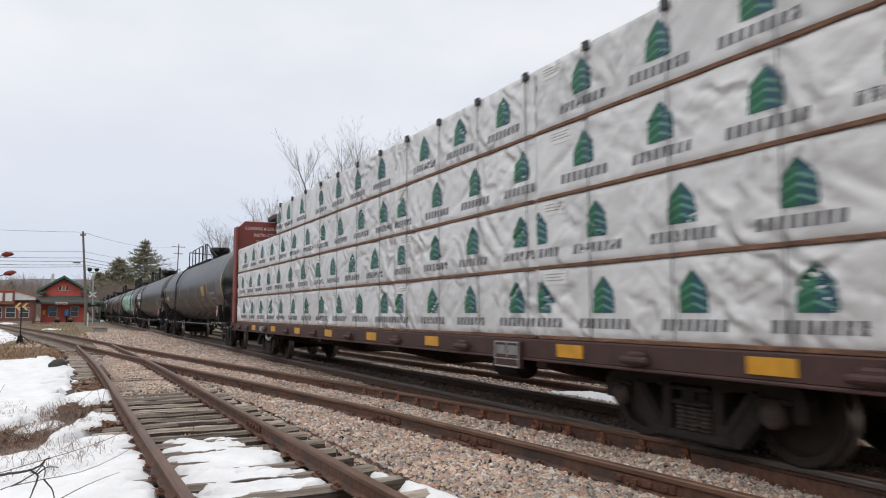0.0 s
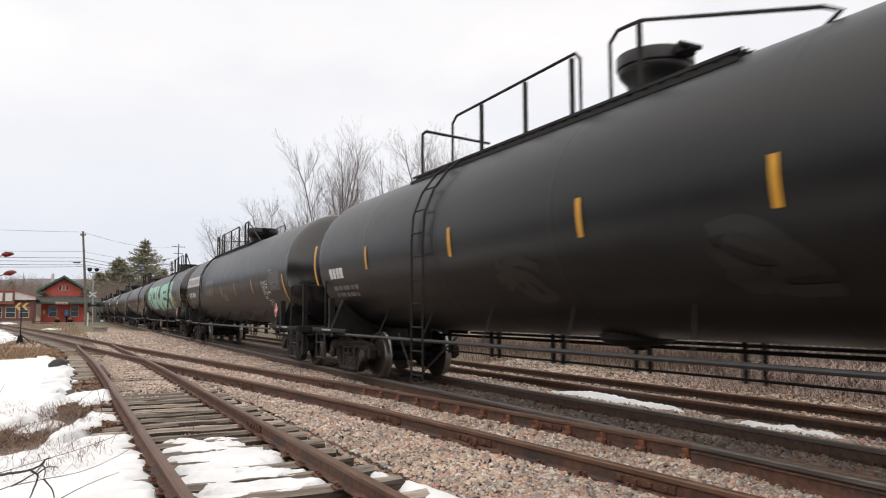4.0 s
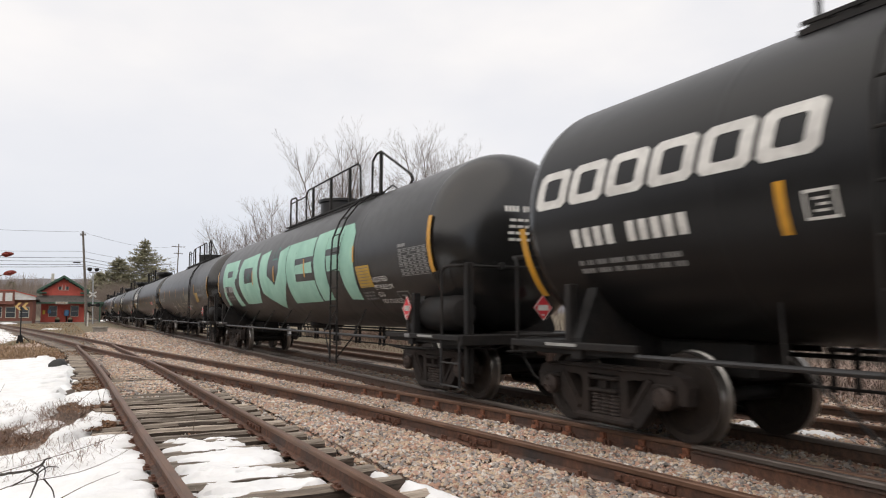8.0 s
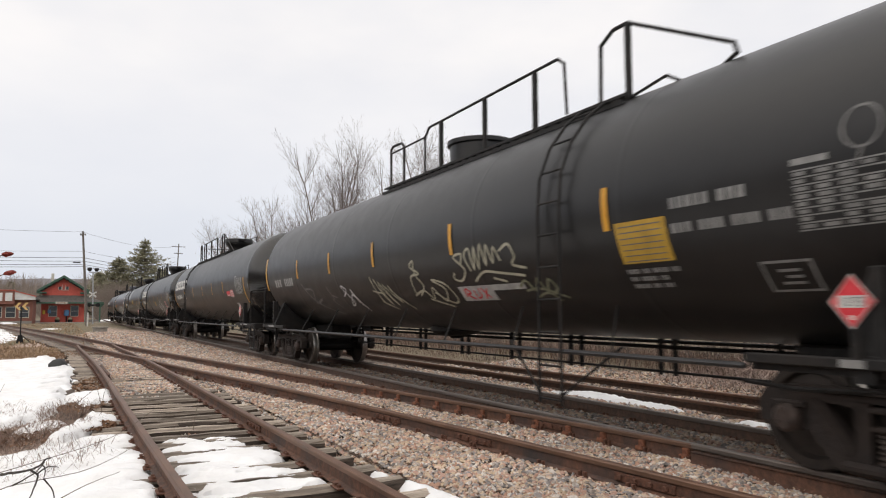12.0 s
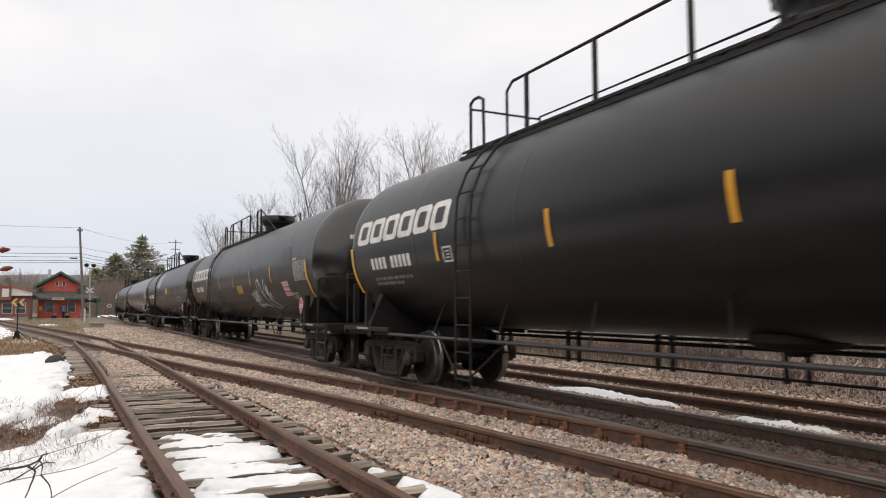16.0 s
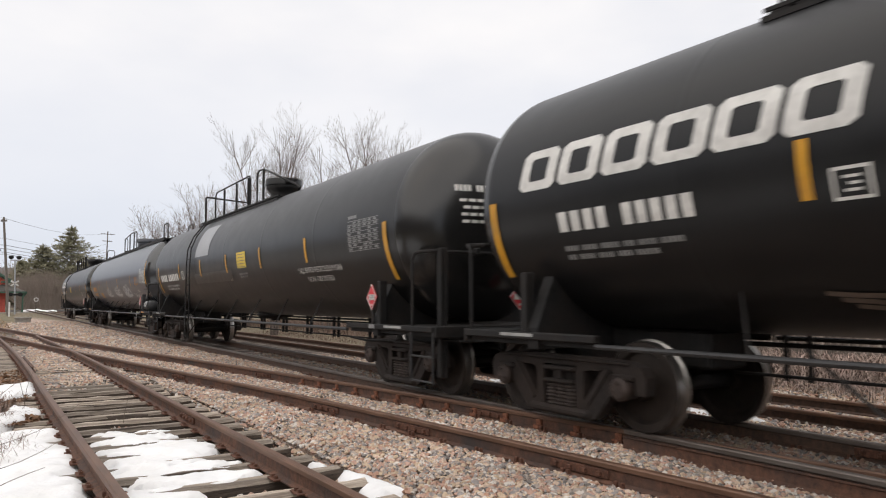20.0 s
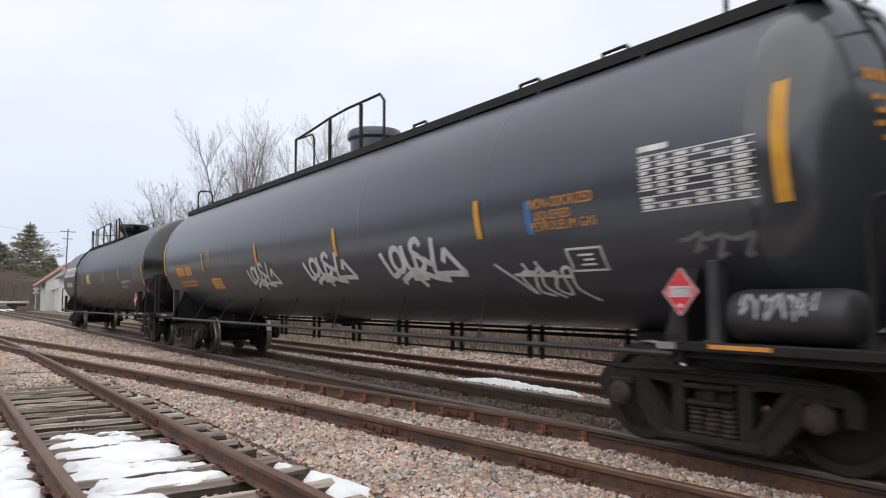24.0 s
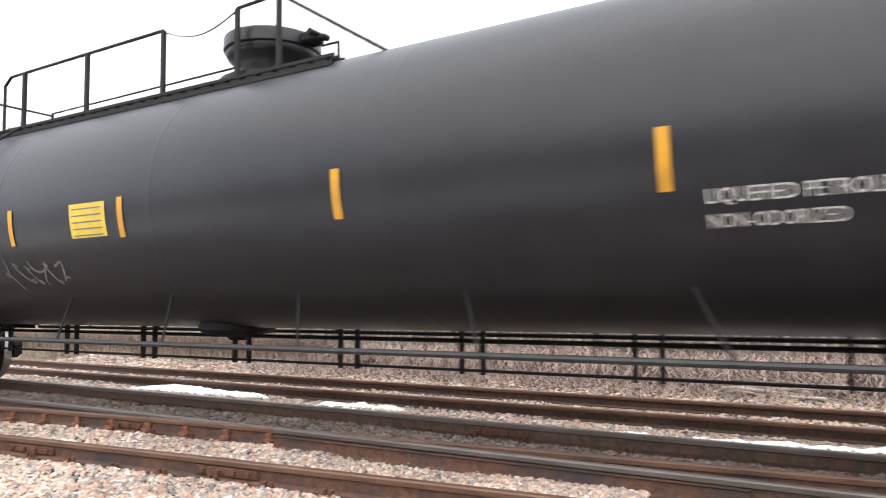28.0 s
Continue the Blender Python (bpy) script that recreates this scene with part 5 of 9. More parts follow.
panel(c6, -5.2, -7.0, -0.72, -0.52, M_PATCHGREY, "repaint_band", "grey repainted band")
M_RUSTSMEAR = material("rusty_smear", (0.10, 0.075, 0.06), (0.17, 0.13, 0.105), 6, 0.8)
M_CHALK = material("rubbed_chalk", (0.035, 0.034, 0.034), (0.07, 0.068, 0.066), 9, 0.7)
tag(c6, 3.8, 2.2, -1.2, -0.5, 63, M_CHALK, 3, 0.08)
tag(c6, 0.14, 0.04, -0.94, -0.44, 64, M_SPRAYDIM, 1, 0.025)
freehand(c6, -2.15, -4.75, -1.28, -0.27, [
    [(0, 0.58), (0.05, 0.52), (0.03, 0.42), (0.06, 0.32), (0.16, 0.39)], [(0.06, 0.55), (0.11, 0.26), (0.14, 0.65), (0.19, 0.26), (0.22, 0.65), (0.25, 0.32), (0.27, 0.71), (0.32, 0.26)],
    [(0.365, 0.39), (0.38, 0.84), (0.48, 0.97), (0.49, 0.71), (0.555, 0.45), (0.68, 0.13), (0.9, 0)], [(0.48, 1.0), (0.555, 0.77), (0.59, 0.45)], [(0.65, 0.65), (0.71, 0.9), (0.73, 1.0)],
    [(0.7, 0.58), (0.78, 0.84), (0.71, 0.48), (0.825, 0.77), (0.75, 0.39), (0.87, 0.58), (0.84, 0.32)], [(0.7, 0.39), (1, 0.06)]], M_SPRAY, 0.05)
freehand(c6, -2.25, -3.6, -1.25, -1.0, [[(0, 0.8), (0.15, 0.3), (0.12, 0.9), (0.3, 0.1), (0.34, 0.8), (0.48, 0.1), (0.52, 0.9), (0.66, 0.15), (0.72, 0.9), (0.85, 0.2), (1, 0.6)], [(0.1, 0.5), (0.5, 0.6), (0.9, 0.4)]], M_SPRAY, 0.03)
for y0, y1, z0, z1, seed in ((3.2, 2.6, -1.14, -0.87, 68), (2.15, 1.65, -1.2, -0.97, 69)):
    rng = random.Random(seed)
    freehand(c6, y0, y1, z0, z1, [[(rng.uniform(0, 0.3), v + 0.1), (0.5, v), (rng.uniform(0.7, 1), v - 0.05)] for v in (0.15, 0.3, 0.5, 0.65, 0.85)], M_CHALK, 0.035, "rubbed grey chalk smear")
freehand(c6, 5.05, 4.5, -1.42, -1.17, [[(0, 0.9), (0.4, 0.8), (1, 0.75)], [(0.15, 0.6), (0.6, 0.5), (0.95, 0.35)], [(0.3, 0.3), (0.8, 0.15)]], M_RUSTSMEAR, 0.055, "pale rusty smear")

strips(c7, (5.06, 2.48, -0.05, -2.62, -5.22), -0.41, 0.03)
end_strips(c7, -8.32, 8.15, 0.03)
data_table(c7, -7.05, -8.12, -0.33, 0.14, 17)
words(c7, "LIQUEFIED PETROLEUM GAS", -4.7, -0.60, 0.10, 1.92)
words(c7, "NON  ODORIZED", -5.0, -0.78, 0.10, 1.14)
panel(c7, -0.95, -1.62, -0.34, 0.02, M_YELLOWPANEL, "yellow_panel", "yellow notice panel", 5)
panel(c7, 3.05, 1.65, 0.12, 1.03, M_PALEPATCH, "repaint_patch", "pale grey repainted patch")
number_bars(c7, [(7.8, 6.85, 4), (6.65, 5.22, 6)], -0.45, 0.21, None, 0.7)
stencil_rows(c7, 7.22, 5.5, -0.64, 0.06, 2, 71, M_WHITEDIM)
framed_box(c7, 4.77, 4.49, -0.44, -0.2)
panel(c7, 3.25, -0.4, -0.62, -0.34, M_PATCH, "repaint_band", "glossy black repainted band")
head_marks(c7, 77, M_WHITE, 0.42, -0.78)
stencil_rows(c7, -1.0, -1.6, -0.5, 0.04, 2, 73, M_GREYSTENCIL)

strips(c9, (4.6, 2.77, 0.67, -2.25, -5.0))
end_strips(c9, -8.5, 8.4, 0.0)
data_table(c9, -7.13, -8.2, -0.48, 0.0, 19)
words(c9, "LIQUEFIED PETROLEUM GAS", -5.25, -0.53, 0.10, 1.44)
words(c9, "NON-ODORIZED", -5.25, -0.70, 0.10, 0.8)
panel(c9, 1.57, 0.93, -0.40, -0.02, M_YELLOWPANEL, "yellow_panel", "bright yellow notice panel", 5)
scrawl(c9, 3.2, 1.9, -1.05, -0.65, 91, M_SPRAYDIM, 6, 0.03)
stencil_rows(c9, -6.5, -6.8, -1.0, 0.04, 3, 92)

# mint letters along one car
mint = {
    "R": [((7.85, 0.63), (7.0, 0.63), (6.95, -0.22), (7.78, -0.22)), ((7.0, 0.63), (5.52, 0.63), (5.4, 0.28), (6.98, 0.28)), ((6.17, 0.28), (5.25, 0.28), (5.55, -0.02), (6.17, 0.06)),
          ((6.98, 0.07), (5.6, 0.07), (5.95, -0.26), (6.95, -0.22)), ((6.35, -0.2), (5.8, -0.12), (5.36, -0.95), (6.0, -0.98)), ((7.78, -0.22), (7.5, -0.22), (7.42, -0.93), (7.84, -0.92))],
    "O": [((4.88, 0.58), (4.34, 0.6), (4.34, -0.9), (4.8, -0.89)), ((5.08, 0.2), (4.86, 0.56), (4.8, -0.88), (5.12, -0.24)), ((4.34, 0.6), (3.2, 0.64), (3.2, 0.23), (4.34, 0.25)),
          ((4.34, -0.22), (3.2, -0.21), (3.0, -0.88), (4.34, -0.9)), ((3.2, 0.64), (2.72, 0.66), (2.45, -0.45), (3.2, -0.45)), ((3.2, -0.45), (2.45, -0.45), (2.9, -0.88), (3.2, -0.88))],
    "V": [((2.38, 0.54), (1.38, 0.63), (1.4, -0.1), (2.27, -0.14)), ((2.27, -0.14), (1.4, -0.1), (0.68, -0.39), (2.18, -0.58)), ((2.18, -0.58), (0.68, -0.39), (-0.1, -0.66), (0.62, -1.11)),
          ((0.68, -0.39), (0.2, -0.06), (-0.57, -0.32), (-0.1, -0.66)), ((0.23, 0.49), (-0.54, 0.6), (-0.57, -0.32), (0.2, -0.06))],
    "E": [((-0.58, 0.59), (-1.4, 0.6), (-1.38, -0.94), (-0.62, -0.95)), ((-1.4, 0.6), (-2.84, 0.6), (-2.86, 0.15), (-1.4, 0.16)), ((-1.4, 0.01), (-2.74, 0.03), (-2.75, -0.22), (-1.4, -0.2)),
          ((-1.38, -0.38), (-2.85, -0.4), (-2.81, -0.93), (-1.38, -0.94))],
    "R.end": [((-2.92, 0.64), (-3.76, 0.66), (-3.68, -0.9), (-2.9, -0.91)), ((-3.76, 0.66), (-4.68, 0.66), (-4.64, 0.22), (-3.76, 0.21)), ((-3.78, 0.07), (-4.66, 0.06), (-4.62, -0.28), (-3.8, -0.25)),
              ((-4.68, 0.66), (-5.14, 0.66), (-5.44, 0.42), (-4.68, 0.42)), ((-4.68, 0.42), (-5.44, 0.42), (-5.42, -0.07), (-4.64, -0.28)), ((-4.6, -0.28), (-5.42, -0.07), (-5.3, -0.93), (-4.7, -0.91))],
}
for quads in mint.values():
    part("graffiti_letter", quad_decal(quads, 0.006), M_MINT, c3, "huge mint green painted letter")
part("graffiti_star", stroke_decal([[(3.95, 0.15), (3.6, -0.15)], [(3.6, 0.1), (3.9, -0.17)], [(3.78, 0.2), (3.72, -0.2)], [(4.0, -0.05), (3.5, 0.02)]], 0.03, 0.009), M_MINTDIM, c3)
part("graffiti_curl", stroke_decal([[(0.9, 0.55), (0.85, 0.3), (0.55, 0.3)], [(0.3, 0.56), (0.5, 0.62), (0.62, 0.45), (0.52, 0.3), (0.28, 0.28)]], 0.05, 0.009), M_MINTDIM, c3)
for y in (3.2, 0.69, -2.15):
    part("reflector_strip", decal([(y - 0.045, y + 0.045, -0.3, 0.12, 0)], 0.010), M_YELLOW, c3, "yellow reflective strip")
part("reflector_strip", decal([(-5.47, -5.38, -0.16, 0.15, 0)], 0.010), M_YELLOW, c3, "yellow reflective strip")
end_strips(c3, -8.71, 8.75, 0.35)
panel(c3, -5.5, -6.17, -0.67, -0.25, M_MUSTARD, "yellow_panel", "yellow notice panel", 7)
data_table(c3, -7.54, -8.62, -0.53, -0.09, 13)
for body, z, wide in (("LIQUEFIED", -0.58, 0.68), ("PETROLEUM", -0.73, 0.80), ("GAS", -0.88, 0.28), ("NON ODORIZED", -1.03, 0.92)):
    words(c3, body, -6.19, z, 0.095, wide, M_WHITE)
framed_box(c3, -7.03, -7.5, -1.09, -0.79, M_GREYSTENCIL)
stencil_rows(c3, -5.5, -6.1, -0.80, 0.04, 3, 43)
number_bars(c3, [(7.75, 7.2, 4), (6.9, 6.0, 6)], -0.43, 0.19, M_WHITEDIM, 0.62)
stencil_rows(c3, 7.6, 6.3, -0.62, 0.06, 2, 44)
head_marks(c3, 45, M_WHITE)

strips(c4, (5.75, 3.37, 0.91, -2.06, -5.39), -0.31, 0.13)
end_strips(c4, -8.69, 8.75, 0.35)
panel(c4, -5.5, -6.18, -0.67, -0.25, M_MUSTARD, "yellow_panel", "yellow notice panel", 7)
data_table(c4, -7.5, -8.57, -0.53, -0.08, 14)
stencil_rows(c4, -6.26, -7.17, -0.2, 0.10, 1, 46)
stencil_rows(c4, -6.24, -7.48, -0.42, 0.09, 1, 47)
stencil_rows(c4, -5.5, -6.2, -0.78, 0.05, 3, 48)
framed_box(c4, -7.04, -7.5, -1.05, -0.75, M_GREYSTENCIL)
panel(c4, -2.82, -3.6, -0.88, -0.79, M_WHITEDIM, "decal", "worn white decal strip")
panel(c4, -1.9, -2.82, -1.04, -0.79, M_WHITEDIM, "decal", "white decal with red scribble")
freehand(c4, -2.0, -2.78, -1.03, -0.81, [[(0.05, 0.3), (0.1, 0.9), (0.25, 0.6), (0.1, 0.45), (0.3, 0.1)], [(0.38, 0.8), (0.42, 0.2), (0.55, 0.3), (0.58, 0.9)], [(0.66, 0.9), (0.85, 0.15)], [(0.85, 0.85), (0.68, 0.1)]], M_RED, 0.028, "red sprayed scribble")
freehand(c4, -1.95, -3.81, -0.76, -0.22, [
    [(0.02, 0.35), (0, 0.18), (0.1, 0.12), (0.2, 0.41), (0.07, 0.76), (0.2, 0.82), (0.15, 0.53)], [(0.29, 0.35), (0.24, 0.76), (0.32, 0.92), (0.34, 0.38), (0.4, 0.96), (0.41, 0.38), (0.49, 1), (0.52, 0.45), (0.57, 0.96), (0.62, 0.5), (0.66, 0.88), (0.72, 0.53)],
    [(0.73, 0.76), (0.85, 0.9), (0.9, 0.59), (0.85, 0.41), (1.0, 0.3)], [(0.29, 0.06), (0.46, 0.3), (0.66, 0.24), (0.95, 0.12)], [(0.56, 0.12), (0.71, 0)]], M_SPRAYBUFF, 0.036)
freehand(c4, -0.37, -1.71, -1.19, -0.31, [
    [(0.05, 0.38), (0.1, 0.71), (0.35, 0.76), (0.15, 0.9), (0.27, 1), (0.23, 0.76), (0.35, 0.52), (0.15, 0.33)], [(0, 0.33), (0.3, 0.43), (0.45, 0.24), (0.55, 0.48), (0.7, 0.19), (0.85, 0.43), (0.6, 0.62), (0.9, 0.52), (1, 0.24), (0.85, 0.14), (0.55, 0.38)], [(0.35, 0.24), (0.8, 0.05)]], M_SPRAYBUFF, 0.036)
freehand(c4, 1.4, 0.0, -1.24, -0.43, [[(0.11, 0.94), (0.22, 0.25)], [(0.22, 0.88), (0.44, 0.19), (0.33, 0.81), (0.61, 0.19), (0.44, 0.75), (0.78, 0.25), (0.6, 0.7)], [(0.17, 0.31), (0.5, 0.06)], [(0.61, 0.62), (1, 0.06)], [(0.05, 0.6), (0.4, 0.5)]], M_SPRAYBUFF, 0.034)
freehand(c4, 3.2, 2.0, -1.3, -0.53, [[(0.17, 0.6), (0.4, 0.8), (0.2, 0.9), (0.5, 0.45), (0.3, 0.3), (0.6, 0.65), (0.75, 0.3), (0.6, 0.8), (0.9, 0.1)]], M_SPRAY, 0.034)
freehand(c4, 5.6, 3.8, -1.33, -0.4, [[(0, 0.95), (0.25, 0.55), (0.55, 0.25), (1, 0)], [(0.1, 0.8), (0.4, 0.75), (0.3, 0.4), (0.6, 0.5)]], M_SPRAYDIM, 0.05)
freehand(c4, 3.9, 3.4, -1.2, -0.5, [[(0.1, 0.9), (0.4, 0.5), (0.2, 0.4), (0.7, 0.1)], [(0.3, 0.6), (0.9, 0.5)]], M_SPRAYDIM, 0.04)
freehand(c4, -3.5, -4.35, -1.1, -0.68, [[(0.0, 0.6), (0.2, 0.8), (0.35, 0.4), (0.5, 0.85), (0.6, 0.4), (0.75, 0.8), (0.85, 0.5), (0.7, 0.3)], [(0.1, 0.45), (0.5, 0.5), (1.0, 0.15)], [(0.3, 0.2), (0.6, 0.35), (0.8, 0.05)]], M_SPRAYOLIVE, 0.036)
number_bars(c4, [(7.9, 7.25, 3), (7.0, 6.2, 5)], -0.46, 0.19, M_WHITEDIM, 0.66)
head_marks(c4, 58, M_WHITE)
part("chalk_loop", stroke_decal([[(-8.05 + 0.14 * math.cos(k), 0.15 + 0.15 * math.sin(k)) for k in [i * math.pi / 8 for i in range(17)]], [(-8.05, 0.0), (-8.0, -0.12)]], 0.02), M_SPRAYDIM, c4)

strips(c8, (4.82, 1.43, -1.9, -5.42), -0.45, -0.03)
end_strips(c8, -8.9, 8.17, 0.43)
data_table(c8, -7.66, -8.71, -0.38, 0.07, 18, M_WHITE)
words(c8, "NON-ODORIZED", -6.28, -0.22, 0.10, 0.85, M_ORANGETXT)
words(c8, "LIQUEFIED", -6.34, -0.335, 0.09, 0.5, M_ORANGETXT)
words(c8, "PETROLEUM GAS", -6.27, -0.44, 0.09, 0.87, M_ORANGETXT)
framed_box(c8, -6.64, -7.1, -0.9, -0.64)
number_bars(c8, [(7.08, 6.4, 4), (6.3, 5.78, 4)], -0.5, 0.21, M_ORANGETXT, 0.78)
stencil_rows(c8, 7.02, 5.6, -0.69, 0.06, 2, 81, M_ORANGETXT)
panel(c8, 4.53, 3.83, -0.91, -0.63, M_ORANGEPANEL, "orange_panel", "orange notice panel", 4)
framed_box(c8, 4.45, 4.23, -0.22, 0.0, M_ORANGETXT, 0.02)
freehand(c8, 2.08, 0.62, -0.84, -0.42, LOUSY, M_SPRAY, 0.06, "white sprayed word")
freehand(c8, -0.62, -2.29, -0.82, -0.39, LOUSY, M_SPRAY, 0.075, "white sprayed word")
freehand(c8, -3.17, -4.95, -0.86, -0.36, LOUSY, M_SPRAY, 0.085, "white sprayed word")
freehand(c8, -5.5, -6.75, -1.28, -0.75, [[(0, 1.0), (0.2, 0.6), (0.35, 0.2), (0.28, 0.7), (0.45, 0.75), (0.4, 0.3), (0.55, 0.15)], [(0.36, 0.98), (0.42, 0.7), (0.55, 0.85), (0.5, 0.4), (0.65, 0.1)], [(0.52, 1.0), (0.6, 0.7), (0.72, 0.75), (0.62, 0.35), (0.75, 0.2), (0.78, 0.75), (0.88, 0.8), (0.85, 0.35), (1.0, 0.0)], [(0.2, 0.72), (0.55, 0.68), (0.85, 0.62)]], M_SPRAY, 0.04)
part("blue_mark", decal([(-6.29, -6.2, -0.47, -0.13, 0)], 0.006), M_BLUETAPE, c8, "small blue stencilled edge")
freehand(c8, 7.05, 6.45, -0.98, -0.82, [[(0, 0.4), (0.12, 0.75), (0.2, 0.3), (0.32, 0.9), (0.42, 0.25), (0.5, 0.7), (0.62, 0.35), (0.75, 0.8), (0.85, 0.4), (1, 0.55)], [(0.3, 0.1), (0.6, 0.05), (0.8, 0.15)]], M_SPRAYOLIVE, 0.022)
freehand(c8, 6.35, 5.75, -0.96, -0.78, [[(0, 0.3), (0.1, 0.8), (0.2, 0.4), (0.3, 1.0), (0.4, 0.35), (0.55, 0.85), (0.65, 0.3), (0.8, 0.5), (0.9, 0.2), (1, 0.25)], [(0.05, 0.1), (0.35, 0.15)]], M_SPRAYOLIVE, 0.022)
freehand(c8, 5.65, 5.15, -0.95, -0.55, [[(0, 0.8), (0.3, 0.9), (0.15, 0.6), (0.5, 0.75), (0.25, 0.35), (0.6, 0.4), (0.45, 0.1), (0.9, 0.2)], [(0.4, 1.0), (0.5, 0.5), (0.7, 0.15)], [(0.55, 0.95), (0.8, 0.7), (1, 0.75)]], M_SPRAYDIM, 0.05)
scrawl(c8, -8.0, -8.6, -0.9, -0.6, 85, M_SPRAYDIM, 3, 0.04)
head_marks(c8, 86, M_ORANGETXT, 0.48, -0.75)

# placard boards sit a little further back on two of the cars; stencilled labels on the sills
for car in (c2, c5):
    for ob in car.children:
        if ob.name.split(".")[0] in ("placard", "placard_post") and ob.bound_box[0][0] < -1.2:
            ob.location.y += 0.19
for k, car in enumerate(cars):
    part("sill_label", Shape().box(-1.424, -8.78, 0.925, -1.4205, -8.28, 0.958), M_WHITEDIM if k != 7 else M_ORANGETXT, car)
    part("sill_label", Shape().box(-1.424, -7.98, 0.905, -1.4205, -7.80, 0.962), M_GREYSTENCIL, car)
    part("sill_label", Shape().box(-1.424, 7.9, 0.925, -1.4205, 8.45, 0.958), M_WHITEDIM if k != 7 else M_ORANGETXT, car)
for ob in c2.children:
    if ob.name.startswith("dome_"):
        ob.location.y += 0.28
for car, back in ((c5, 0.12), (c6, 0.40), (c9, 0.45)):
    for ob in car.children:
        if ob.name.split(".")[0] in ("ladder", "rung", "ladder_brace"):
            ob.location.y -= back
for car in (c5, c6):
    for ob in car.children:
        if ob.name.split(".")[0] == "end_post":
            ob.location.x, ob.location.z = 0.5, -0.16
for ob in c8.children:
    if ob.name.split(".")[0] in ("placard", "placard_post") and ob.bound_box[0][0] < -1.2:
        ob.location.y -= 0.13
rng = random.Random(88)
zig = []
for i in range(26):
    a = radians(24 + 30 * math.sin(i * 1.9 + rng.uniform(-0.3, 0.3)))
    zig.append((-1.17 - 0.204 * math.cos(a), -8.50 - 0.022 * i + rng.uniform(-0.03, 0.03), 1.172 + 0.204 * math.sin(a)))
part("graffiti_tag", Shape().pipe(zig, 0.010, 5), M_SPRAY, c8, "white sprayed scrawl on the air reservoir")

# ---------------------------------------------------------------- centre-beam flat car with wrapped lumber
LUMBER_AT = 13.15
REFLECTORS = (-9.36, -6.86, -3.54, -1.12, 1.28, 3.62, 5.9, 8.2)


def beam_car():
    car = thing("centerbeam_flat_car", "brown centre-beam flat car with yellow reflectors carrying lumber", "flat car")
    part("deck", Shape().box(-1.36, -11.55, 0.86, 1.36, 11.55, 0.985, 0.01), M_BROWN, car)
    for sx in (-1, 1):
        part("side_sill", Shape().box(sx * 1.30, -11.55, 0.76, sx * 1.40, 11.55, 0.985, 0.012), M_BROWN, car)
        part("sill_flange", Shape().box(sx * 1.24, -11.55, 0.735, sx * 1.43, 11.55, 0.765, 0.008), M_BROWN, car)
        y = -11.3
        while y < 11.3:
            if min(abs(y - r) for r in REFLECTORS) < 0.42:
                y += 1.13
                continue
            part("winch", Shape().box(sx * 1.39, y - 0.12, 0.79, sx * 1.455, y + 0.12, 0.92, 0.02).rod((sx * 1.44, y - 0.18, 0.84), (sx * 1.44, y + 0.18, 0.84), 0.035, 10), M_BROWN, car)
            y += 1.13
    for y in REFLECTORS:
        part("reflector", Shape().box(-1.412, y - 0.225, 0.805, -1.402, y + 0.225, 0.945, 0.002), M_YELLOW, car, "yellow rectangular reflector")
    part("center_sill", Shape().box(-0.3, -11.7, 0.5, 0.3, 11.4, 0.86, 0.02), M_BROWN, car)
    for y in (-6.2, -2.0, 2.2, 6.4):
        part("cross_bearer", Shape().prism([(-1.3, 0.86), (1.3, 0.86), (1.3, 0.66), (0.3, 0.42), (-0.3, 0.42), (-1.3, 0.66)], y - 0.1, y + 0.1, "xz"), M_BROWN, car)
    # centre beam truss
    part("top_chord", Shape().box(-0.32, -11.6, 4.40, 0.32, 11.3, 4.56, 0.02), M_BROWN, car)
    y = -10.4
    while y < 11.2:
        part("beam_post", Shape().box(-0.09, y - 0.10, 0.98, 0.09, y + 0.10, 4.42, 0.01), M_BROWN, car)
        part("beam_brace", Shape().rod((0, y, 3.3), (0, y + 1.5, 4.38), 0.05, 6), M_BROWN, car)
        y += 1.55
    for sy in (-1, 1):
        y = sy * 11.4 - 0.3
        bh = part("bulkhead", Shape().prism([(-1.36, 0.98), (1.36, 0.98), (1.36, 4.12), (1.12, 4.36), (-1.12, 4.36), (-1.36, 4.12)], y - 0.06, y + 0.06, "xz"), M_REDBROWN, car, "red-brown end bulkhead with white lettering")
        part("bulkhead_edge", Shape().box(-1.44, y - 0.2, 0.98, -1.355, y + 0.2, 4.15, 0.02), M_REDBROWN, car)
        for k, (word, w) in enumerate((("LOADING & UNLOADING", 1.5), ("INSTRUCTIONS", 0.95), ("WARNING", 0.8))):
            me = text_mesh(word)
            xs = [v.co.x for v in me.vertices]
            f = w / (max(xs) - min(xs))
            for v in me.vertices:
                v.co = (-0.35 + (v.co.x - (max(xs) + min(xs)) / 2) * f, y - 0.066, 4.08 - 0.22 * k + v.co.y * 0.15)
            part("lettering", me, M_WHITE, bh)
        coupler(car, sy * 11.75, sy)
        truck(car, sy * 8.15)
        part("end_sill", Shape().box(-1.4, sy * 11.56, 0.70, 1.4, sy * 11.64, 0.985, 0.01), M_BROWN, car)
        part("end_ladder", Shape().pipe([(-1.46, sy * 11.2, 0.25), (-1.46, sy * 11.2, 0.9)], 0.018).pipe([(-1.46, sy * 11.6, 0.25), (-1.46, sy * 11.6, 0.9)], 0.018).rod((-1.46, sy * 11.2, 0.3), (-1.46, sy * 11.6, 0.3), 0.016), M_IRON, car)
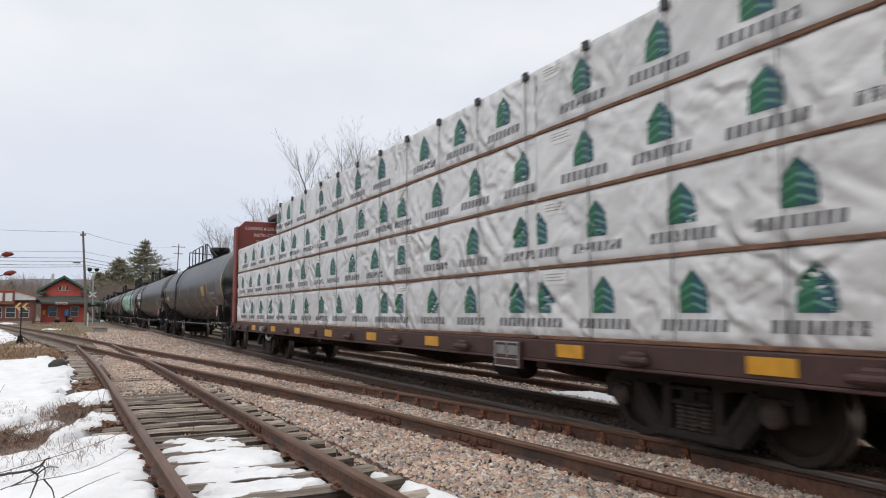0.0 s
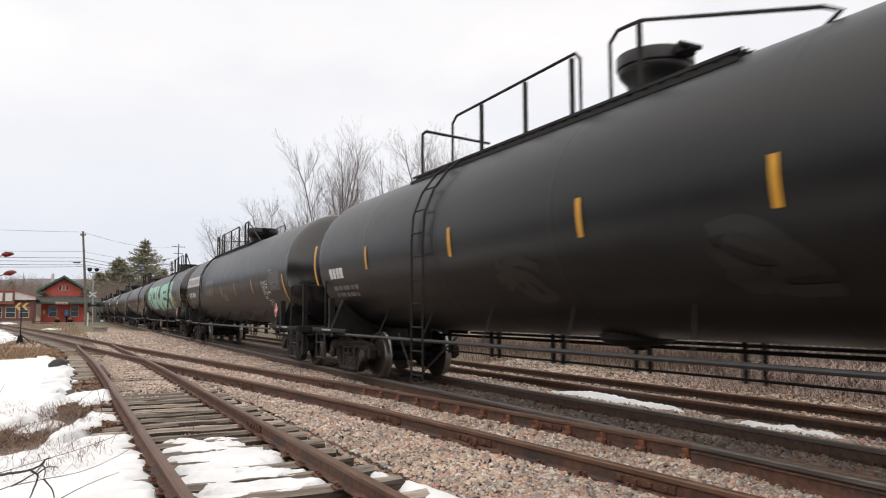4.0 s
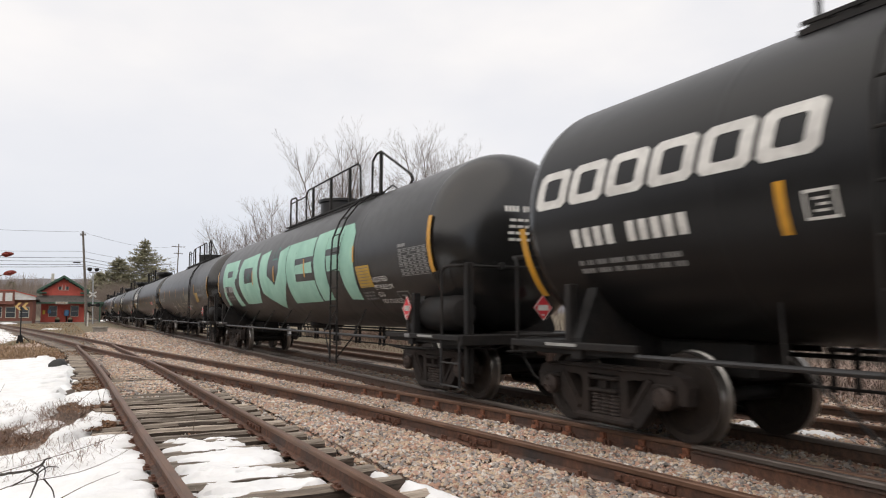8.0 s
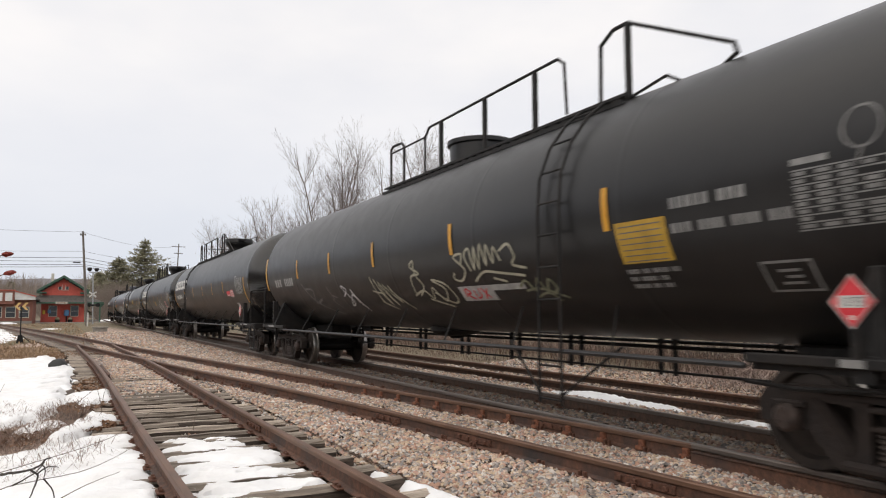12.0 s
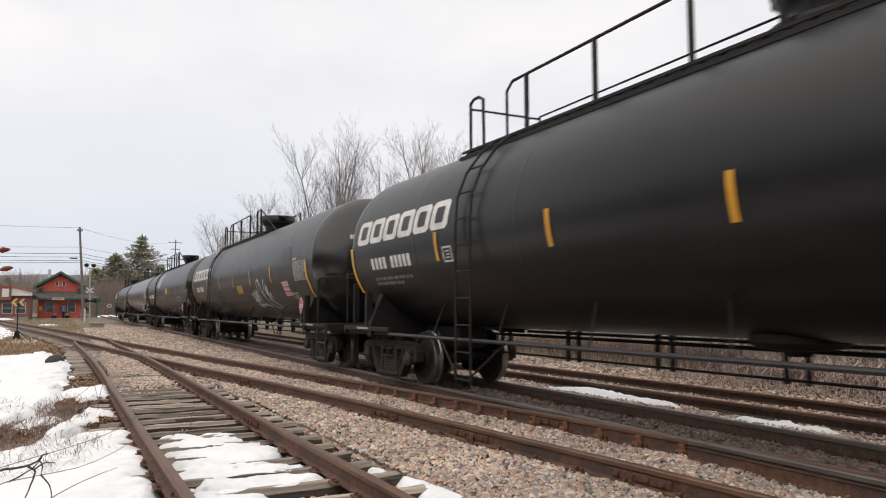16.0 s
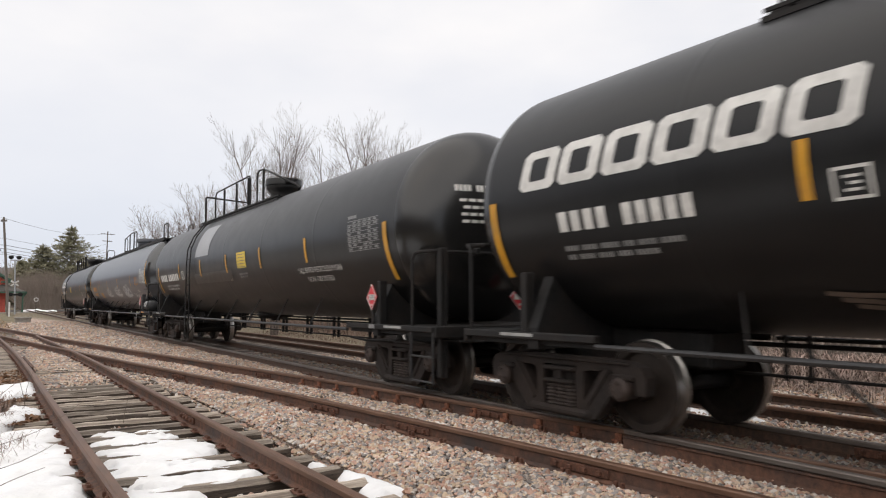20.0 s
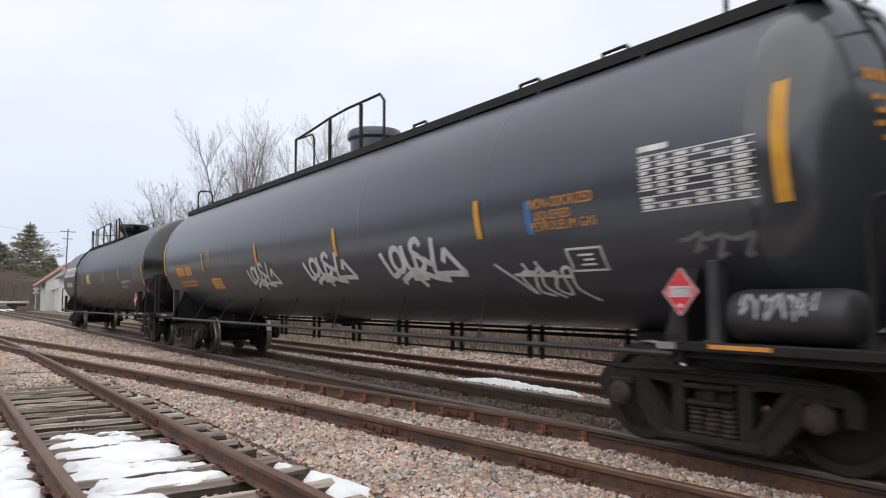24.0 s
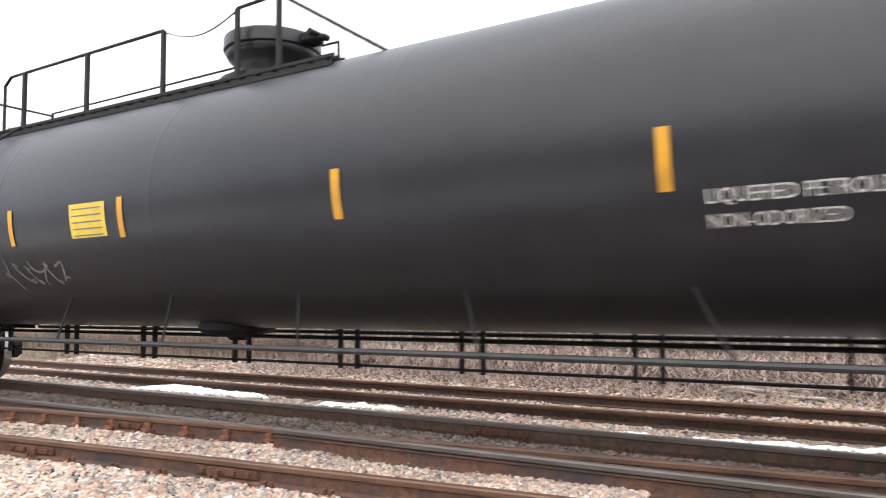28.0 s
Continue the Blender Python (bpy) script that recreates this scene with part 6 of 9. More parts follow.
    part("data_plate", Shape().box(-1.47, -5.98, 0.63, -1.41, -5.42, 0.95, 0.006), M_BROWN, car)
    for a0, a1, c0, c1 in ((-5.97, -5.43, 0.93, 0.945), (-5.97, -5.43, 0.64, 0.655), (-5.97, -5.955, 0.64, 0.945), (-5.445, -5.43, 0.64, 0.945), (-5.72, -5.71, 0.76, 0.93), (-5.95, -5.45, 0.735, 0.745), (-5.93, -5.74, 0.79, 0.90), (-5.68, -5.48, 0.79, 0.90)):
        part("plate_line", Shape().box(-1.475, a0, c0, -1.471, a1, c1), M_WHITEDIM if a1 - a0 < 0.03 or c1 - c0 < 0.03 else M_GREYSTENCIL, car)
    for y0, n in ((8.35, 3), (7.46, 5)):
        for i in range(n):
            a = y0 - 0.14 * i
            part("mark_bar", Shape().box(-1.408, a - 0.09, 0.79, -1.40, a, 0.92), M_WHITEDIM, car)
    part("brake_cylinder", Shape().lathe([(0.05, -5.2), (0.2, -5.15), (0.2, -4.6), (0.05, -4.55)], 14, "y", (-0.8, 0, 0.62)), M_IRON, car)
    part("stirrup", Shape().pipe([(-1.35, 6.85, 0.74), (-1.35, 6.8, 0.62), (-1.35, 6.6, 0.56), (-1.35, 6.38, 0.64)], 0.03, 6), M_WHITEDIM, car)
    return car


FACE = -1.395      # the outermost plane of the wrapped packs


def wrap_relief(y0, y1, z0, z1, seed):
    """How far the loose plastic lies behind the outermost plane: broad sag, sharp slanting folds, puckers at the pack's ends."""
    rng = random.Random(seed)
    folds = []
    for _ in range(int((y1 - y0) * 5)):
        near_end = rng.random() < 0.45
        fy = (y0 if rng.random() < 0.5 else y1) + rng.uniform(-0.7, 0.7) if near_end else rng.uniform(y0, y1)
        slope = rng.choice((-1, 1)) * rng.uniform(0.25, 1.1) if seed < 22 else rng.uniform(0.5, 1.2)
        folds.append((fy, rng.uniform(z0, z1), slope, rng.choice((-0.4, 1, 1)) * rng.uniform(0.012, 0.040), rng.uniform(0.03, 0.075), rng.uniform(0.3, 0.9)))

    def depth(y, z):
        d = 0.016 * (1 + noise.noise((y * 1.3, z * 2.0, seed))) + 0.006
        for fy, fz, sl, dep, wid, run in folds:
            if abs(y - fy) < run:
                off = abs((z - fz) - sl * (y - fy) - 0.04 * math.sin((y - fy) * 5))
                if off < wid:
                    d += dep * (1 - off / wid) * (1 - abs(y - fy) / run)
        return FACE + max(0.0, d)
    return depth


def wrap_shape(y0, y1, z0, z1, seed, depth):
    """A plastic-wrapped pack: creased long face, sagging hem, square top and ends."""
    s = Shape()
    ny, nz = max(6, round((y1 - y0) / 0.055)), 18
    for j in range(nz + 1):
        for i in range(ny + 1):
            y, z = y0 + (y1 - y0) * i / ny, z0 + (z1 - z0) * j / nz
            edge = 0.02 if j in (0, nz) or i in (0, ny) else 0.0
            hem = 0.018 * noise.noise((y * 2.2, seed, 1)) + 0.012 * noise.noise((y * 7, seed, 4)) if j == 0 else 0
            s.v.append((depth(y, z) + edge, y, z + hem))
    w = ny + 1
    s.f = [(j * w + i, j * w + i + 1, (j + 1) * w + i + 1, (j + 1) * w + i) for j in range(nz) for i in range(ny)]
    # top, bottom, back and ends
    a = len(s.v)
    for j in (0, nz):
        for i in range(w):
            s.v.append((-0.12, y0 + (y1 - y0) * i / ny, z0 if j == 0 else z1))
    for i in range(ny):
        s.f.append((i, a + i, a + i + 1, i + 1))
        s.f.append((nz * w + i, nz * w + i + 1, a + w + i + 1, a + w + i))
        s.f.append((a + i, a + w + i, a + w + i + 1, a + i + 1))
    s.f.append(tuple(j * w for j in range(nz + 1)) + (a + w, a))
    s.f.append(tuple(j * w + ny for j in reversed(range(nz + 1))) + (a + ny, a + w + ny))
    return s


def print_on(depth, bands, lo, hi, lift=0.005):
    """Ink that follows the plastic; bands of (z0, z1, y at both ends of the lower edge, y at both ends of the upper edge)."""
    s = Shape()
    keep = lambda v: min(hi, max(lo, v))
    for z0, z1, (a0, b0), (a1, b1) in bands:
        n = max(1, math.ceil((z1 - z0) / 0.045))
        m = max(1, math.ceil(max(abs(a0 - b0), abs(a1 - b1)) / 0.06))
        rows = []
        for i in range(n + 1):
            k = i / n
            a, b, z = a0 + (a1 - a0) * k, b0 + (b1 - b0) * k, z0 + (z1 - z0) * k
            rows.append([(depth(keep(a + (b - a) * j / m), z) - lift, keep(a + (b - a) * j / m), z) for j in range(m + 1)])
        s.rings(rows, False, False)
    return s


def logo(parent, y, z, depth, lo, hi):
    """A fir-tree mark, green and blue with pale chevrons, over a row of dark bars."""
    h = 0.38
    edge = [(0.0, 0.160), (0.16, 0.170), (0.22, 0.160), (0.40, 0.168), (0.44, 0.150), (0.60, 0.152), (0.66, 0.130), (0.80, 0.085), (1.0, 0.004)]
    for side, mat_ in ((1, M_LOGOGREEN), (-1, M_LOGOBLUE)):
        bands = [(z + h * f0, z + h * f1, (y, y + side * w0), (y, y + side * w1)) for (f0, w0), (f1, w1) in zip(edge, edge[1:])]
        tagged(part("printed_tree", print_on(depth, bands, lo, hi), mat_, parent), "green and blue printed tree mark" if side > 0 else "", kind="stuff")
    for side, mat_ in ((1, M_LOGOLEAF), (-1, M_LOGOPALE)):
        s = Shape()
        for f, w in ((0.04, 0.150), (0.27, 0.150), (0.48, 0.13)):
            steps = 4
            for k in range(steps):
                a, b = y + side * w * k / steps, y + side * w * (k + 1) / steps
                za, zb = z + h * (f + 0.15 * (1 - k / steps)), z + h * (f + 0.15 * (1 - (k + 1) / steps))
                ends = [min(hi, max(lo, v)) for v in (a, b)]
                s.add([(depth(ends[0], za) - 0.008, ends[0], za), (depth(ends[1], zb) - 0.008, ends[1], zb), (depth(ends[1], zb) - 0.008, ends[1], zb + 0.026), (depth(ends[0], za) - 0.008, ends[0], za + 0.026)], [(0, 1, 2, 3)])
        tagged(part("printed_stripe", s, mat_, parent), kind="stuff")
    bars = []
    for i in range(8):
        a = y + 0.388 - 0.0985 * i
        bars.append((z - 0.158, z - 0.056, (a, a - 0.058), (a - 0.012, a - 0.070)))
    tagged(part("printed_word", print_on(depth, bars, lo, hi), M_PRINT, parent), kind="stuff")


def bundle(y0, y1, tier, seed, logos):
    z0 = 1.02 + 0.793 * tier
    z1 = z0 + 0.772
    b = thing("lumber_bundle", "lumber bundle in white printed plastic wrap on the flat car", "lumber bundle", group="wrapped lumber bundles")
    depth = wrap_relief(y0 + 0.008, y1 - 0.008, z0, z1, seed)
    part("wrap", wrap_shape(y0 + 0.008, y1 - 0.008, z0, z1, seed, depth), M_WRAP, b, smooth=50)
    part("skid", Shape().box(FACE + 0.012, y0 + 0.03, z0 - 0.030, -0.15, y1 - 0.03, z0 + 0.012, 0.006), M_WOOD, b)
    for k in range(-9, 9):
        y = -2.62 + 1.15 * k
        if y0 + 0.1 < y < y1 - 0.1:
            part("strap", Shape().pipe([(FACE - 0.004, y, z0 - 0.02), (FACE - 0.004, y, z1 + 0.003), (-0.2, y, z1 + 0.004)], 0.006, 4), M_STRAP, b)
            if tier == 3:
                part("corner_guard", Shape().box(FACE - 0.02, y - 0.05, z1 - 0.09, FACE + 0.02, y + 0.05, z1 + 0.014, 0.008), M_WIREBLACK, b, "black corner protector")
    for ly in logos:
        if y0 + 0.02 < ly < y1 - 0.02:
            logo(b, ly, z0 + 0.265, depth, y0 + 0.02, y1 - 0.02)
    # paper label near the top of the pack's leading edge
    tag_y = y1 - 0.16 if seed % 3 else y1 - 0.3
    lab = part("paper_label", print_on(depth, [(z1 - 0.19, z1 - 0.05, (tag_y, tag_y - 0.42), (tag_y, tag_y - 0.42))], y0, y1, 0.006), M_PAPER, b, "white paper shipping label")
    rows = [(z1 - 0.08 - 0.035 * k, z1 - 0.068 - 0.035 * k, (tag_y - 0.04, tag_y - 0.38 + 0.06 * (k % 2)), (tag_y - 0.04, tag_y - 0.38 + 0.06 * (k % 2))) for k in range(3)]
    tagged(part("label_print", print_on(depth, rows, y0, y1, 0.009), M_LABELINK, lab), kind="stuff")
    return b


M_LOGOLEAF = material("leaf_green_print", (0.03, 0.17, 0.09), (0.05, 0.22, 0.12), 5, 0.5)
M_WIREBLACK = material("black_plastic", (0.015, 0.015, 0.016), (0.03, 0.03, 0.03), 5, 0.5)
M_PAPER = material("white_paper", (0.66, 0.66, 0.65), (0.74, 0.74, 0.73), 5, 0.7)
M_LABELINK = material("faint_label_ink", (0.30, 0.30, 0.31), (0.40, 0.40, 0.41), 5, 0.7)
beam = beam_car()
TIERS = [
    (0, (-10.9, -6.22, -2.03, 1.5, 5.9, 10.84), [-9.74, -8.58, -7.40, -6.33, -5.80, -4.66, -3.51, -2.29, -1.64, -0.45, 0.72, 1.88] + [3.0 + 1.12 * k for k in range(7)]),
    (1, (-10.9, -6.22, -2.03, 2.42, 6.9, 10.84), [-9.64, -8.48, -7.31, -6.28, -5.90, -4.73, -3.60, -2.36, -1.17, -0.02, 1.12] + [2.18 + 1.12 * k for k in range(8)]),
    (2, (-10.9, -6.22, -2.03, 2.42, 6.6, 10.84), [-10.5, -9.39, -8.25, -7.12, -5.94, -4.81, -3.66, -2.36, -1.60, -0.48, 0.68, 1.84] + [2.96 + 1.12 * k for k in range(7)]),
    (3, (-10.9, -6.22, -2.03, 2.42, 5.9), [-9.34, -8.25, -7.11, -5.53, -4.38, -3.23, -1.5, -0.3, 0.84, 2.0, 3.5, 4.65, 5.6]),
]
load = []
for tier, cuts, marks in TIERS:
    for i, (a, b) in enumerate(zip(cuts, cuts[1:])):
        load.append(bundle(a, b, tier, 7 * tier + i + 1, marks))
        far = copy_thing(load[-1], pose(0, 0, 0))
        load.append(far)

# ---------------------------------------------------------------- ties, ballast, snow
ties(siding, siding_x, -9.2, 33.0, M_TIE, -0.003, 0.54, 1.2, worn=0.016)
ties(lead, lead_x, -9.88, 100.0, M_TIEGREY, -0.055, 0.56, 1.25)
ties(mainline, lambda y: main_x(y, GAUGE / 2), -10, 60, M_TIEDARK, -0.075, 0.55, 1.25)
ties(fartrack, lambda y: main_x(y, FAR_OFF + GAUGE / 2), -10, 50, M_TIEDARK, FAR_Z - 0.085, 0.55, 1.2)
for off in (-GAUGE / 2, GAUGE / 2):
    fittings(siding, lambda y, o=off: siding_x(y) + o, 1.2, 24, -0.003, M_RUST, 0.52)
    fittings(lead, lambda y, o=off: lead_x(y) + o, 0.2, 22, -0.004, M_RUST, 0.56, tall=0.05)
for off in (0.0, GAUGE):
    fittings(mainline, lambda y, o=off: main_x(y, o), -4, 22, -0.004, M_RUST, 0.55, tall=0.04)


def brace_blocks(track, fx, y0, y1, side):
    """Bolted rail braces against the web of the lead rail."""
    s = Shape().box(0.012, -0.055, 0.012, 0.085, 0.055, 0.06, 0.01).box(0.012, -0.04, 0.05, 0.05, 0.04, 0.12, 0.008)
    me = s.mesh("rail_brace")
    y = y0
    while y < y1:
        part("rail_brace", me, M_RUSTBRIGHT, track, m=pose(fx(y), y, 0, 0, 0, 0 if side > 0 else 180))
        y += 0.56


right_rail = lambda y: lead_x(y) + GAUGE / 2
left_rail = lambda y: lead_x(y) - GAUGE / 2
brace_blocks(lead, right_rail, 2.0, 12.5, -1)
for y in (4.6, 7.0, 8.9, 14.2):
    joint(lead, left_rail, y, 0, M_RUST)
joint(lead, right_rail, 7.4, 0, M_RUST)
joint(lead, right_rail, 13.6, 0, M_RUST)
joint(siding, lambda y: siding_x(y) + GAUGE / 2, 9.1, 0, M_RUST)
joint(siding, lambda y: siding_x(y) - GAUGE / 2, 5.6, 0, M_RUST)
joint(mainline, lambda y: main_x(y, GAUGE), 3.4, 0, M_RUST)
# frog and guard rails where the siding crosses the lead
part("guard_rail", rail_shape(lambda y: siding_x(y) - GAUGE / 2 + 0.11, 17.5, 21.0, -0.01), M_RAIL, siding)
part("guard_rail", rail_shape(lambda y: main_x(y, 0.085), 3.2, 6.4, -0.01), M_RAIL, mainline)
part("wing_rail", rail_shape(lambda y: main_x(y, -0.10) - 0.012 * (y - 3.0), 0.8, 5.2, -0.006), M_RAIL, mainline)


def on_rails(x, y):
    """True near a rail or, on the siding, over the bare ties."""
    d, l = x - main_x(y), abs(x - lead_x(y))
    return min(abs(d), abs(d - GAUGE), abs(d - FAR_OFF), abs(d - FAR_OFF - GAUGE), abs(l - GAUGE / 2)) < 0.10


def stones(name, count, x_range, y_range, size, label, mat_, keep):
    """Loose crushed stone, every stone a little faceted lump."""
    rng = np.random.default_rng(len(name) + count)
    base = np.array([(1, 0, 0), (-1, 0, 0), (0, 1, 0), (0, -1, 0), (0, 0, 1), (0, 0, -1), (0.62, 0.62, 0.55), (-0.62, -0.62, 0.5)])
    tri = np.array([(4, 6, 2), (4, 0, 6), (6, 0, 2), (4, 2, 1), (4, 7, 3), (4, 1, 7), (7, 1, 3), (4, 3, 0), (5, 2, 0), (5, 1, 2), (5, 3, 1), (5, 0, 3)])
    pts = []
    while len(pts) < count:
        u = rng.random()
        y = y_range[0] + (y_range[1] - y_range[0]) * u ** 1.9
        x = rng.uniform(*x_range(y))
        if keep(x, y):
            pts.append((x, y))
    V, F = [], []
    for i, (x, y) in enumerate(pts):
        r = size * rng.uniform(0.55, 1.25) * (1 + 0.022 * max(0, y - 6))
        q = base * (r * rng.uniform(0.7, 1.3, 3)) * (1, 1, 0.75) + rng.normal(0, r * 0.13, (8, 3))
        k = rng.uniform(0, 6.28)
        c, s = math.cos(k), math.sin(k)
        q = q @ np.array([(c, s, 0), (-s, c, 0), (0, 0, 1)])
        q += (x, y, ground_z(x, y) + 0.105 * LIFT(x, y) + r * 0.2)
        V.append(q)
        F.append(tri + 8 * i)
    V, F = np.concatenate(V), np.concatenate(F)
    me = bpy.data.meshes.new(name)
    me.from_pydata(V.tolist(), [], F.tolist())
    me.materials.append(mat_)
    return tagged(new(name, me), label, "ballast", kind="stuff")


def LIFT(x, y):
    """How far the ballast is heaped above the ground sheet between the ties."""
    s = abs(x - siding_x(y))
    if s < 1.35:
        return 0.68 + 0.66 * min(1.0, max(0.0, (y - 12.0) / 3.0))
    return 1.08


def clear_of_ties(x, y):
    if on_rails(x, y):
        return False
    s = abs(x - siding_x(y))
    if s < 0.62:
        return 12.5 < y < 26 and random.random() < min(0.7, 0.12 + (y - 12.5) * 0.12) or random.random() < 0.10
    if s < 1.3:
        return random.random() < (0.14 if x < siding_x(y) else 0.30)
    return x > siding_x(y) - 0.3


M_DIRT = material("oily_dirt", (0.030, 0.022, 0.017), (0.13, 0.095, 0.072), 9, 0.95, bump=1.0, bump_scale=22, stain=(0.075, 0.048, 0.034), stain_scale=1.5, stain_amount=0.7)
bed, rows = Shape(), []
for k in range(150):
    y = -9.5 + 0.2 * k
    rows.append([(siding_x(y) + dx + 0.05 * noise.noise((y, dx, 2)), y, -0.118 + 0.066 * min(1.0, max(0.0, (y - 12.0) / 3.0)) - 0.05 * max(0.0, abs(dx) - 1.1) / 0.4 + 0.016 * noise.noise((dx * 5, y * 5, 1)) + 0.01 * noise.noise((dx * 14, y * 14, 4))) for dx in [-1.5 + 0.1 * i for i in range(31)]])
bed.rings(rows, False, False)
tagged(part("track_bed", bed, M_DIRT, smooth=60), "dark dirt and cinders packed between the siding ties", "track bed", kind="structure")
stones("ballast", 62000, lambda y: (siding_x(y) - 0.6, main_x(y, -0.05)), (1.5, 26), 0.0265, "loose pink and grey crushed stone ballast", M_STONE, clear_of_ties)
stones("ballast", 34000, lambda y: (main_x(y, 1.42), main_x(y, 7.6)), (-3.5, 20), 0.031, "loose pink and grey crushed stone beyond the main line", M_STONE, lambda x, y: not on_rails(x, y))
stones("ballast", 15000, lambda y: (main_x(y, 0.08), main_x(y, GAUGE - 0.08)), (-2.0, 20), 0.032, "oily crushed stone between the main rails, darkened as train shade", M_SHADESTONE, lambda x, y: not on_rails(x, y))

stones("ballast", 16000, lambda y: (main_x(y, -4.5), main_x(y, -0.1)), (24, 62), 0.034, "distant pink crushed stone along the main line", M_STONE, lambda x, y: not on_rails(x, y))


def edge_distance(poly, x, y):
    """Metres inside (+) or outside (-) a closed outline."""
    hit, best, n = False, 1e9, len(poly)
    for i in range(n):
        (x1, y1), (x2, y2) = poly[i], poly[i - 1]
        if (y1 > y) != (y2 > y) and x < (x2 - x1) * (y - y1) / (y2 - y1) + x1:
            hit = not hit
        dx, dy = x2 - x1, y2 - y1
        k = max(0.0, min(1.0, ((x - x1) * dx + (y - y1) * dy) / (dx * dx + dy * dy)))
        best = min(best, (x - x1 - k * dx) ** 2 + (y - y1 - k * dy) ** 2)
    return math.sqrt(best) if hit else -math.sqrt(best)


def snow(outline, base, depth, step=0.06, rough=0.12, label="patch of old melting snow on the ground", seed=1, patchy=0.5, slits=0.0):
    """Melting snow: a lumpy sheet that thins to a ragged edge and sinks into the ground there."""
    xs, ys = [p[0] for p in outline], [p[1] for p in outline]
    x0, x1, y0, y1 = min(xs) - 0.3, max(xs) + 0.3, min(ys) - 0.3, max(ys) + 0.3
    nx, ny = int((x1 - x0) / step) + 1, int((y1 - y0) / (step * 1.5)) + 1
    s, index, inner = Shape(), {}, {}
    for j in range(ny + 1):
        for i in range(nx + 1):
            x, y = x0 + i * step, y0 + j * step * 1.5
            wx = x + rough * noise.noise((x * 2.3, y * 2.3, seed)) + rough * 0.5 * noise.noise((x * 7, y * 7, seed + 5))
            wy = y + 1.6 * rough * noise.noise((x * 2.1, y * 2.1, seed + 9)) + rough * noise.noise((x * 6, y * 6, seed + 3))
            d = edge_distance(outline, wx, wy)
            if slits and d > -step:
                d -= slits * max(0.0, noise.noise((x * 1.3, y * 6.5, seed + 20)) - 0.08) + 0.5 * slits * max(0.0, noise.noise((x * 4, y * 14, seed + 21)) - 0.15)
                d = max(d, -2.0 * step)
            if d < -2.2 * step:
                continue
            k = max(-1.0, min(1.0, d / max(0.10, 2 * step)))
            swell = math.sqrt(k) if k > 0 else k
            bump = patchy * noise.noise((x * 1.4, y * 2.4, seed + 2)) + 0.6 * patchy * noise.noise((x * 4, y * 8, seed + 7)) + 0.2 * patchy * noise.noise((x * 14, y * 14, seed + 1))
            index[i, j] = len(s.v)
            inner[i, j] = d > -step
            s.v.append((x, y, base(x, y) + depth * (swell * (1 + bump) if k > 0 else 1.6 * k) - 0.004))
    for (i, j) in index:
        q = [(i, j), (i + 1, j), (i + 1, j + 1), (i, j + 1)]
        if all(k in index for k in q) and any(inner[k] for k in q):
            s.f.append(tuple(index[k] for k in q))
    ob = part("snow_patch", s, M_SNOW, smooth=70)
    return tagged(ob, label, "snow", kind="stuff")

bank = lambda x, y: max(ground_z(x, y) + 0.02, -0.03 - 0.10 * max(0, (siding_x(y) - 1.1 - x)))
snow([(-6.0, 9.2), (-0.72, 9.38), (-0.23, 9.41), (0.24, 9.55), (0.64, 9.6), (0.66, 7.94), (0.62, 6.6), (0.66, 5.0), (0.5, 3.0), (-3.0, 2.0), (-7, 3.0)], bank, 0.06, 0.045, 0.10, "melting snow bank beside the siding rail", 2, 0.6, 0.35)
snow([(-9, 27.5), (-2.3, 28.12), (-0.96, 29.6), (-0.15, 22.88), (-0.12, 17.0), (-0.2, 13.6), (-0.6, 12.4), (-1.0, 11.6), (-8, 11.0)], bank, 0.08, 0.07, 0.22, "broad melting snow field beside the siding", 3, 0.6, 1.3)
snow([(-0.2, 14.66), (0.60, 14.94), (0.58, 13.41), (0.14, 12.68)], bank, 0.09, 0.05, 0.1, "small snow patch on the tie ends", 4)
snow([(0.25, 11.9), (0.55, 11.3), (0.25, 10.3), (-0.35, 9.7), (-0.22, 10.4)], bank, 0.08, 0.04, 0.1, "small snow patch on the tie ends", 5)
snow([(-0.6, 11.6), (-0.1, 11.4), (-0.15, 10.9), (-0.8, 10.7)], bank, 0.06, 0.04, 0.1, "thin snow patch among dead leaves", 6)
snow([(-14, 105), (-8.8, 105), (-5.2, 72), (-3.1, 52), (-4.2, 42), (-12, 40)], lambda x, y: ground_z(x, y) + 0.03, 0.12, 0.5, 0.8, "distant snow patch beside the track", 7)
snow([(0.93, 9.2), (1.3, 9.02), (1.66, 9.0), (2.0, 7.7), (1.72, 6.9), (1.98, 6.72), (2.06, 6.15), (1.42, 5.86), (1.2, 5.3), (0.88, 5.4), (0.86, 7.9)], lambda x, y: -0.036, 0.044, 0.022, 0.16, "snow lying over the ties between the siding rails", 8, 0.9, 0.85)
snow([(2.5, 6.7), (2.62, 6.3), (2.5, 6.0)], lambda x, y: -0.06, 0.05, 0.025, 0.04, "small snow patch on ballast", 9)
snow([(2.6, 6.15), (2.75, 5.85), (2.85, 5.1), (2.5, 5.0)], lambda x, y: -0.06, 0.06, 0.03, 0.05, "small snow patch on ballast", 10)
for k, poly in enumerate(([(10.1, 11.9), (10.75, 11.4), (10.5, 8.6), (9.9, 9.0)], [(10.0, 7.6), (10.5, 6.9), (10.3, 5.7), (9.9, 6.4)], [(9.4, 3.6), (9.95, 2.6), (10.5, -0.3), (10.0, -0.8)])):
    snow([(x - 1.75, y) for x, y in poly], lambda x, y: -0.17, 0.10, 0.05, 0.12, "strip of old snow beside the far track", 11 + k)

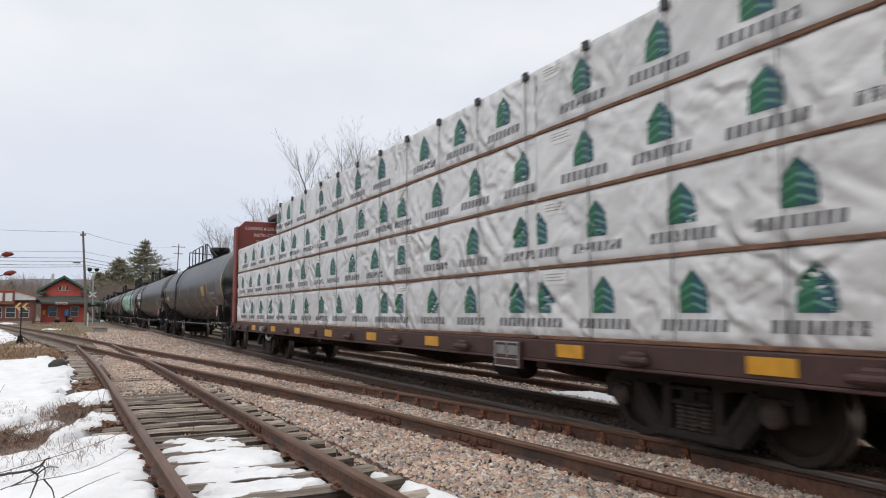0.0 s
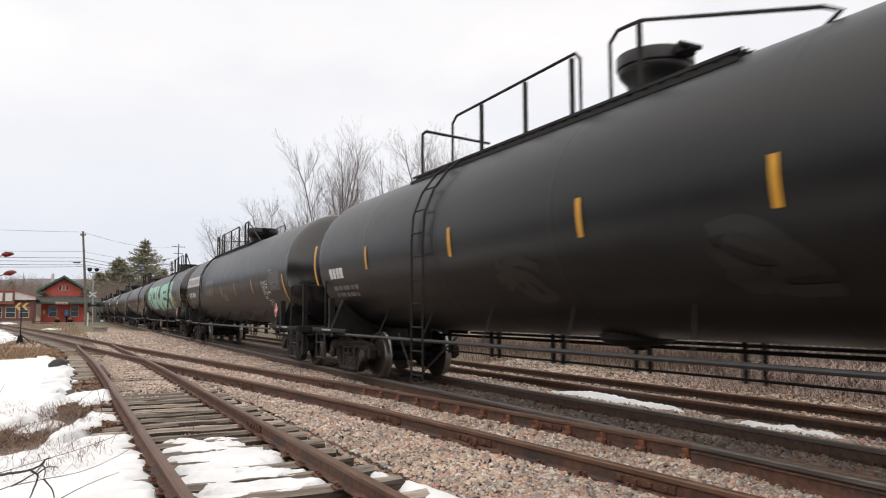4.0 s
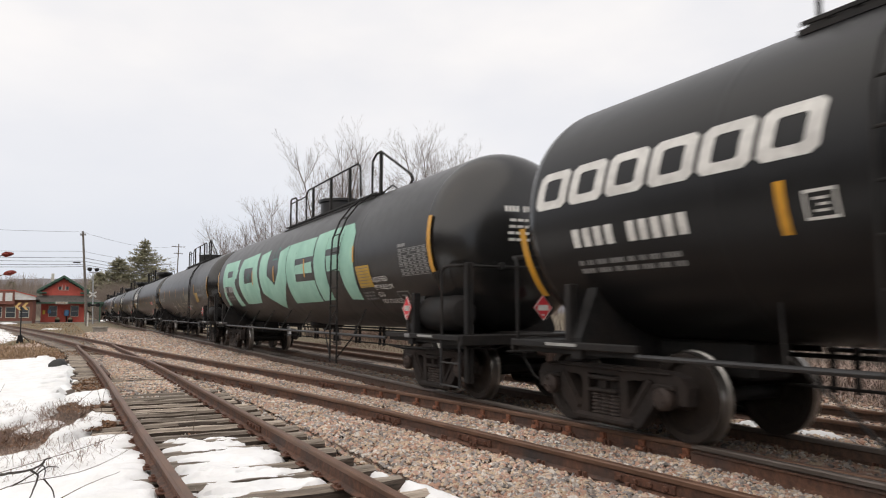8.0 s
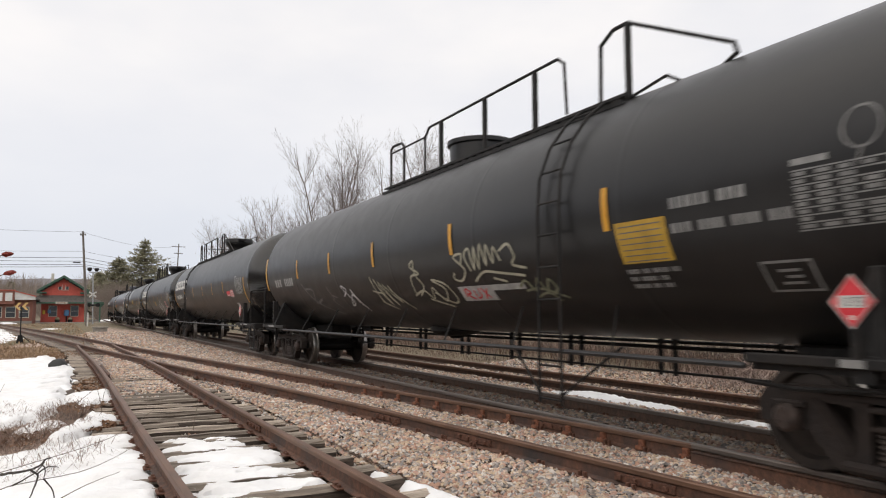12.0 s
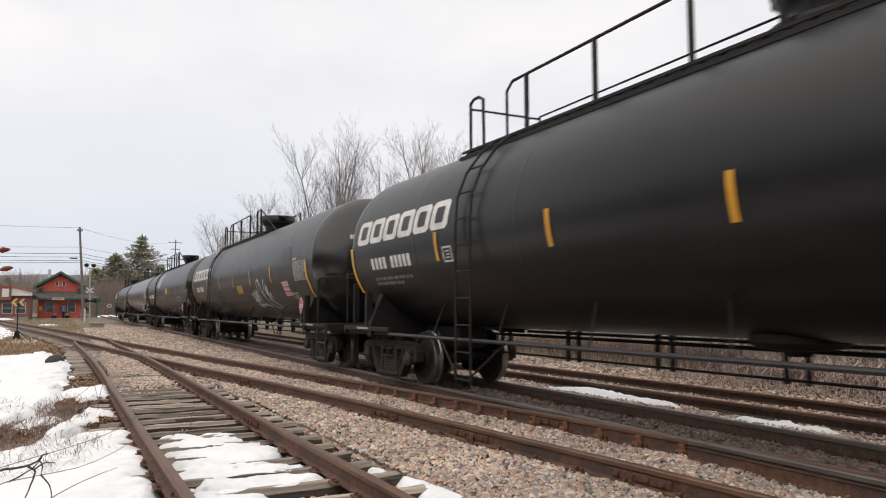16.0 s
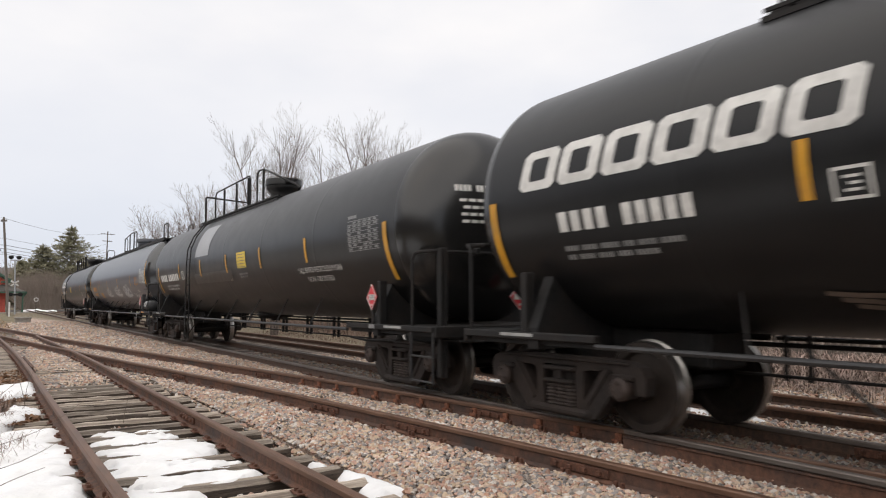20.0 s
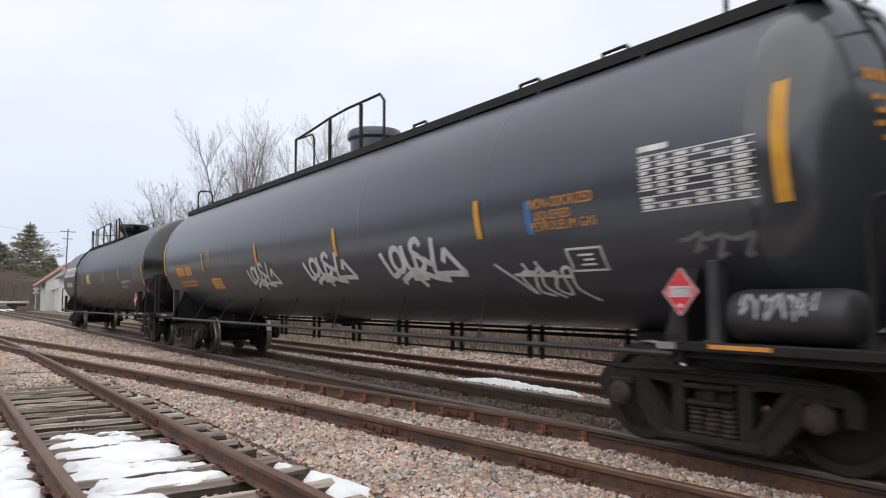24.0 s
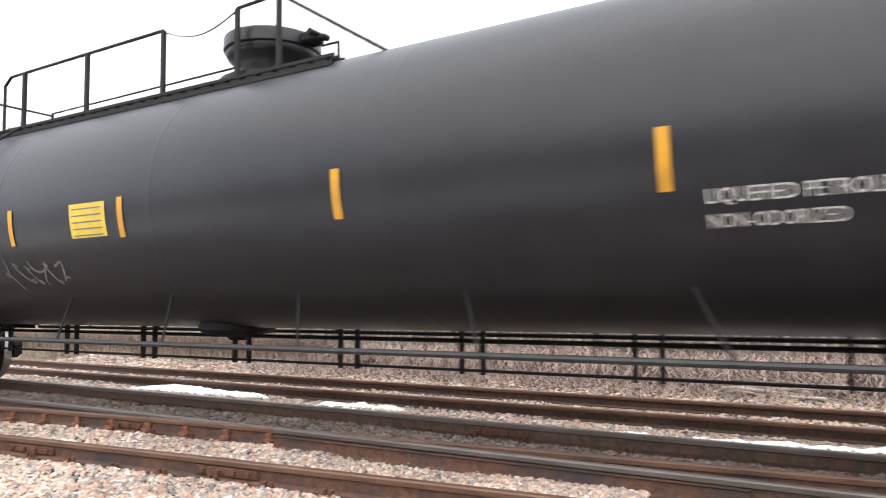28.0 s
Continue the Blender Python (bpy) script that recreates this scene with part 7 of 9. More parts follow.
# ---------------------------------------------------------------- dead weeds, leaves, twigs
M_DRY = material("dry_grass", (0.20, 0.125, 0.075), (0.38, 0.27, 0.17), 5, 0.9, per_island=0.35)
M_BRUSH = material("pale_dead_brush", (0.23, 0.165, 0.14), (0.50, 0.39, 0.335), 5, 0.9, per_island=0.45)
M_WEED = material("brown_weeds", (0.12, 0.075, 0.058), (0.27, 0.19, 0.15), 5, 0.9, per_island=0.4)
M_TWIG = material("grey_twig", (0.085, 0.065, 0.05), (0.17, 0.135, 0.105), 8, 0.9)
M_TWIGDARK = material("dark_wet_twig", (0.035, 0.030, 0.028), (0.085, 0.072, 0.064), 8, 0.9)
M_LEAF = material("dead_leaf", (0.13, 0.065, 0.035), (0.27, 0.15, 0.085), 6, 0.9, per_island=0.4)
M_SUMAC = material("sumac_fruit", (0.16, 0.022, 0.018), (0.28, 0.045, 0.03), 25, 0.8, bump=0.6, bump_scale=120)


def blades(name, label, count, area, tall, lean, mat_, base=ground_z, width=0.006):
    """Dead stalks, each a thin bent sliver."""
    rng = random.Random(count)
    s = Shape()
    for _ in range(count):
        x, y = area(rng)
        z = base(x, y)
        h = tall * rng.uniform(0.4, 1.2)
        k = rng.uniform(0, 6.283)
        dx, dy = math.cos(k), math.sin(k)
        l = lean * rng.uniform(0.2, 1.3) * h
        n = len(s.v)
        s.v += [(x - dy * width, y + dx * width, z), (x + dy * width, y - dx * width, z), (x + dx * l * 0.4 - dy * width * 0.7, y + dy * l * 0.4 + dx * width * 0.7, z + h * 0.6),
                (x + dx * l * 0.4 + dy * width * 0.7, y + dy * l * 0.4 - dx * width * 0.7, z + h * 0.6), (x + dx * l, y + dy * l, z + h * (1 - 0.4 * lean))]
        s.f += [(n, n + 1, n + 3, n + 2), (n + 2, n + 3, n + 4)]
    me = bpy.data.meshes.new(name)
    me.from_pydata(s.v, [], s.f)
    me.materials.append(mat_)
    return tagged(new(name, me), label, "dead plants", kind="stuff")


def litter(name, label, count, area, size, mat_, base):
    rng = random.Random(count + 7)
    s = Shape()
    for _ in range(count):
        x, y = area(rng)
        q = Euler((rng.uniform(-0.7, 0.7), rng.uniform(-0.7, 0.7), rng.uniform(0, 6.3))).to_matrix()
        r = size * rng.uniform(0.5, 1.3)
        n = len(s.v)
        c = Vector((x, y, base(x, y) + 0.02 + rng.uniform(0, 0.03)))
        s.v += [tuple(c + q @ Vector(p)) for p in ((-r, 0, 0), (0, -r * 0.5, 0.2 * r), (r, 0, 0), (0, r * 0.5, 0.2 * r))]
        s.f.append((n, n + 1, n + 2, n + 3))
    me = bpy.data.meshes.new(name)
    me.from_pydata(s.v, [], s.f)
    me.materials.append(mat_)
    return tagged(new(name, me), label, "dead leaves", kind="stuff")


def spots(*discs):
    def pick(rng):
        x, y, rx, ry = discs[rng.randrange(len(discs))]
        k, r = rng.uniform(0, 6.283), math.sqrt(rng.random())
        return x + rx * r * math.cos(k), y + ry * r * math.sin(k)
    return pick


low = lambda x, y: bank(x, y) - 0.01
litter("dead_leaves", "brown dead leaves in gaps of the snow", 5200, spots((-0.45, 10.6, 0.55, 0.75), (-1.05, 10.8, 0.5, 0.6), (0.1, 13.0, 0.35, 0.7), (0.2, 10.6, 0.3, 0.4), (-1.5, 13.0, 0.4, 0.6), (-1.2, 9.7, 0.3, 0.35), (0.3, 16.5, 0.35, 2.0), (-0.2, 30, 1.2, 2.2)), 0.035, M_LEAF, low)
blades("dead_weeds", "thin dry weed stalks poking through snow", 2600, spots((-0.6, 10.6, 0.8, 0.9), (-0.9, 10.3, 0.7, 0.6), (-0.5, 10.9, 0.8, 0.6), (-1.3, 10.6, 0.5, 0.8), (-0.3, 8.6, 0.7, 1.0), (-1.3, 13, 0.7, 1.5), (-0.1, 12.5, 0.4, 1.0)), 0.24, 2.0, M_WEED, low, 0.0028)
blades("dry_grass", "matted tan grass beyond the snow field", 5000, spots((-1.2, 31.5, 1.6, 2.6), (-3.5, 33, 2.0, 3.0), (-2.0, 36, 2.0, 3.0)), 0.16, 1.2, M_DRY, ground_z, 0.012)
blades("tall_dead_weeds", "tall brown dead weeds and brush behind the far track", 26000, lambda r: (lambda y: (main_x(y, (7.5 + 1.45 * r.random()) if y < 13 else (8.6 + 3.4 * r.random() ** 0.7)), y))(-8 + 58 * r.random() ** 1.4), 0.62, 0.8, M_WEED, ground_z, 0.008)
blades("brush_by_shed", "tangled brown brush in front of the shed", 9000, lambda r: (12.0 + 2.4 * r.random(), -9 + 22 * r.random()), 0.5, 1.9, M_BRUSH, ground_z, 0.007)
blades("bramble_bank", "dense tangle of dead brambles along the shed", 14000, lambda r: (13.2 + 1.15 * r.random(), -8 + 19 * r.random()), 0.9, 2.0, M_BRUSH, ground_z, 0.009)
blades("low_dead_weeds", "low brown weeds edging the far track", 7000, lambda r: (lambda y: (main_x(y, 6.9 + 1.9 * r.random()), y))(-8 + 48 * r.random() ** 1.3), 0.22, 1.0, M_WEED, ground_z, 0.007)


def twig(pts, r, parent=None, mat_=None):
    s = Shape()
    n = len(pts)
    for i, (a, b) in enumerate(zip(pts, pts[1:])):
        s.rod(a, b, r * (1 - 0.7 * i / n), 5, r * (1 - 0.7 * (i + 1) / n))
    return s


def bent(pts, r, n=5, seed=0):
    """A tapering twig that curves through the points, slightly crooked."""
    rng = random.Random(seed)
    fine = []
    for i in range(len(pts) - 1):
        p = [Vector(pts[max(0, min(len(pts) - 1, i + k))]) for k in (-1, 0, 1, 2)]
        for j in range(4):
            t = j / 4
            fine.append(0.5 * (2 * p[1] + (p[2] - p[0]) * t + (2 * p[0] - 5 * p[1] + 4 * p[2] - p[3]) * t * t + (3 * p[1] - p[0] - 3 * p[2] + p[3]) * t ** 3) + Vector((rng.uniform(-0.3, 0.3), 0, rng.uniform(-0.3, 0.3))) * r)
    fine.append(Vector(pts[-1]))
    s, m = Shape(), len(fine)
    for i, (p, q) in enumerate(zip(fine, fine[1:])):
        s.rod(p, q, r * (1 - 0.65 * i / m), n, r * (1 - 0.65 * (i + 1) / m))
    return s


fallen = thing("fallen_branch", "grey forked dead branch lying on the snow", "branch")
part("stem", bent([(-0.75, 5.9, -0.02), (-0.60, 5.9, 0.26), (-0.45, 5.9, 0.35), (-0.35, 5.9, 0.36), (-0.27, 5.9, 0.37), (-0.20, 5.9, 0.40), (-0.18, 5.9, 0.43), (-0.14, 5.9, 0.44)], 0.013, 6, 1), M_TWIGDARK, fallen)
for k, pts in enumerate(([(-0.27, 5.9, 0.37), (-0.22, 5.9, 0.33), (-0.23, 5.9, 0.27), (-0.26, 5.9, 0.18), (-0.32, 5.9, 0.02)], [(-0.20, 5.9, 0.40), (-0.175, 5.9, 0.37), (-0.18, 5.9, 0.30)], [(-0.22, 5.9, 0.34), (-0.16, 5.9, 0.38), (-0.09, 5.9, 0.37)],
                         [(-0.38, 6.0, 0.25), (-0.25, 6.0, 0.32), (-0.18, 5.92, 0.41)], [(-0.18, 5.9, 0.30), (-0.12, 5.92, 0.20), (-0.10, 5.95, 0.06)])):
    part("fork", bent(pts, 0.0065 if k != 0 else 0.009, 5, k), M_TWIGDARK, fallen)
long_twig = part("dry_twig", bent([(-0.60, 6.4, 0.02), (-0.48, 6.4, 0.15), (-0.26, 6.4, 0.19), (-0.07, 6.4, 0.21), (0.10, 6.4, 0.24), (0.26, 6.4, 0.30), (0.42, 6.4, 0.38)], 0.0045, 5, 9), M_TWIG)
tagged(long_twig, "long thin dry twig arching over the snow", "twig", "dry twigs")
for k, pts in enumerate(([(0.35, 11.6, -0.05), (0.33, 11.6, 0.15), (0.28, 11.6, 0.35), (0.22, 11.6, 0.55)], [(0.33, 11.5, -0.05), (0.36, 11.5, 0.3), (0.44, 11.5, 0.55)],
                         [(-1.1, 7.2, 0.0), (-0.3, 7.6, 0.12), (0.35, 8.2, 0.2), (0.8, 8.6, 0.42)], [(-0.5, 9.0, 0.0), (-0.1, 9.2, 0.35), (0.25, 9.5, 0.62)],
                         [(-0.9, 8.2, 0.0), (-0.8, 8.5, 0.4), (-0.65, 8.6, 0.75)], [(-1.2, 10.4, 0.0), (-1.1, 10.5, 0.4), (-0.9, 10.5, 0.8)], [(1.35, 9.7, -0.02), (1.37, 9.7, 0.16), (1.4, 9.7, 0.3)], [(-0.2, 6.3, 0.0), (0.1, 6.5, 0.1), (0.35, 6.6, 0.16)])):
    tw = part("dry_twig", bent(pts, 0.0045, 5, k), M_TWIG)
    tagged(tw, "thin dry twig standing in the snow", "twig", "dry twigs")

for k, (z, dx) in enumerate(((1.675, 0.0), (1.607, 0.01))):
    su = thing("sumac_head", "dark red sumac fruit head on a bare twig", "sumac", group="sumac heads")
    s = Shape()
    rng = random.Random(k)
    prof = [(0.002, 0.0), (0.006, 0.005), (0.0095, 0.012), (0.008, 0.022), (0.006, 0.03), (0.002, 0.036)]
    s.lathe(prof, 12, "x", (0, 0, 0))
    s.v = [(x + rng.uniform(-.003, .003), y + rng.uniform(-.003, .003), v + rng.uniform(-.003, .003)) for x, y, v in s.v]
    part("fruit", s, M_SUMAC, su, m=pose(-0.255 + dx, 2.99, z, 0, -12, 8))
    part("stem", twig([(-0.55, 3.02, z - 0.12), (-0.38, 3.0, z - 0.05), (-0.25 + dx, 2.99, z)], 0.003), M_TWIG, su)

# ---------------------------------------------------------------- trees
M_BARK = material("bare_bark", (0.10, 0.078, 0.068), (0.20, 0.162, 0.145), 9, 0.9, bump=0.4, bump_scale=25)
M_BARKBROWN = material("brown_bark", (0.10, 0.07, 0.05), (0.18, 0.13, 0.10), 9, 0.9)
# needles paler than living ones: distance haze put into the colour
M_NEEDLE = material("pine_needles", (0.115, 0.115, 0.068), (0.27, 0.25, 0.165), 4, 0.85, per_island=0.45)
M_BRUSH = material("brown_brush", (0.15, 0.12, 0.10), (0.28, 0.23, 0.195), 5, 0.9, per_island=0.3)


def bare_tree(x, y, tall, seed, label, spread=0.55, stems=3, depth=3, thick=0.009, thin=0.0042):
    """A leafless tree: straight leaders, rising side limbs that shorten upwards, and finer and finer twigs."""
    rng = random.Random(seed)
    tree = thing("bare_tree", label, "tree", pose(x, y, ground_z(x, y) - 0.05), "bare trees behind the train")
    twigs = Shape()
    def limb(p, d, length, r, level, shape):
        n = 12 if level == 0 else 5 if level == 1 else 3
        for i in range(n):
            k = (i + 1) / n
            d = (d + Vector((rng.gauss(0, 0.07), rng.gauss(0, 0.07), 0.05 + 0.05 * level))).normalized()
            q = p + d * (length / n)
            r2 = max(thin * 0.5, r * (1 - 0.8 / n))
            if level == 0:
                shape.rod(p, q, r, 6, r2)
            else:
                shape.sliver(p, q, r, r2)
            p, r = q, r2
            if level >= depth or (level == 0 and k < 0.22):
                continue
            for _ in range(4 if level == 0 else 2):
                if rng.random() < 0.25:
                    continue
                a = rng.uniform(0, 6.283)
                out = d.orthogonal().normalized()
                out = (out * math.cos(a) + d.cross(out) * math.sin(a))
                side = (d * 0.9 + out * rng.uniform(0.55, 1.05) * (0.6 + spread)).normalized()
                share = rng.uniform(0.26, 0.42) * (1.25 - 0.75 * k) if level == 0 else rng.uniform(0.35, 0.55) * (1.2 - 0.5 * k)
                limb(p, side, length * share, max(thin * 0.8, r * 0.5), level + 1, twigs)
        if level < depth:
            for _ in range(2):
                fork = (d + Vector((rng.gauss(0, 0.25), rng.gauss(0, 0.25), 0.1))).normalized()
                limb(p, fork, length * 0.16, max(thin * 0.6, r * 0.7), depth, twigs)
    for i in range(stems):
        a = 6.283 * i / stems + rng.uniform(0, 1)
        trunk = Shape()
        d = Vector((spread * 0.42 * math.cos(a), spread * 0.42 * math.sin(a), 1)).normalized()
        limb(Vector((0.15 * math.cos(a), 0.15 * math.sin(a), 0)), d, tall * rng.uniform(0.72, 1.0), tall * thick, 0, trunk)
        part("trunk", trunk, M_BARK, tree)
    tagged(part("crown", twigs, M_BARK, tree), "crown of fine bare twigs")
    return tree


bare_tree(12.2, 36.4, 10.0, 1, "tall bare tree with upright stems", 0.20, 6, 3, 0.0062)
bare_tree(16.5, 32.8, 10.3, 3, "spreading bare tree beyond the far track", 0.55, 6, 3, 0.006)
bare_tree(14.7, 35.4, 8.8, 4, "bare tree with thin branches", 0.5, 3, 3, 0.0065)
for k, (x, y, h) in enumerate(((11.6, 46, 8.6), (11.4, 53, 8.6), (12.3, 60, 8.8), (13.8, 47, 8.6), (12.2, 70, 8.8))):
    bare_tree(x, y, h, 10 + k, "bare shrubby tree with dense twigs", 0.6, 6, 2, 0.006, 0.008)
for k, (x, y, h) in enumerate(((17.9, 18.2, 7.7), (19.5, 17.6, 6.2))):
    bare_tree(x, y, h, 20 + k, "bare tree rising behind the weathered shed", 0.55, 3, 3)
for k, (x, y, h) in enumerate(((13.2, 15.5, 2.6), (13.6, 18.5, 2.8), (13.0, 22.0, 2.4), (13.8, 12.9, 2.2), (13.4, 26, 2.5))):
    bare_tree(x, y, h, 30 + k, "leafless reddish shrub at the yard edge", 0.9, 6, 2, 0.006, 0.004)


def pine(x, y, tall, wide, seed, label):
    """A white pine: level whorls of long boughs, each carrying flat sprays of needle clumps, with gaps between the layers."""
    rng = random.Random(seed)
    tree = thing("pine_tree", label, "tree", pose(x, y, -0.2), "pines by the crossing")
    part("trunk", Shape().rod((0, 0, 0), (0, 0, tall), tall * 0.014, 8, 0.05), M_BARKBROWN, tree)
    boughs, s = Shape(), Shape()
    z = tall * 0.10
    while z < tall * 0.97:
        f = (z / tall - 0.10) / 0.90
        reach = wide * (1 - f) ** 0.9 * rng.uniform(0.75, 1.08) + 0.25
        for k in range(8):
            a = 6.283 * k / 8 + rng.uniform(-0.35, 0.35)
            l = reach * rng.uniform(0.6, 1.12)
            p = Vector((0, 0, z + rng.uniform(-0.25, 0.25)))
            q = p + Vector((l * math.cos(a), l * math.sin(a), rng.uniform(0.02, 0.22) * l))
            boughs.rod(p, q, 0.06, 3, 0.02)
            for j in range(6 + int(3.6 * l)):
                t = rng.uniform(0.18, 1.04)
                c = p.lerp(q, t) + Vector((rng.gauss(0, 0.10 * l + 0.12), rng.gauss(0, 0.10 * l + 0.12), rng.gauss(0.10, 0.16)))
                for m_ in range(3):
                    e = Vector((rng.gauss(math.cos(a) * 0.5, 0.8), rng.gauss(math.sin(a) * 0.5, 0.8), rng.gauss(0.28, 0.35))).normalized() * rng.uniform(0.5, 1.15)
                    o = e.orthogonal().normalized() * rng.uniform(0.05, 0.15)
                    n = len(s.v)
                    s.v += [tuple(c - o * 0.4), tuple(c + e * 0.5 + o), tuple(c + e), tuple(c + e * 0.5 - o)]
                    s.f.append((n, n + 1, n + 2, n + 3))
        z += tall * 0.042 * rng.uniform(0.8, 1.2)
    for k in range(14):
        e = Vector((rng.gauss(0, 0.35), rng.gauss(0, 0.35), 1)).normalized() * rng.uniform(0.5, 1.1)
        o = e.orthogonal().normalized() * 0.07
        c = Vector((0, 0, tall - rng.uniform(0, 0.9)))
        n = len(s.v)
        s.v += [tuple(c - o * 0.4), tuple(c + e * 0.5 + o), tuple(c + e), tuple(c + e * 0.5 - o)]
        s.f.append((n, n + 1, n + 2, n + 3))
    part("branchwork", boughs, M_BARKBROWN, tree)
    me = bpy.data.meshes.new("crown")
    me.from_pydata(s.v, [], s.f)
    me.materials.append(M_NEEDLE)
    tagged(part("crown", me, M_NEEDLE, tree), "dark green needle crown")
    return tree


pine(14.6, 199, 20.4, 11.5, 1, "tall dark green pine with layered boughs")
pine(8.8, 203, 16.0, 9.5, 2, "broad green pine beside the tall one")
pine(4.4, 208, 12.0, 7.0, 3, "lower green pine in the group")
pine(20.0, 207, 13.0, 7.0, 4, "green pine partly hidden by another")
pine(-24.5, 330, 14, 7.5, 5, "distant pine behind the depot")
pine(-3.5, 330, 15, 7.5, 6, "distant pine behind the depot")


def far_woods():
    """Leafless woods along the horizon: thousands of upright twigs and stems."""
    rng = random.Random(9)
    s = Shape()
    for _ in range(42000):
        a = radians(rng.uniform(-16, 36))
        d = rng.uniform(250, 420)
        x, y = d * math.sin(a), d * math.cos(a)
        h = rng.uniform(2.5, 11) * (0.85 + 0.5 * noise.noise((a * 22, 0, 0))) * d / 340
        z0 = rng.uniform(-0.5, 8.5) * d / 340
        w = rng.uniform(0.03, 0.09)
        k = rng.gauss(0, 0.3) * h
        n = len(s.v)
        s.v += [(x - w, y, z0), (x + w, y, z0), (x + k + w * 0.4, y, z0 + h), (x + k - w * 0.4, y, z0 + h)]
        s.f.append((n, n + 1, n + 2, n + 3))
    me = bpy.data.meshes.new("far_woods")
    me.from_pydata(s.v, [], s.f)
    me.materials.append(M_BRUSH)
    tagged(new("far_woods", me), "grey-brown leafless woods on the horizon", "woods", kind="stuff")
    # brown brush under the pines
    s = Shape()
    for _ in range(9000):
        x, y = rng.uniform(4.0, 18), rng.uniform(186, 198)
        h = rng.uniform(1.5, 10.5) * (1 - 0.6 * (abs(x - 8.5) / 9.5) ** 2)
        k = rng.gauss(0, 0.4)
        w = rng.uniform(0.02, 0.06)
        n = len(s.v)
        s.v += [(x - w, y, -0.2), (x + w, y, -0.2), (x + k * h, y, h)]
        s.f.append((n, n + 1, n + 2))
    me = bpy.data.meshes.new("brush_thicket")
    me.from_pydata(s.v, [], s.f)
    me.materials.append(M_BRUSH)
    tagged(new("brush_thicket", me), "brown leafless thicket below the pines", "brush", kind="stuff")


def near_woods():
    """A dense leafless belt opposite the train: unseen, added to darken the tanks' reflections."""
    rng = random.Random(17)
    s = Shape()
    for _ in range(7000):
        y = rng.uniform(-70, 60)
        x = -rng.uniform(26, 44) - 0.15 * max(0.0, y)
        h = rng.uniform(3, 12)
        w = rng.uniform(0.05, 0.22)
        k = rng.gauss(0, 0.16) * h
        z = rng.uniform(-0.4, 3.0) if h < 7 else -0.4
        n = len(s.v)
        s.v += [(x, y - w, z), (x, y + w, z), (x, y + k + w * 0.3, z + h), (x, y + k - w * 0.3, z + h)]
        s.f.append((n, n + 1, n + 2, n + 3))
    me = bpy.data.meshes.new("near_woods")
    me.from_pydata(s.v, [], s.f)
    me.materials.append(M_BARK)
    tagged(new("near_woods", me), "added unseen belt of bare trees that darkens reflections", "woods", kind="stuff")


far_woods()
near_woods()
M_HILL = material("far_hill", (0.13, 0.125, 0.135), (0.20, 0.19, 0.20), 0.03, 1.0, stain=(0.24, 0.25, 0.28), stain_scale=0.01)
hill = Shape()
ring = []
for i in range(61):
    a = radians(-40 + 150 * i / 60)
    h = 58 + 18 * noise.noise((i * 0.16, 1, 0)) + 5 * noise.noise((i * 0.7, 2, 0))
    ring.append((1500 * math.sin(a), 1500 * math.cos(a), h))
hill.rings([[(x * 0.75, y * 0.75, -1) for x, y, h in ring], [(x * 0.9, y * 0.9, h * 0.6) for x, y, h in ring], ring], False, False)
tagged(part("far_hills", hill, M_HILL, smooth=60), "low wooded hills on the horizon", "hills", kind="structure")

# ---------------------------------------------------------------- depot and its surroundings
M_BRICKRED = material("red_painted_siding", (0.50, 0.085, 0.062), (0.62, 0.125, 0.09), 3, 0.7, stain=(0.27, 0.04, 0.03), stain_scale=0.6)
M_GREEN = material("green_trim", (0.035, 0.085, 0.06), (0.06, 0.13, 0.09), 4, 0.6)
M_ROOF = material("slate_shingles", (0.055, 0.05, 0.045), (0.125, 0.115, 0.105), 2.5, 0.85, bump=0.4, bump_scale=10, stain=(0.10, 0.085, 0.075), stain_scale=0.4)
M_GLASS = material("window_glass", (0.03, 0.035, 0.04), (0.05, 0.055, 0.06), 2, 0.08)
M_TRIM = material("cream_trim", (0.45, 0.43, 0.37), (0.56, 0.54, 0.47), 4, 0.6)
M_POLE = material("weathered_pole", (0.10, 0.085, 0.075), (0.20, 0.175, 0.155), 6, 0.9, stretch=(6, 6, 0.6), bump=0.3)
M_GREYMETAL = material("galvanised_steel", (0.30, 0.31, 0.32), (0.42, 0.43, 0.44), 6, 0.5, 0.4)
M_WIRE = material("black_wire", (0.02, 0.02, 0.02), (0.035, 0.035, 0.035), 3, 0.7)
M_BROWNWALL = material("brown_siding", (0.17, 0.065, 0.048), (0.27, 0.115, 0.085), 3, 0.8)
M_WHITEWALL = material("white_clapboard", (0.56, 0.56, 0.55), (0.70, 0.70, 0.68), 2, 0.7)
M_REDROOF = material("rusty_red_roof", (0.28, 0.12, 0.09), (0.40, 0.20, 0.16), 2, 0.7)
M_CONCRETE = material("old_concrete", (0.20, 0.19, 0.17), (0.32, 0.30, 0.27), 4, 0.9, bump=0.3)
M_BLUEPAINT = material("blue_paint", (0.06, 0.17, 0.33), (0.10, 0.24, 0.42), 4, 0.5)
M_AMBER = material("amber_target", (0.62, 0.40, 0.14), (0.75, 0.52, 0.22), 6, 0.5)


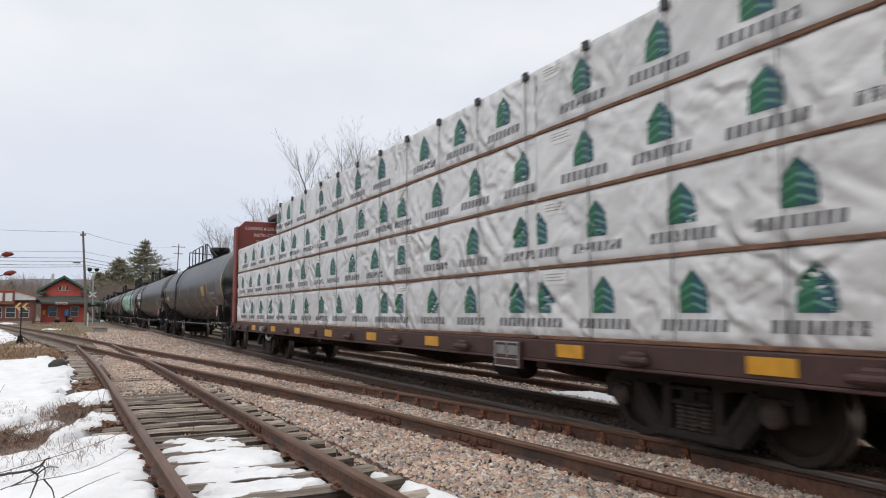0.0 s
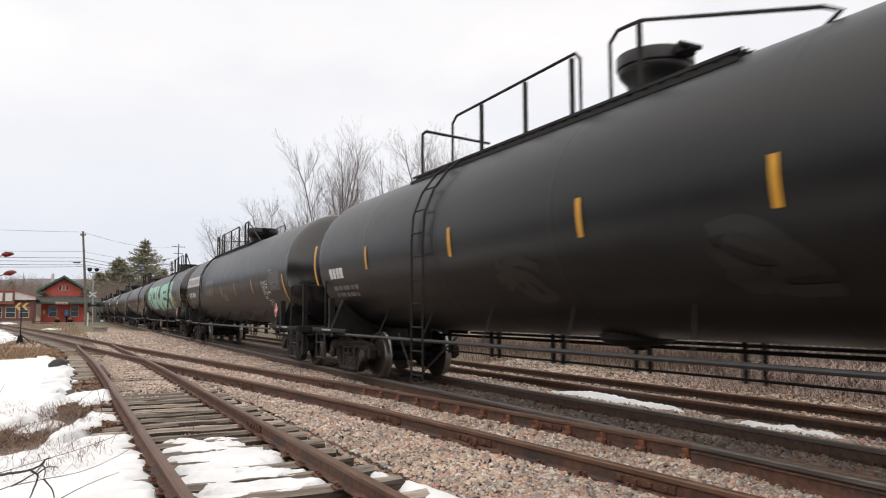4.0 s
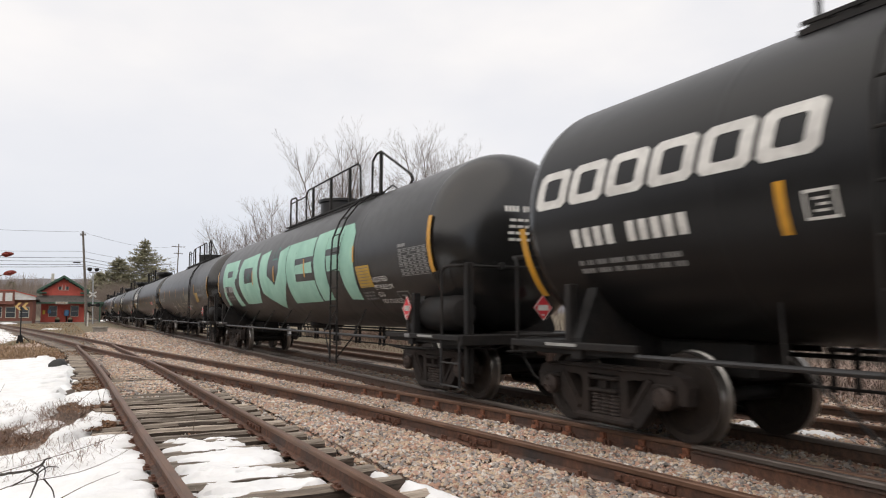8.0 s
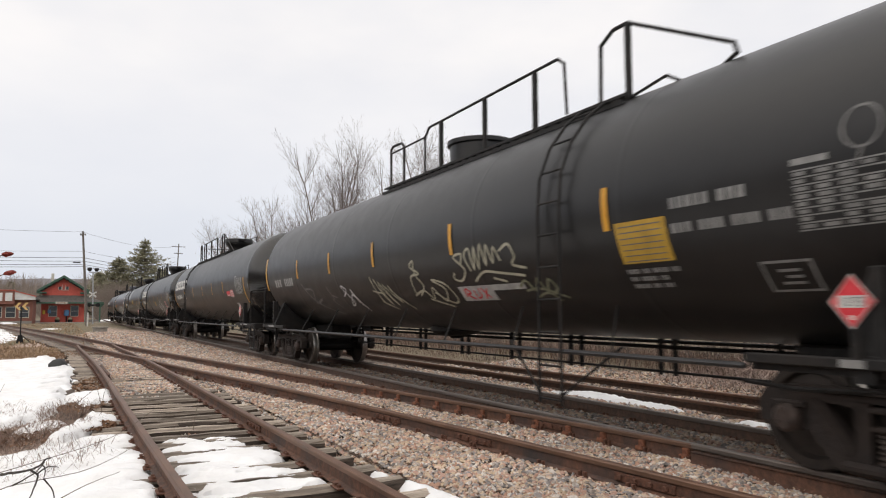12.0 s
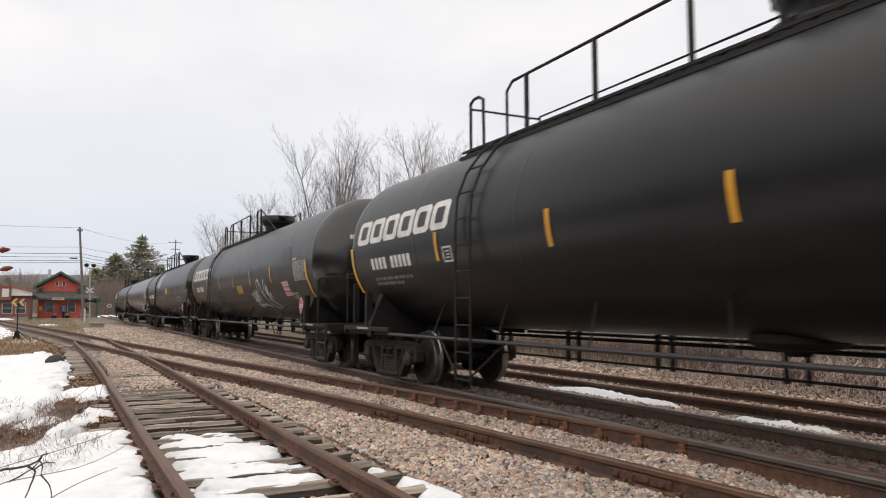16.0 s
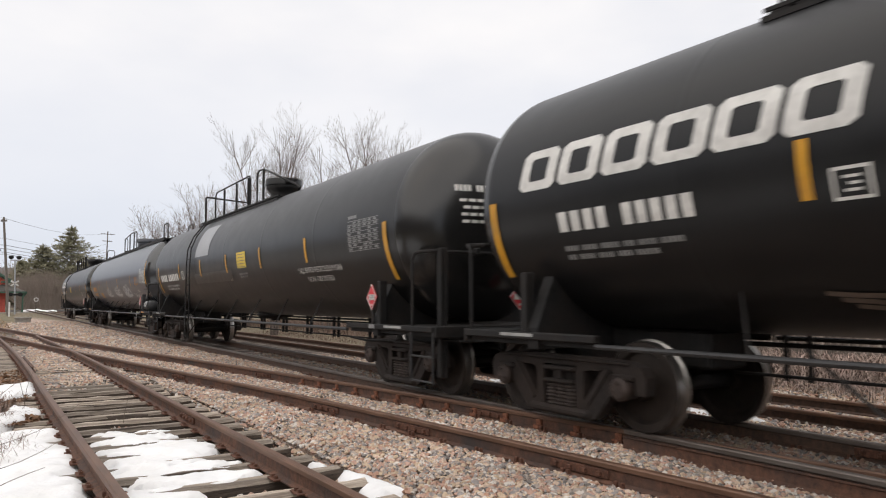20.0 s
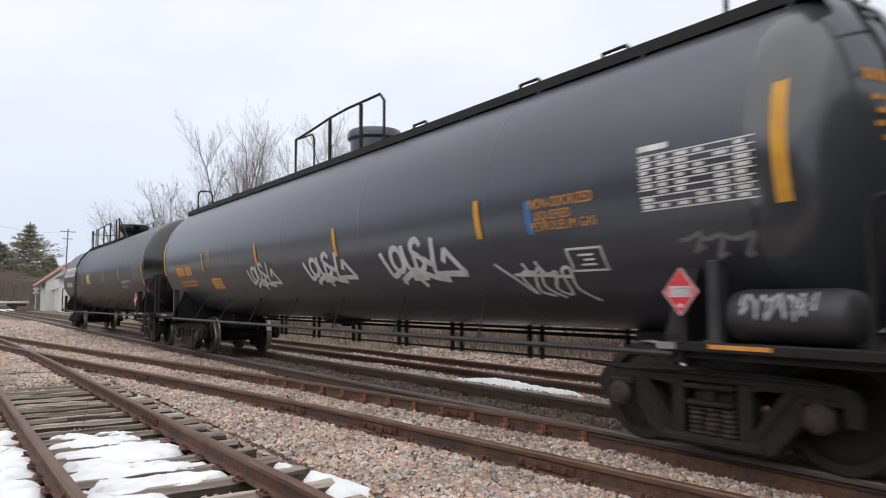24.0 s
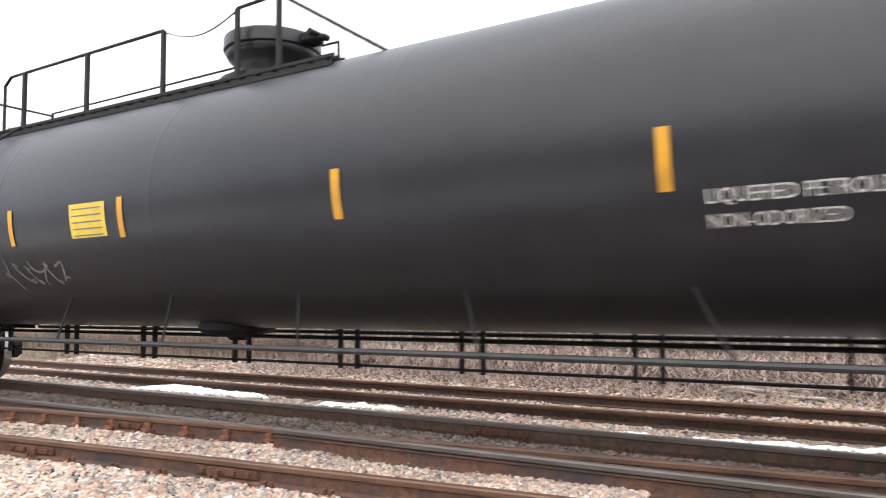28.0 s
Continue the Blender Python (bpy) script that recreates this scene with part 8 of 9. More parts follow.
def window_unit(house, x, y, z0, z1, w, name="window", trim=None):
    win = part(name, Shape().box(x - w / 2, y - 0.05, z0, x + w / 2, y + 0.05, z1, 0.01), M_GLASS, house)
    t = 0.09
    fr = Shape().box(x - w / 2 - t, y - 0.10, z0 - t, x - w / 2, y + 0.02, z1 + t).box(x + w / 2, y - 0.10, z0 - t, x + w / 2 + t, y + 0.02, z1 + t).box(x - w / 2, y - 0.10, z1, x + w / 2, y + 0.02, z1 + t).box(x - w / 2, y - 0.14, z0 - t, x + w / 2, y + 0.02, z0)
    part("frame", fr, trim or M_GREEN, win)
    part("sash_bar", Shape().box(x - w / 2, y - 0.07, (z0 + z1) / 2 - 0.03, x + w / 2, y - 0.045, (z0 + z1) / 2 + 0.03), trim or M_GREEN, win)
    return win


def depot():
    d = thing("railway_depot", "red wooden railway depot with green trim and gabled roof", "building")
    y0, y1, xl, xr, g = 140.0, 151.0, -5.85, 0.75, 0.1
    cx = (xl + xr) / 2
    part("wall", Shape().box(xl, y0, -0.3, xr, y1, 4.6), M_BRICKRED, d)
    part("gable", Shape().prism([(xl, 4.6), (xr, 4.6), (xr, 5.2), (cx, 7.45), (xl, 5.2)], y0, y0 + 0.3, "xz"), M_BRICKRED, d)
    part("gable", Shape().prism([(xl, 4.6), (xr, 4.6), (xr, 5.2), (cx, 7.45), (xl, 5.2)], y1 - 0.3, y1, "xz"), M_BRICKRED, d)
    for sx, xe in ((-1, xl - 0.75), (1, xr + 0.75)):
        part("roof_slope", Shape().prism([(cx, 7.95), (xe, 5.35), (xe, 5.15), (cx, 7.72)], y0 - 0.9, y1 + 0.6, "xz"), M_ROOF, d)
        part("barge_board", Shape().prism([(cx, 8.02), (xe - sx * 0.05, 5.42), (xe - sx * 0.05, 5.05), (cx, 7.62)], y0 - 1.02, y0 - 0.9, "xz"), M_GREEN, d, "green scalloped barge board")
        for k in range(7):
            x = cx + (xe - cx) * (k + 0.6) / 7.4
            z = 7.6 + (5.05 - 7.6) * (k + 0.6) / 7.4
            part("roof_bracket", Shape().box(x - 0.11, y0 - 0.85, z - 0.24, x + 0.11, y0 - 0.05, z + 0.02, 0.02), M_GREEN, d)
        part("eave_return", Shape().box(xe, y0 - 0.9, 4.85, xe - sx * 1.5, y0 + 0.05, 5.1, 0.02), M_GREEN, d)
        part("corner_block", Shape().box(xe - sx * 0.85, y0 - 0.12, 4.5, xe - sx * 0.15 - sx * 0.0, y0, 4.85, 0.02), M_TRIM, d)
    for x, z1 in ((cx - 0.55, 6.15), (cx, 6.45), (cx + 0.55, 6.15)):
        w = part("gable_window", Shape().prism([(x - 0.2, 5.55), (x + 0.2, 5.55), (x + 0.2, z1 - 0.15), (x, z1), (x - 0.2, z1 - 0.15)], y0 - 0.06, y0 + 0.02, "xz"), M_GLASS if x != cx else M_BRICKRED, d)
        part("frame", Shape().box(x - 0.27, y0 - 0.09, 5.48, x - 0.2, y0, z1 - 0.1).box(x + 0.2, y0 - 0.09, 5.48, x + 0.27, y0, z1 - 0.1).box(x - 0.27, y0 - 0.09, 5.42, x + 0.27, y0, 5.5), M_TRIM, w)
    # porch roof all round
    xa, xb, ya = -9.0, 3.75, 138.2
    part("porch_roof", Shape().rings([[(xa, ya, 3.40), (xb, ya, 3.40), (xb, y1, 3.40), (xa, y1, 3.40)], [(xl, y0, 4.55), (xr, y0, 4.55), (xr, y1, 4.55), (xl, y1, 4.55)]]), M_ROOF, d)
    part("porch_fascia", Shape().box(xa, ya - 0.05, 3.1, xb, ya + 0.05, 3.36).box(xa - 0.05, ya, 3.1, xa + 0.05, y1, 3.36).box(xb - 0.05, ya, 3.1, xb + 0.05, y1, 3.36), M_GREEN, d)
    for x in (-9.0, 3.2):
        part("porch_post", Shape().box(x - 0.12, ya + 0.3, -0.3, x + 0.12, ya + 0.54, 3.2, 0.02), M_GREEN, d)
        part("post_bracket", Shape().prism([(x - 0.1, 2.4), (x + 0.1, 2.4), (x + 0.7, 3.1), (x - 0.7, 3.1)], ya + 0.35, ya + 0.48, "xz"), M_GREEN, d)
    part("name_board", Shape().box(-3.65, ya - 0.14, 3.02, -1.85, ya - 0.05, 3.42, 0.02), M_TRIM, d, "pale name board")
    part("name_bar", Shape().box(-3.45, ya - 0.15, 3.15, -2.05, ya - 0.142, 3.29), M_BROWNWALL, d)
    window_unit(d, -4.05, y0, 1.0, 2.7, 1.15, trim=M_TRIM)
    window_unit(d, -0.75, y0, 1.0, 2.7, 1.1, trim=M_TRIM)
    part("sign", Shape().box(-4.85, y0 - 0.12, 1.45, -4.35, y0 - 0.04, 2.1, 0.01), M_BLUEPAINT, d, "blue square sign")
    part("sign", Shape().box(-5.6, y0 - 0.1, 1.3, -5.2, y0 - 0.03, 2.0, 0.01), M_YELLOWPANEL, d, "green and yellow poster")
    part("base_course", Shape().box(xl - 0.04, y0 - 0.08, -0.3, xr + 0.04, y0, 0.35), M_BRICKRED, d)
    part("chimney", Shape().box(-4.7, 146, 6.2, -4.25, 146.5, 8.6, 0.03), M_TRIM, d, "pale buff brick chimney")
    part("door", Shape().box(-2.75, y0 - 0.06, -0.1, -1.85, y0 + 0.02, 2.2, 0.02), M_BRICKRED, d)
    return d


depot()
tel = thing("phone_booth", "blue and black wall telephone kiosk at the depot", "telephone kiosk", pose(-1.95, 139.6, 0))
part("hood", Shape().lathe([(0.05, 2.1), (0.3, 2.05), (0.42, 1.8), (0.42, 1.15), (0.3, 1.0)], 12, "z"), M_BLUEPAINT, tel)
part("stand", Shape().box(-0.1, -0.1, -0.2, 0.1, 0.1, 1.05), M_IRON, tel)
for x in (-3.3, -1.35):
    tub = thing("planter_tub", "dark round planter tub with a clipped shrub", "planter", pose(x, 139.0, -0.2), "planters at the depot")
    part("tub", Shape().lathe([(0.0, 0), (0.32, 0), (0.42, 0.5), (0.38, 0.5), (0.36, 0.44), (0.0, 0.44)], 14, "z"), M_IRON, tub)
    part("shrub", Shape().lathe([(0.05, 0.44), (0.3, 0.5), (0.38, 0.7), (0.25, 0.92), (0.05, 1.0)], 10, "z"), M_NEEDLE, tub)
platform = part("platform", Shape().box(-11, 134.6, -0.3, 5.5, 140, -0.06, 0.02), M_CONCRETE)
tagged(platform, "concrete depot platform", "platform", kind="structure")


def side_building():
    b = thing("brown_building", "low brown shop with white panels and a shed roof", "building")
    part("wall", Shape().box(-20, 128, -0.3, -6.5, 138, 3.6), M_BROWNWALL, b)
    part("roof", Shape().prism([(-20.5, 3.6), (-6.0, 3.6), (-6.0, 3.8), (-8.9, 4.7), (-20.5, 4.7)], 127.4, 138.5, "xz"), M_ROOF, b)
    part("parapet", Shape().box(-20.5, 127.0, 2.9, -8.9, 127.3, 4.95), M_BROWNWALL, b)
    part("parapet_cap", Shape().box(-20.6, 126.9, 4.95, -8.8, 127.4, 5.05, 0.01), M_BRICKRED, b, "faded red coping")
    for x in (-9.6, -10.9, -12.2, -13.5, -15.2):
        part("white_panel", Shape().box(x - 0.5, 126.92, 3.35, x + 0.42, 127.0, 4.6, 0.01), M_WHITEWALL, b, "white square panel")
    part("white_gable", Shape().prism([(-8.88, 3.55), (-6.1, 3.55), (-6.1, 4.05), (-8.88, 4.8)], 127.15, 127.3, "xz"), M_WHITEWALL, b, "white sloping gable boards")
    part("gable_trim", Shape().prism([(-8.88, 4.8), (-6.0, 4.02), (-6.0, 4.14), (-8.88, 4.93)], 127.0, 127.4, "xz"), M_BRICKRED, b)
    for x in (-7.6, -9.4, -11.2, -13.0):
        window_unit(b, x, 128.0, 0.9, 2.4, 1.2, trim=M_TRIM)
    part("base_course", Shape().box(-20, 127.9, -0.3, -6.5, 128.0, 0.3), M_CONCRETE, b)
    return b


side_building()


def pole(name, x, y, tall, lean, arms, label):
    p = thing(name, label, "utility pole", pose(x, y, -0.3, 0, lean, 0), "utility poles")
    part("shaft", Shape().rod((0, 0, 0), (0, 0, tall), 0.2, 10, 0.12), M_POLE, p)
    for z, w in arms:
        part("crossarm", Shape().box(-w, -0.08, z - 0.07, w, 0.08, z + 0.07, 0.01), M_POLE, p)
        for k in (-0.85, -0.45, 0.45, 0.85):
            part("insulator", Shape().lathe([(0.02, z + 0.07), (0.05, z + 0.1), (0.05, z + 0.2), (0.02, z + 0.24)], 8, "z", (k * w, 0, 0)), M_GREYMETAL, p)
    return p


pole("utility_pole", 0.95, 105.0, 12.6, -4.2, ((12.1, 0.35),), "leaning weathered utility pole with short crossarm")
pole("utility_pole", 21.2, 188.8, 19.0, 1.2, ((18.3, 1.6), (16.6, 1.1)), "far utility pole with two crossarms")
tagged(part("transformer", Shape().lathe([(0.02, -0.45), (0.09, -0.4), (0.09, 0.4), (0.02, 0.45)], 10, "x"), M_WIRE, m=pose(-0.55, 105.0, 8.1)), "small black splice case on the wires", "cable box")


def wire(a, b, sag, r=0.018, label="thin black overhead wire"):
    pts = []
    for i in range(15):
        k = i / 14
        p = Vector(a).lerp(Vector(b), k)
        p.z -= sag * 4 * k * (1 - k)
        pts.append(p)
    tagged(part("overhead_wire", Shape().pipe(pts, r, 4), M_WIRE), label, "cable", "overhead wires")


for zl, zp, zr in ((12.2, 12.15, 18.1), (9.3, 9.6, 15.5), (8.7, 8.75, 14.2), (8.3, 8.3, 13.6), (7.8, 7.85, 13.0), (7.3, 7.6, 12.3)):
    top = 0.95 - (zp + 0.3) * math.tan(radians(4.2))
    wire((-34, 101.5, zl), (top, 105.0, zp), 0.35, 0.02 if zp > 9 else 0.035)
    wire((top, 105.0, zp), (21.2, 188.8, zr), 1.0, 0.02 if zp > 9 else 0.035)

mast = thing("crossing_signal_mast", "grey steel mast with floodlights and white crossbuck", "signal mast", pose(1.86, 120.0, -0.3))
part("tube", Shape().rod((0, 0, 0), (-0.22, 0, 8.0), 0.11, 10, 0.09), M_GREYMETAL, mast)
part("cross_beam", Shape().box(-0.75, -0.06, 7.85, 0.3, 0.06, 8.0), M_GREYMETAL, mast)
for x in (-0.7, 0.26):
    part("floodlight", Shape().lathe([(0.05, 8.05), (0.22, 8.1), (0.34, 8.35), (0.30, 8.55), (0.05, 8.6)], 10, "z", (x, 0, 0)), M_IRON, mast)
for a in (38, -38):
    c = part("crossbuck_board", Shape().box(-0.62, -0.03, -0.11, 0.62, 0.0, 0.11, 0.008), M_WHITE, mast, "white crossbuck board", m=pose(-0.15, -0.14, 4.6, 0, a, 0))
part("signal_head", Shape().box(-0.8, -0.2, 2.85, 0.9, -0.1, 3.1, 0.01), M_IRON, mast)
for x in (-0.6, 0.6):
    part("signal_lamp", Shape().lathe([(0.05, -0.25), (0.30, -0.22), (0.30, -0.18), (0.12, -0.05)], 14, "y", (x, 0, 3.0)), M_IRON, mast)

mast2 = thing("crossing_signal", "white crossbuck sign on a slim post", "crossing sign", pose(12.9, 158.0, -0.3))
part("tube", Shape().rod((0, 0, 0), (0, 0, 4.6), 0.09, 8), M_WHITE, mast2)
for a in (48, -48):
    part("crossbuck_board", Shape().box(-0.75, -0.05, -0.13, 0.75, -0.02, 0.13, 0.008), M_WHITE, mast2, "white crossbuck board", m=pose(0, -0.1, 3.9, 0, a, 0))

stub = thing("marker_post", "short white marker post", "post", pose(0.95, 98.0, -0.2))
part("post", Shape().box(-0.09, -0.05, 0, 0.09, 0.05, 1.75, 0.02), M_WHITE, stub)
block = thing("concrete_block", "low grey concrete block in the grass", "concrete block", pose(1.6, 66.2, -0.2))
part("cap", Shape().box(-0.62, -0.3, 0.42, 0.62, 0.3, 0.55, 0.03), M_CONCRETE, block)
part("body", Shape().box(-0.55, -0.25, 0, 0.55, 0.25, 0.42, 0.03), M_CONCRETE, block)

stand = thing("switch_stand", "black switch stand with yellow arrow target", "switch stand", pose(-2.80, 45.0, -0.2))
part("base", Shape().prism([(-0.2, 0), (0.2, 0), (0.08, 0.5), (-0.08, 0.5)], -0.14, 0.14, "xz"), M_IRON, stand)
part("mast", Shape().rod((0, 0, 0.5), (0, 0, 2.05), 0.03, 8), M_IRON, stand)
part("lever", Shape().rod((0, 0, 0.55), (0.45, -0.2, 0.15), 0.025, 6), M_IRON, stand)
for dx in (-0.18, 0.16):
    part("target", Shape().prism([(dx - 0.14, 2.05), (dx + 0.04, 2.25), (dx + 0.17, 2.25), (dx + 0.0, 2.05), (dx + 0.17, 1.85), (dx + 0.04, 1.85)], -0.04, -0.02, "xz"), M_AMBER, stand, "yellow arrow target")
round_sign = thing("round_target", "white ring switch target on a thin rod", "switch target", pose(6.75 - 1.9, 130, -0.2))
part("ring", Shape().lathe([(0.2, -0.02), (0.34, -0.02), (0.34, 0.02), (0.2, 0.02), (0.2, -0.02)], 18, "y", (0, 0, 2.2), False), M_WHITE, round_sign)
part("rod", Shape().rod((0, 0, 0), (0, 0, 1.9), 0.03, 6), M_IRON, round_sign)

lump = part("rubbish_bag", Shape().lathe([(0.02, 0), (0.16, 0.01), (0.22, 0.08), (0.21, 0.17), (0.13, 0.24), (0.03, 0.27)], 14, "z"), M_WIRE, m=pose(-0.47, 22.9, -0.12) @ Matrix.Diagonal((1.15, 1.3, 1.15, 1)), smooth=60)
bm = bmesh.new()
bm.from_mesh(lump.data)
for v in bm.verts:
    v.co += Vector((noise.noise(v.co * 9), noise.noise(v.co * 9 + Vector((5, 0, 0))), noise.noise(v.co * 9 + Vector((0, 7, 0))))) * 0.05
bm.to_mesh(lump.data)
bm.free()
tagged(lump, "crumpled black plastic rubbish bag on snow", "rubbish bag")
slab = part("stone_slab", Shape().box(-0.16, -0.14, -0.03, 0.16, 0.14, 0.03, 0.02), M_CONCRETE, m=pose(3.28, 9.8, -0.02, 6, 3, 25))
tagged(slab, "flat pale stone slab on the ballast", "stone slab")

# shed behind the far track
M_BOARD = material("weathered_board", (0.10, 0.078, 0.064), (0.37, 0.315, 0.275), 4, 0.95, bump=0.8, bump_scale=14, stretch=(5, 5, 0.3), per_object=0.36, stain=(0.075, 0.052, 0.042), stain_scale=0.9, stain_amount=0.85)
M_OLDGLASS = material("grimy_glass", (0.012, 0.013, 0.014), (0.035, 0.036, 0.036), 3, 0.3)
M_OLDGLASS.node_tree.nodes["Principled BSDF"].inputs["Specular IOR Level"].default_value = 0.25
M_PALEBOARDS = material("bleached_plank", (0.30, 0.25, 0.21), (0.58, 0.50, 0.43), 4, 0.9, bump=0.6, bump_scale=14, stretch=(5, 0.4, 5), per_object=0.3)
M_TIN = material("tin_roof", (0.50, 0.51, 0.52), (0.66, 0.67, 0.67), 2, 0.5, 0.1, stain=(0.42, 0.42, 0.42), stain_scale=1.0)


def shed():
    x, y0, y1, base, eave = 14.5, -8.0, 12.4, 0.30, 4.20
    sh = thing("weathered_shed", "old shed of grey weathered boards with tin roof", "shed")
    part("wall", Shape().box(x + 0.03, y0, base, x + 6, y1, eave), M_TIEDARK, sh)
    rng = random.Random(4)
    meshes = []
    for k in range(5):
        w = 0.15 + 0.02 * k
        meshes.append((w, Shape().box(0, 0, 0, 0.03, w - 0.012, eave - base, 0.004).mesh("board")))
    y = y0
    openings = ((5.82, 6.50, 1.98, 3.32), (8.7, 9.3, 1.98, 3.32))
    door = (2.45, 5.0, base + 0.25, 3.05)
    while y < y1 - 0.1:
        w, me = meshes[rng.randrange(5)]
        hit = [o for o in openings if y < o[1] + 0.05 and y + w > o[0] - 0.05]
        if door[0] - 0.02 < y + w / 2 < door[1] + 0.02:
            part("board", Shape().box(0, 0, door[3] + 0.1 - base, 0.03, w - 0.012, eave - base).mesh("board"), M_BOARD, sh, m=pose(x + rng.uniform(0, 0.012), y, base))
        elif hit:
            part("board", Shape().box(0, 0, 0, 0.03, w - 0.012, hit[0][2] - 0.06 - base).mesh("board"), M_BOARD, sh, m=pose(x + rng.uniform(0, 0.012), y, base))
            part("board", Shape().box(0, 0, hit[0][3] + 0.06 - base, 0.03, w - 0.012, eave - base).mesh("board"), M_BOARD, sh, m=pose(x + rng.uniform(0, 0.012), y, base))
        else:
            part("board", me, M_BOARD, sh, m=pose(x + rng.uniform(0, 0.012), y, base + rng.uniform(-0.06, 0)))
        y += w
    for a, b, z0, z1 in openings:
        g = part("window", Shape().box(x + 0.005, a, z0, x + 0.028, b, z1), M_OLDGLASS, sh)
        t = 0.024
        for q in ((a - 0.04, z0, a + t, z1), (b - t, z0, b + 0.04, z1), (a, z0, b, z0 + t), (a, z1 - t, b, z1), ((a + b) / 2 - 0.012, z0, (a + b) / 2 + 0.012, z1), (a, (z0 + z1) / 2 - 0.02, b, (z0 + z1) / 2 + 0.02)):
            part("sash", Shape().box(x - 0.015, q[0], q[1], x + 0.004, q[2], q[3]), M_WHITE, g, "white painted sash")
        part("window_casing", Shape().box(x - 0.03, a - 0.12, z0 - 0.1, x, b + 0.12, z0 - 0.02).box(x - 0.03, a - 0.12, z1 + 0.02, x, b + 0.12, z1 + 0.1).box(x - 0.03, a - 0.12, z0, x, a - 0.04, z1 + 0.02).box(x - 0.03, b + 0.04, z0, x, b + 0.12, z1 + 0.02), M_BOARD, g)
    y = door[0]
    while y < door[1] - 0.05:
        part("door_board", Shape().box(0, 0, 0, 0.03, 0.19, door[3] - door[2], 0.004), M_BOARD, sh, m=pose(x - 0.02, y, door[2] + rng.uniform(-0.03, 0.01)))
        y += 0.2
    part("door_head", Shape().box(x - 0.05, door[0] - 0.15, door[3] + 0.02, x + 0.0, door[1] + 0.15, door[3] + 0.14, 0.01), M_TIEDARK, sh)
    part("door_hinge", Shape().box(x - 0.035, 3.2, 1.55, x - 0.018, 4.1, 1.62), M_IRON, sh)
    part("corner_post", Shape().box(x - 0.04, 5.10, base, x + 0.0, 5.27, eave), M_BOARD, sh)
    part("fascia", Shape().box(x - 0.50, y0 - 0.4, eave - 0.16, x - 0.44, y1 + 0.4, eave + 0.06, 0.006), M_BOARD, sh)
    y = y0
    while y < y1:
        part("rafter_tail", Shape().box(x - 0.46, y, eave - 0.14, x + 0.05, y + 0.07, eave + 0.02), M_BOARD, sh)
        y += 0.62
    y = y0 - 0.4
    while y < y1 + 0.3:
        part("roof_sheet", Shape().add([(x - 0.56, y, eave + 0.04), (x - 0.56, y + 0.64, eave + 0.04), (x + 3.2, y + 0.64, eave + 1.75), (x + 3.2, y, eave + 1.75), (x - 0.56, y, eave + 0.08), (x - 0.56, y + 0.64, eave + 0.08), (x + 3.2, y + 0.64, eave + 1.79), (x + 3.2, y, eave + 1.79)],
                                      [(0, 1, 2, 3), (4, 7, 6, 5), (0, 4, 5, 1), (1, 5, 6, 2), (2, 6, 7, 3), (3, 7, 4, 0)]), M_TIN, sh, m=pose(0, 0, rng.uniform(-0.012, 0.012)))
        y += 0.65
    part("rear_roof", Shape().prism([(x + 3.2, eave + 1.79), (x + 6.6, eave + 0.1), (x + 6.6, eave), (x + 3.2, eave + 1.7)], y0 - 0.4, y1 + 0.4, "xz"), M_TIN, sh)
    part("gable_wall", Shape().prism([(x + 0.03, eave), (x + 6, eave), (x + 3.2, eave + 1.65)], y1 - 0.1, y1, "xz"), M_BOARD, sh)
    part("footing", Shape().box(x + 0.0, y0, -0.3, x + 6, y1, base), M_TIEDARK, sh)
    return sh


shed()
rng = random.Random(12)
for k in range(11):
    pl = part("plank", Shape().box(-0.06, -0.85 + rng.uniform(-0.3, 0.3), 0, 0.06, 0.8, 0.032, 0.006), M_PALEBOARDS, m=pose(12.35 + 0.05 * k, 1.35 + rng.uniform(-0.25, 0.25), -0.17 + 0.022 * k, rng.uniform(-4, 7), rng.uniform(-8, 8), rng.uniform(-32, 14)))
    tagged(pl, "loose pale weathered plank in a heap", "plank", "heap of planks")

# ---------------------------------------------------------------- road, lawn and houses past the crossing
M_LAWN = material("winter_lawn", (0.055, 0.052, 0.024), (0.23, 0.185, 0.105), 0.9, 0.95, bump=0.6, bump_scale=14, stain=(0.20, 0.145, 0.095), stain_scale=0.25, stain_amount=0.8)
M_ASPHALT = material("grey_asphalt", (0.11, 0.11, 0.11), (0.19, 0.185, 0.18), 6, 0.9, bump=0.2, bump_scale=40)
M_OLIVE = material("olive_board_siding", (0.19, 0.19, 0.12), (0.30, 0.29, 0.20), 3, 0.85, stretch=(6, 6, 0.5))


def sheet(name, x_of, x_to, y0, y1, lift, mat_, label, category):
    """A ground cover with a wavering edge."""
    s = Shape()
    n, rows = 14, []
    y = y0
    while y <= y1:
        a, b = x_of(y), x_to(y)
        b += 0.7 * noise.noise((y * 0.35, 4, 0)) + 0.4 * noise.noise((y * 1.3, 8, 0))
        rows.append([(a + (b - a) * i / n, y, ground_z(a + (b - a) * i / n, y) + lift) for i in range(n + 1)])
        y += 0.7
    s.rings(rows, False, False)
    return tagged(part(name, s, mat_, smooth=60), label, category, kind="structure")


